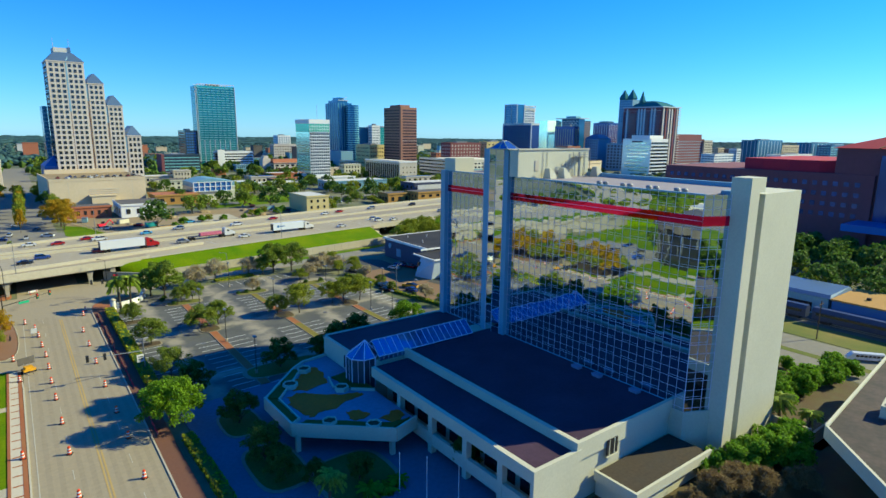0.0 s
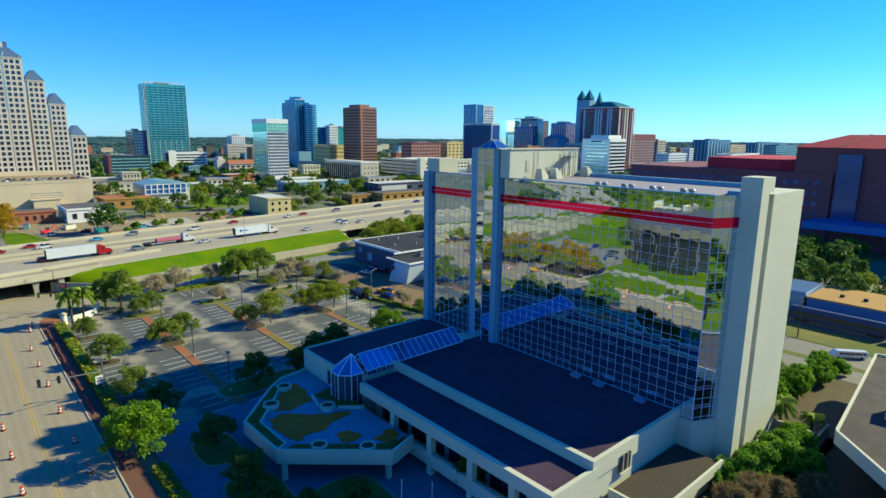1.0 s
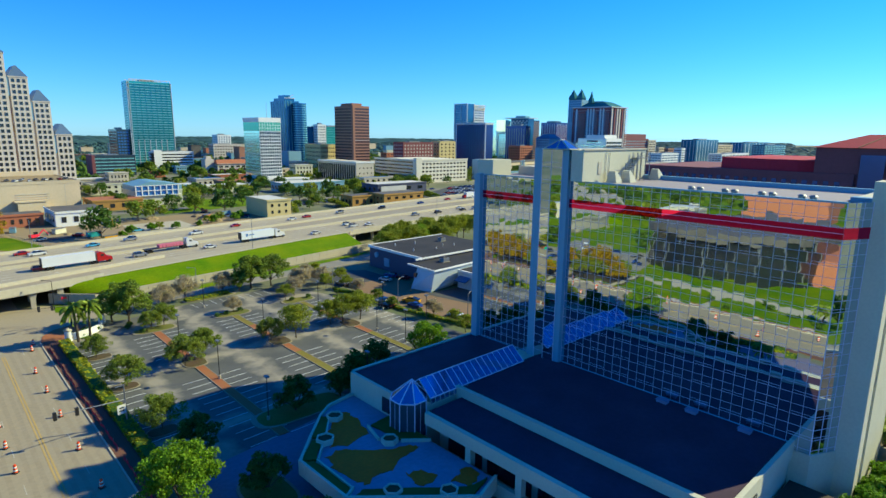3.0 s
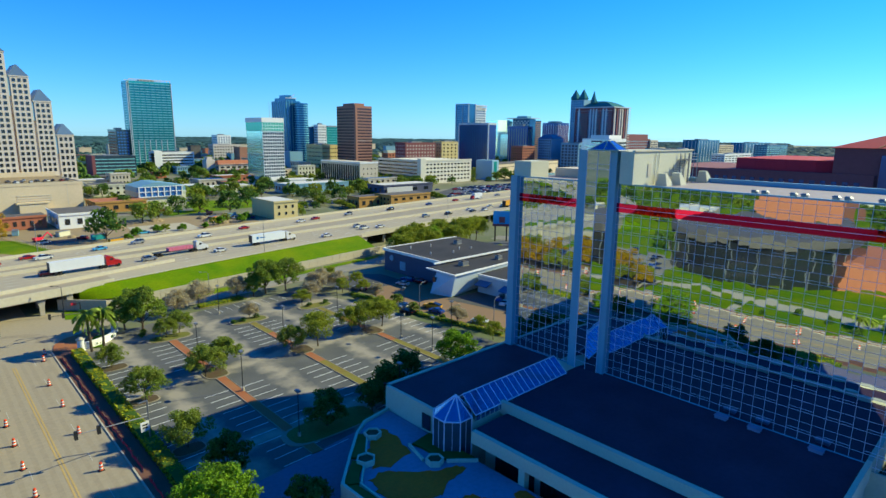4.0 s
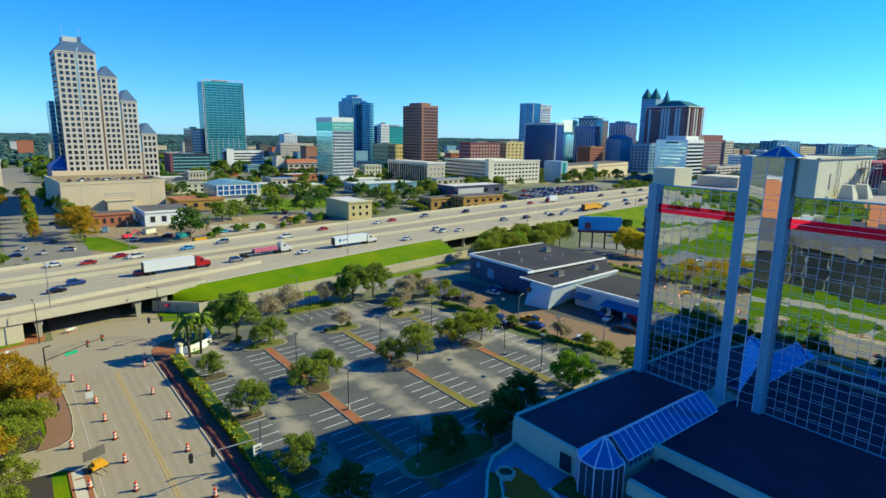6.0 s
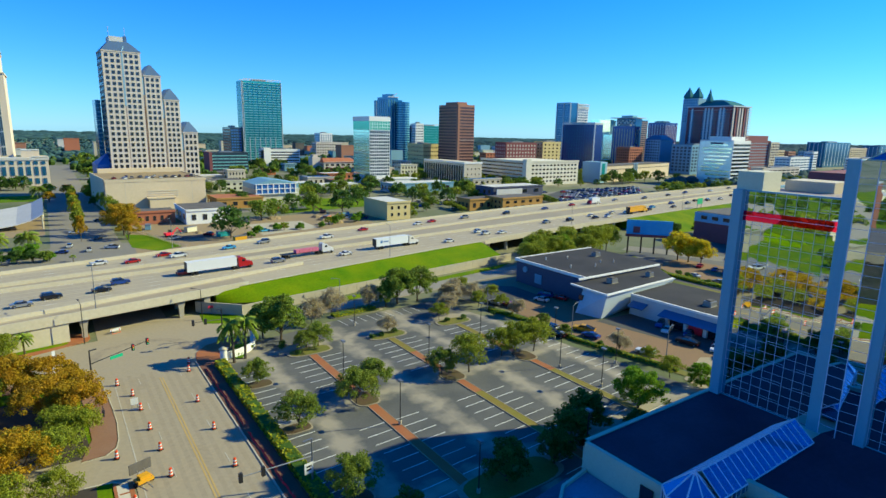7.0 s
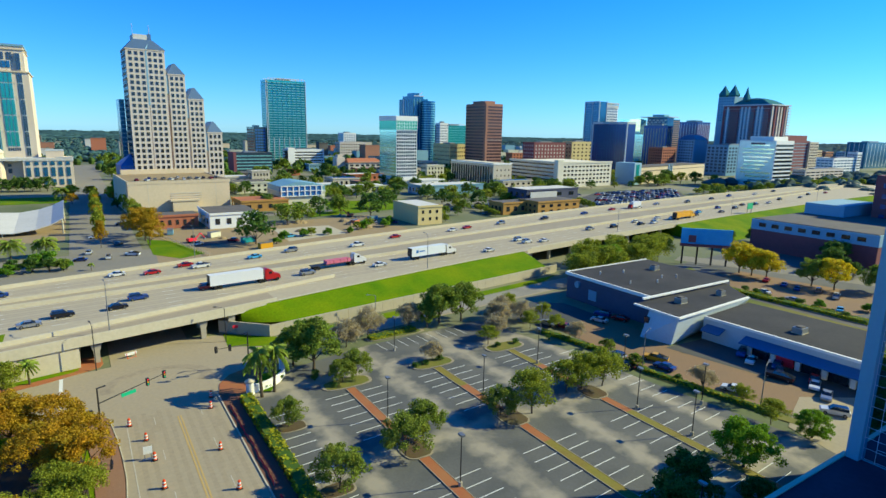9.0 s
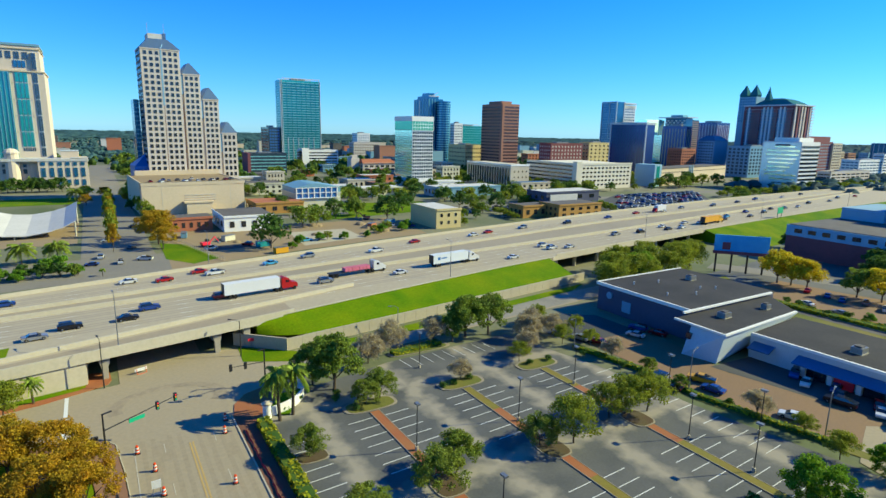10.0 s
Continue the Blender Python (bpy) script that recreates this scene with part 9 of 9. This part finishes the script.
part("board_post", Mesh().tube((-0.5, 0.6, 0.9), (-0.5, 0.7, 2.0), 0.06).tube((0.5, 0.6, 0.9), (0.5, 0.7, 2.0), 0.06), M_STEEL, ab)
for s in (-1.2, 1.2):
    part("wheel", Mesh().tube((s - 0.1, 0, 0.35), (s + 0.1, 0, 0.35), 0.35, n=12), M_TYRE, ab)
part("drawbar", Mesh().tube((0, -0.7, 0.6), (0, -2.4, 0.45), 0.06), M_STEEL, ab)


def lot_lamp(x, y, h=7.8, z=0.15):
    t = thing("lot_lamp", "tall car-park lamp post with a box head", "lamp post", pose(x, y, z), group="lamp posts of the car park")
    part("base", Mesh().tube((0, 0, 0), (0, 0, 0.7), 0.28, n=10), M_CONC, t)
    part("pole", Mesh().tube((0, 0, 0.7), (0, 0, h), 0.09, 0.07), M_BLACK, t)
    part("head", Mesh().box(-0.3, 0.3, -0.5, 0.5, h, h + 0.28), M_STEEL, t)
    part("lens", Mesh().box(-0.25, 0.25, -0.45, 0.45, h - 0.04, h), M_PAINT, t)


for x, y, z in ((31.3, 134.2, 0.13), (31.0, 156, 0.13), (51.1, 155.6, 0.13), (72.4, 137.0, 0.02), (72.6, 125.9, 0.02), (50.2, 110, 0.13), (30.8, 112, 0.13), (47, 184, 0.03), (70.5, 162, 0.13), (84.0, 150, 0.02), (84.5, 132, 0.02)):
    lot_lamp(x, y, z=z)


def arm_lamp(x, y, z, h, yaw, mat, label):
    t = thing("street_lamp", label, "street lamp", pose(x, y, z, 0, 0, yaw), group="street lamps")
    part("pole", Mesh().tube((0, 0, 0), (0, 0, h), 0.12, 0.08), mat, t)
    part("arm", Mesh().tube((0, 0, h), (0.9, 0, h + 0.35), 0.05).tube((0.9, 0, h + 0.35), (1.9, 0, h + 0.42), 0.05), mat, t)
    part("head", Mesh().box(1.7, 2.5, -0.15, 0.15, h + 0.36, h + 0.52), mat, t)


arm_lamp(88.2, 148.4, 0, 8.2, 15, M_STEEL, "grey street lamp with a short arm")
arm_lamp(93.5, 125.8, 0, 8.0, 15, M_STEEL, "grey street lamp with a short arm")
arm_lamp(84, 176, 0, 7.5, 200, M_STEEL, "grey street lamp with a short arm")
arm_lamp(-10.6, 204.5, 0, 9.5, 100, M_BLACK, "tall black street lamp by the underpass")
arm_lamp(15.6, 208.5, 0, 8.0, 150, M_BLACK, "black street lamp by the underpass")
arm_lamp(53, 206, 0, 6.5, 170, M_STEEL, "thin grey lamp beside the retaining wall")
for x, f, o in ((-7.5, y_ramp, 0.4), (82, y_near, 1.0), (190, y_near, 0.6), (300, y_near, 1.0), (20, y_far, 0.5), (420, y_near, 1)):
    arm_lamp(x, f(x) + o, HZ, 11, 95, M_STEEL, "tall highway lamp on the parapet")


def signal(x, y, yaw, arm, n, sign_col, label, h=6.2, white=False):
    t = thing("traffic_signal", label, "traffic signal", pose(x, y, 0, 0, 0, yaw), group="traffic signals")
    pole_m = M_STEEL if white else M_BLACK
    part("pole", Mesh().tube((0, 0, 0), (0, 0, h + 2.4), 0.17, 0.12), pole_m, t)
    part("arm", Mesh().tube((0, 0, h - 0.2), (arm, 0, h + 0.9), 0.11, 0.06), pole_m, t)
    for k in range(n):
        ax = arm - 0.4 - k * 3.0
        z = h - 0.2 + 1.1 * ax / arm
        s = part("signal_head", Mesh().box(ax - 0.22, ax + 0.22, -0.2, 0.2, z - 0.75, z + 0.55), M_BLACK, t)
        for q, m in enumerate((M_GREEN, M_YELLOWPAINT, M_RED)):
            part("lens", Mesh().tube((ax, -0.22, z - 0.5 + q * 0.4), (ax, -0.2, z - 0.5 + q * 0.4), 0.14, n=10), m, s)
    if sign_col:
        z = h - 0.2 + 1.1 * 0.42
        part("street_sign", Mesh().box(arm * 0.42 - 1.2, arm * 0.42 + 1.2, -0.05, 0.05, z - 0.85, z - 0.25), sign_col, t, "green street-name sign")
    part("luminaire", Mesh().box(-0.1, 1.3, -0.12, 0.12, h + 2.3, h + 2.45), pole_m, t)


signal(-10.8, 174.2, 25, 11.5, 2, M_GREEN, "black signal mast with a green street sign")
signal(12.4, 126.0, 188, 10.5, 2, None, "grey signal mast with a white sign plate", 4.9, True)
wp = thing("lane_sign", "white lane sign on the signal mast", "road sign", pose(11.6, 125.2, 3.5, 0, 0, 10) @ Matrix.Scale(0.8, 4))
part("plate", Mesh().box(-0.85, 0.85, -0.04, 0.04, -1.0, 1.0), M_PAINT, wp)
part("plate_bars", Mesh().box(-0.5, 0.5, -0.06, -0.04, 0.2, 0.5).box(-0.5, 0.5, -0.06, -0.04, -0.4, -0.1), M_BLACK, wp)
part("bracket", Mesh().box(-0.9, 0.9, 0.04, 0.2, -0.1, 0.1), M_STEEL, wp)
signal(16.3, 190.6, 200, 7.5, 2, None, "black signal mast at the crossing", 5.4)
ped = thing("crossing_signal", "small black pedestrian signal on a post", "traffic signal", pose(-12.2, 178.5, 0.1))
part("post", Mesh().tube((0, 0, 0), (0, 0, 2.8), 0.07), M_BLACK, ped)
part("signal_box", Mesh().box(-0.5, 0.5, -0.2, 0.2, 2.6, 3.1), M_BLACK, ped)
for x, y in ((-9.9, 165.5), (-10.0, 164.2)):
    bk = thing("bicycle_rack", "dark metal rack on the pavement", "rack", pose(x, y, 0.13), group="racks on the pavement")
    part("hoop", Mesh().tube((0, -0.6, 0), (0, -0.6, 0.9), 0.05).tube((0, 0.6, 0), (0, 0.6, 0.9), 0.05).tube((0, -0.6, 0.9), (0, 0.6, 0.9), 0.05), M_BLACK, bk)
    part("foot", Mesh().box(-0.2, 0.2, -0.7, 0.7, 0, 0.03), M_BLACK, bk)
bar = thing("road_barrier", "white and orange barrier board under the bridge", "barrier", pose(-4.0, 209, 0, 0, 0, 20))
part("board", Mesh().box(-1.2, 1.2, -0.05, 0.05, 0.5, 1.1), M_PAINT, bar)
part("leg", Mesh().tube((-0.9, -0.4, 0), (-0.9, 0, 1.1), 0.05).tube((0.9, -0.4, 0), (0.9, 0, 1.1), 0.05).box(-1.0, 1.0, -0.45, -0.35, 0, 0.05), M_ORANGE, bar)

# sagging red safety fence along the pavement
sf = thing("safety_fence", "sagging red plastic safety fence along the pavement", "fence", pose(0, 0, 0))
for y0, y1 in ((96, 116), (118, 145.5), (147.5, 175.5)):
    net, prev = Mesh(), None
    for i in range(int((y1 - y0) / 0.9) + 1):
        y = y0 + i * 0.9
        x = 8.95 + 0.22 * noise.noise(Vector((y * 0.23, 1.7, 0))) + (0.12 if i % 3 else 0.0)
        top = 0.50 + 0.22 * noise.noise(Vector((y * 0.31, 4.1, 0)))
        cur = ((x, y, 0.15), (x + 0.12, y, top))
        if prev:
            net.face(prev[0], cur[0], cur[1], prev[1])
        if i % 4 == 0:
            part("stake", Mesh().tube((x + 0.05, y, 0.13), (x + 0.12, y, 0.85), 0.03, n=5), M_STEEL, sf)
        prev = cur
    part("netting", net, M_REDWALL, sf, "bright red plastic netting")

# curved entrance wall with pillars at the lot's corner
gate = thing("entrance_wall", "curved cream entrance wall with round pillars", "wall", pose(0, 0, 0))
arcw = [(13.6 + 8.8 * math.sin(radians(a)), 186.6 - 8.8 * math.cos(radians(a)) + 0.3) for a in range(4, 96, 10)]
for (ax, ay), (bx, by) in zip(arcw, arcw[1:]):
    part("wall_piece", Mesh().prism(((ax, ay), (bx, by), (bx - 0.25, by + 0.35), (ax - 0.25, ay + 0.35)), 0, 1.7), M_BRIGHT, gate)
for x, y in ((13.4, 178.0), (22.3, 187.0)):
    pl = part("pillar", Mesh().tube((x, y, 0), (x, y, 2.6), 0.75, 0.75, 16), M_BRIGHT, gate)
    part("cap", Mesh().tube((x, y, 2.6), (x, y, 2.8), 0.95, 0.95, 16).tube((x, y, 2.8), (x, y, 3.2), 0.8, 0.3, 16), M_CREAM, pl)
ws = thing("warning_sign", "red sign beside the underpass", "road sign", pose(18.8, 212.4, 0))
part("plate", Mesh().box(-0.8, 0.8, -0.05, 0.05, 1.6, 2.3), M_RED, ws)
part("post", Mesh().tube((0, 0.1, 0), (0, 0.1, 2.3), 0.06), M_STEEL, ws)
hs = thing("highway_sign", "green motorway sign on a gantry", "road sign", pose(318, y_near(318) - 1, HZ, 0, 0, 10))
part("panel", Mesh().box(-4, 4, -0.1, 0.1, 2.5, 6.0), M_GREEN, hs)
part("post", Mesh().tube((-3, 0.2, -3), (-3, 0.2, 5.8), 0.2).tube((3, 0.2, -3), (3, 0.2, 5.8), 0.2), M_STEEL, hs)
fl = thing("flagpole", "thin white pole beside the driveway", "pole", pose(33, 60.5, 0), group="poles by the driveway")
part("pole", Mesh().tube((0, 0, 0), (0, 0, 6), 0.06, 0.04), M_PAINT, fl)
part("ball", Mesh().tube((0, 0, 6), (0, 0, 6.2), 0.09), M_PAINT, fl)
copy_thing(fl, pose(35.5, 57.5, 0))
copy_thing(fl, pose(38.3, 54.0, -0.5))
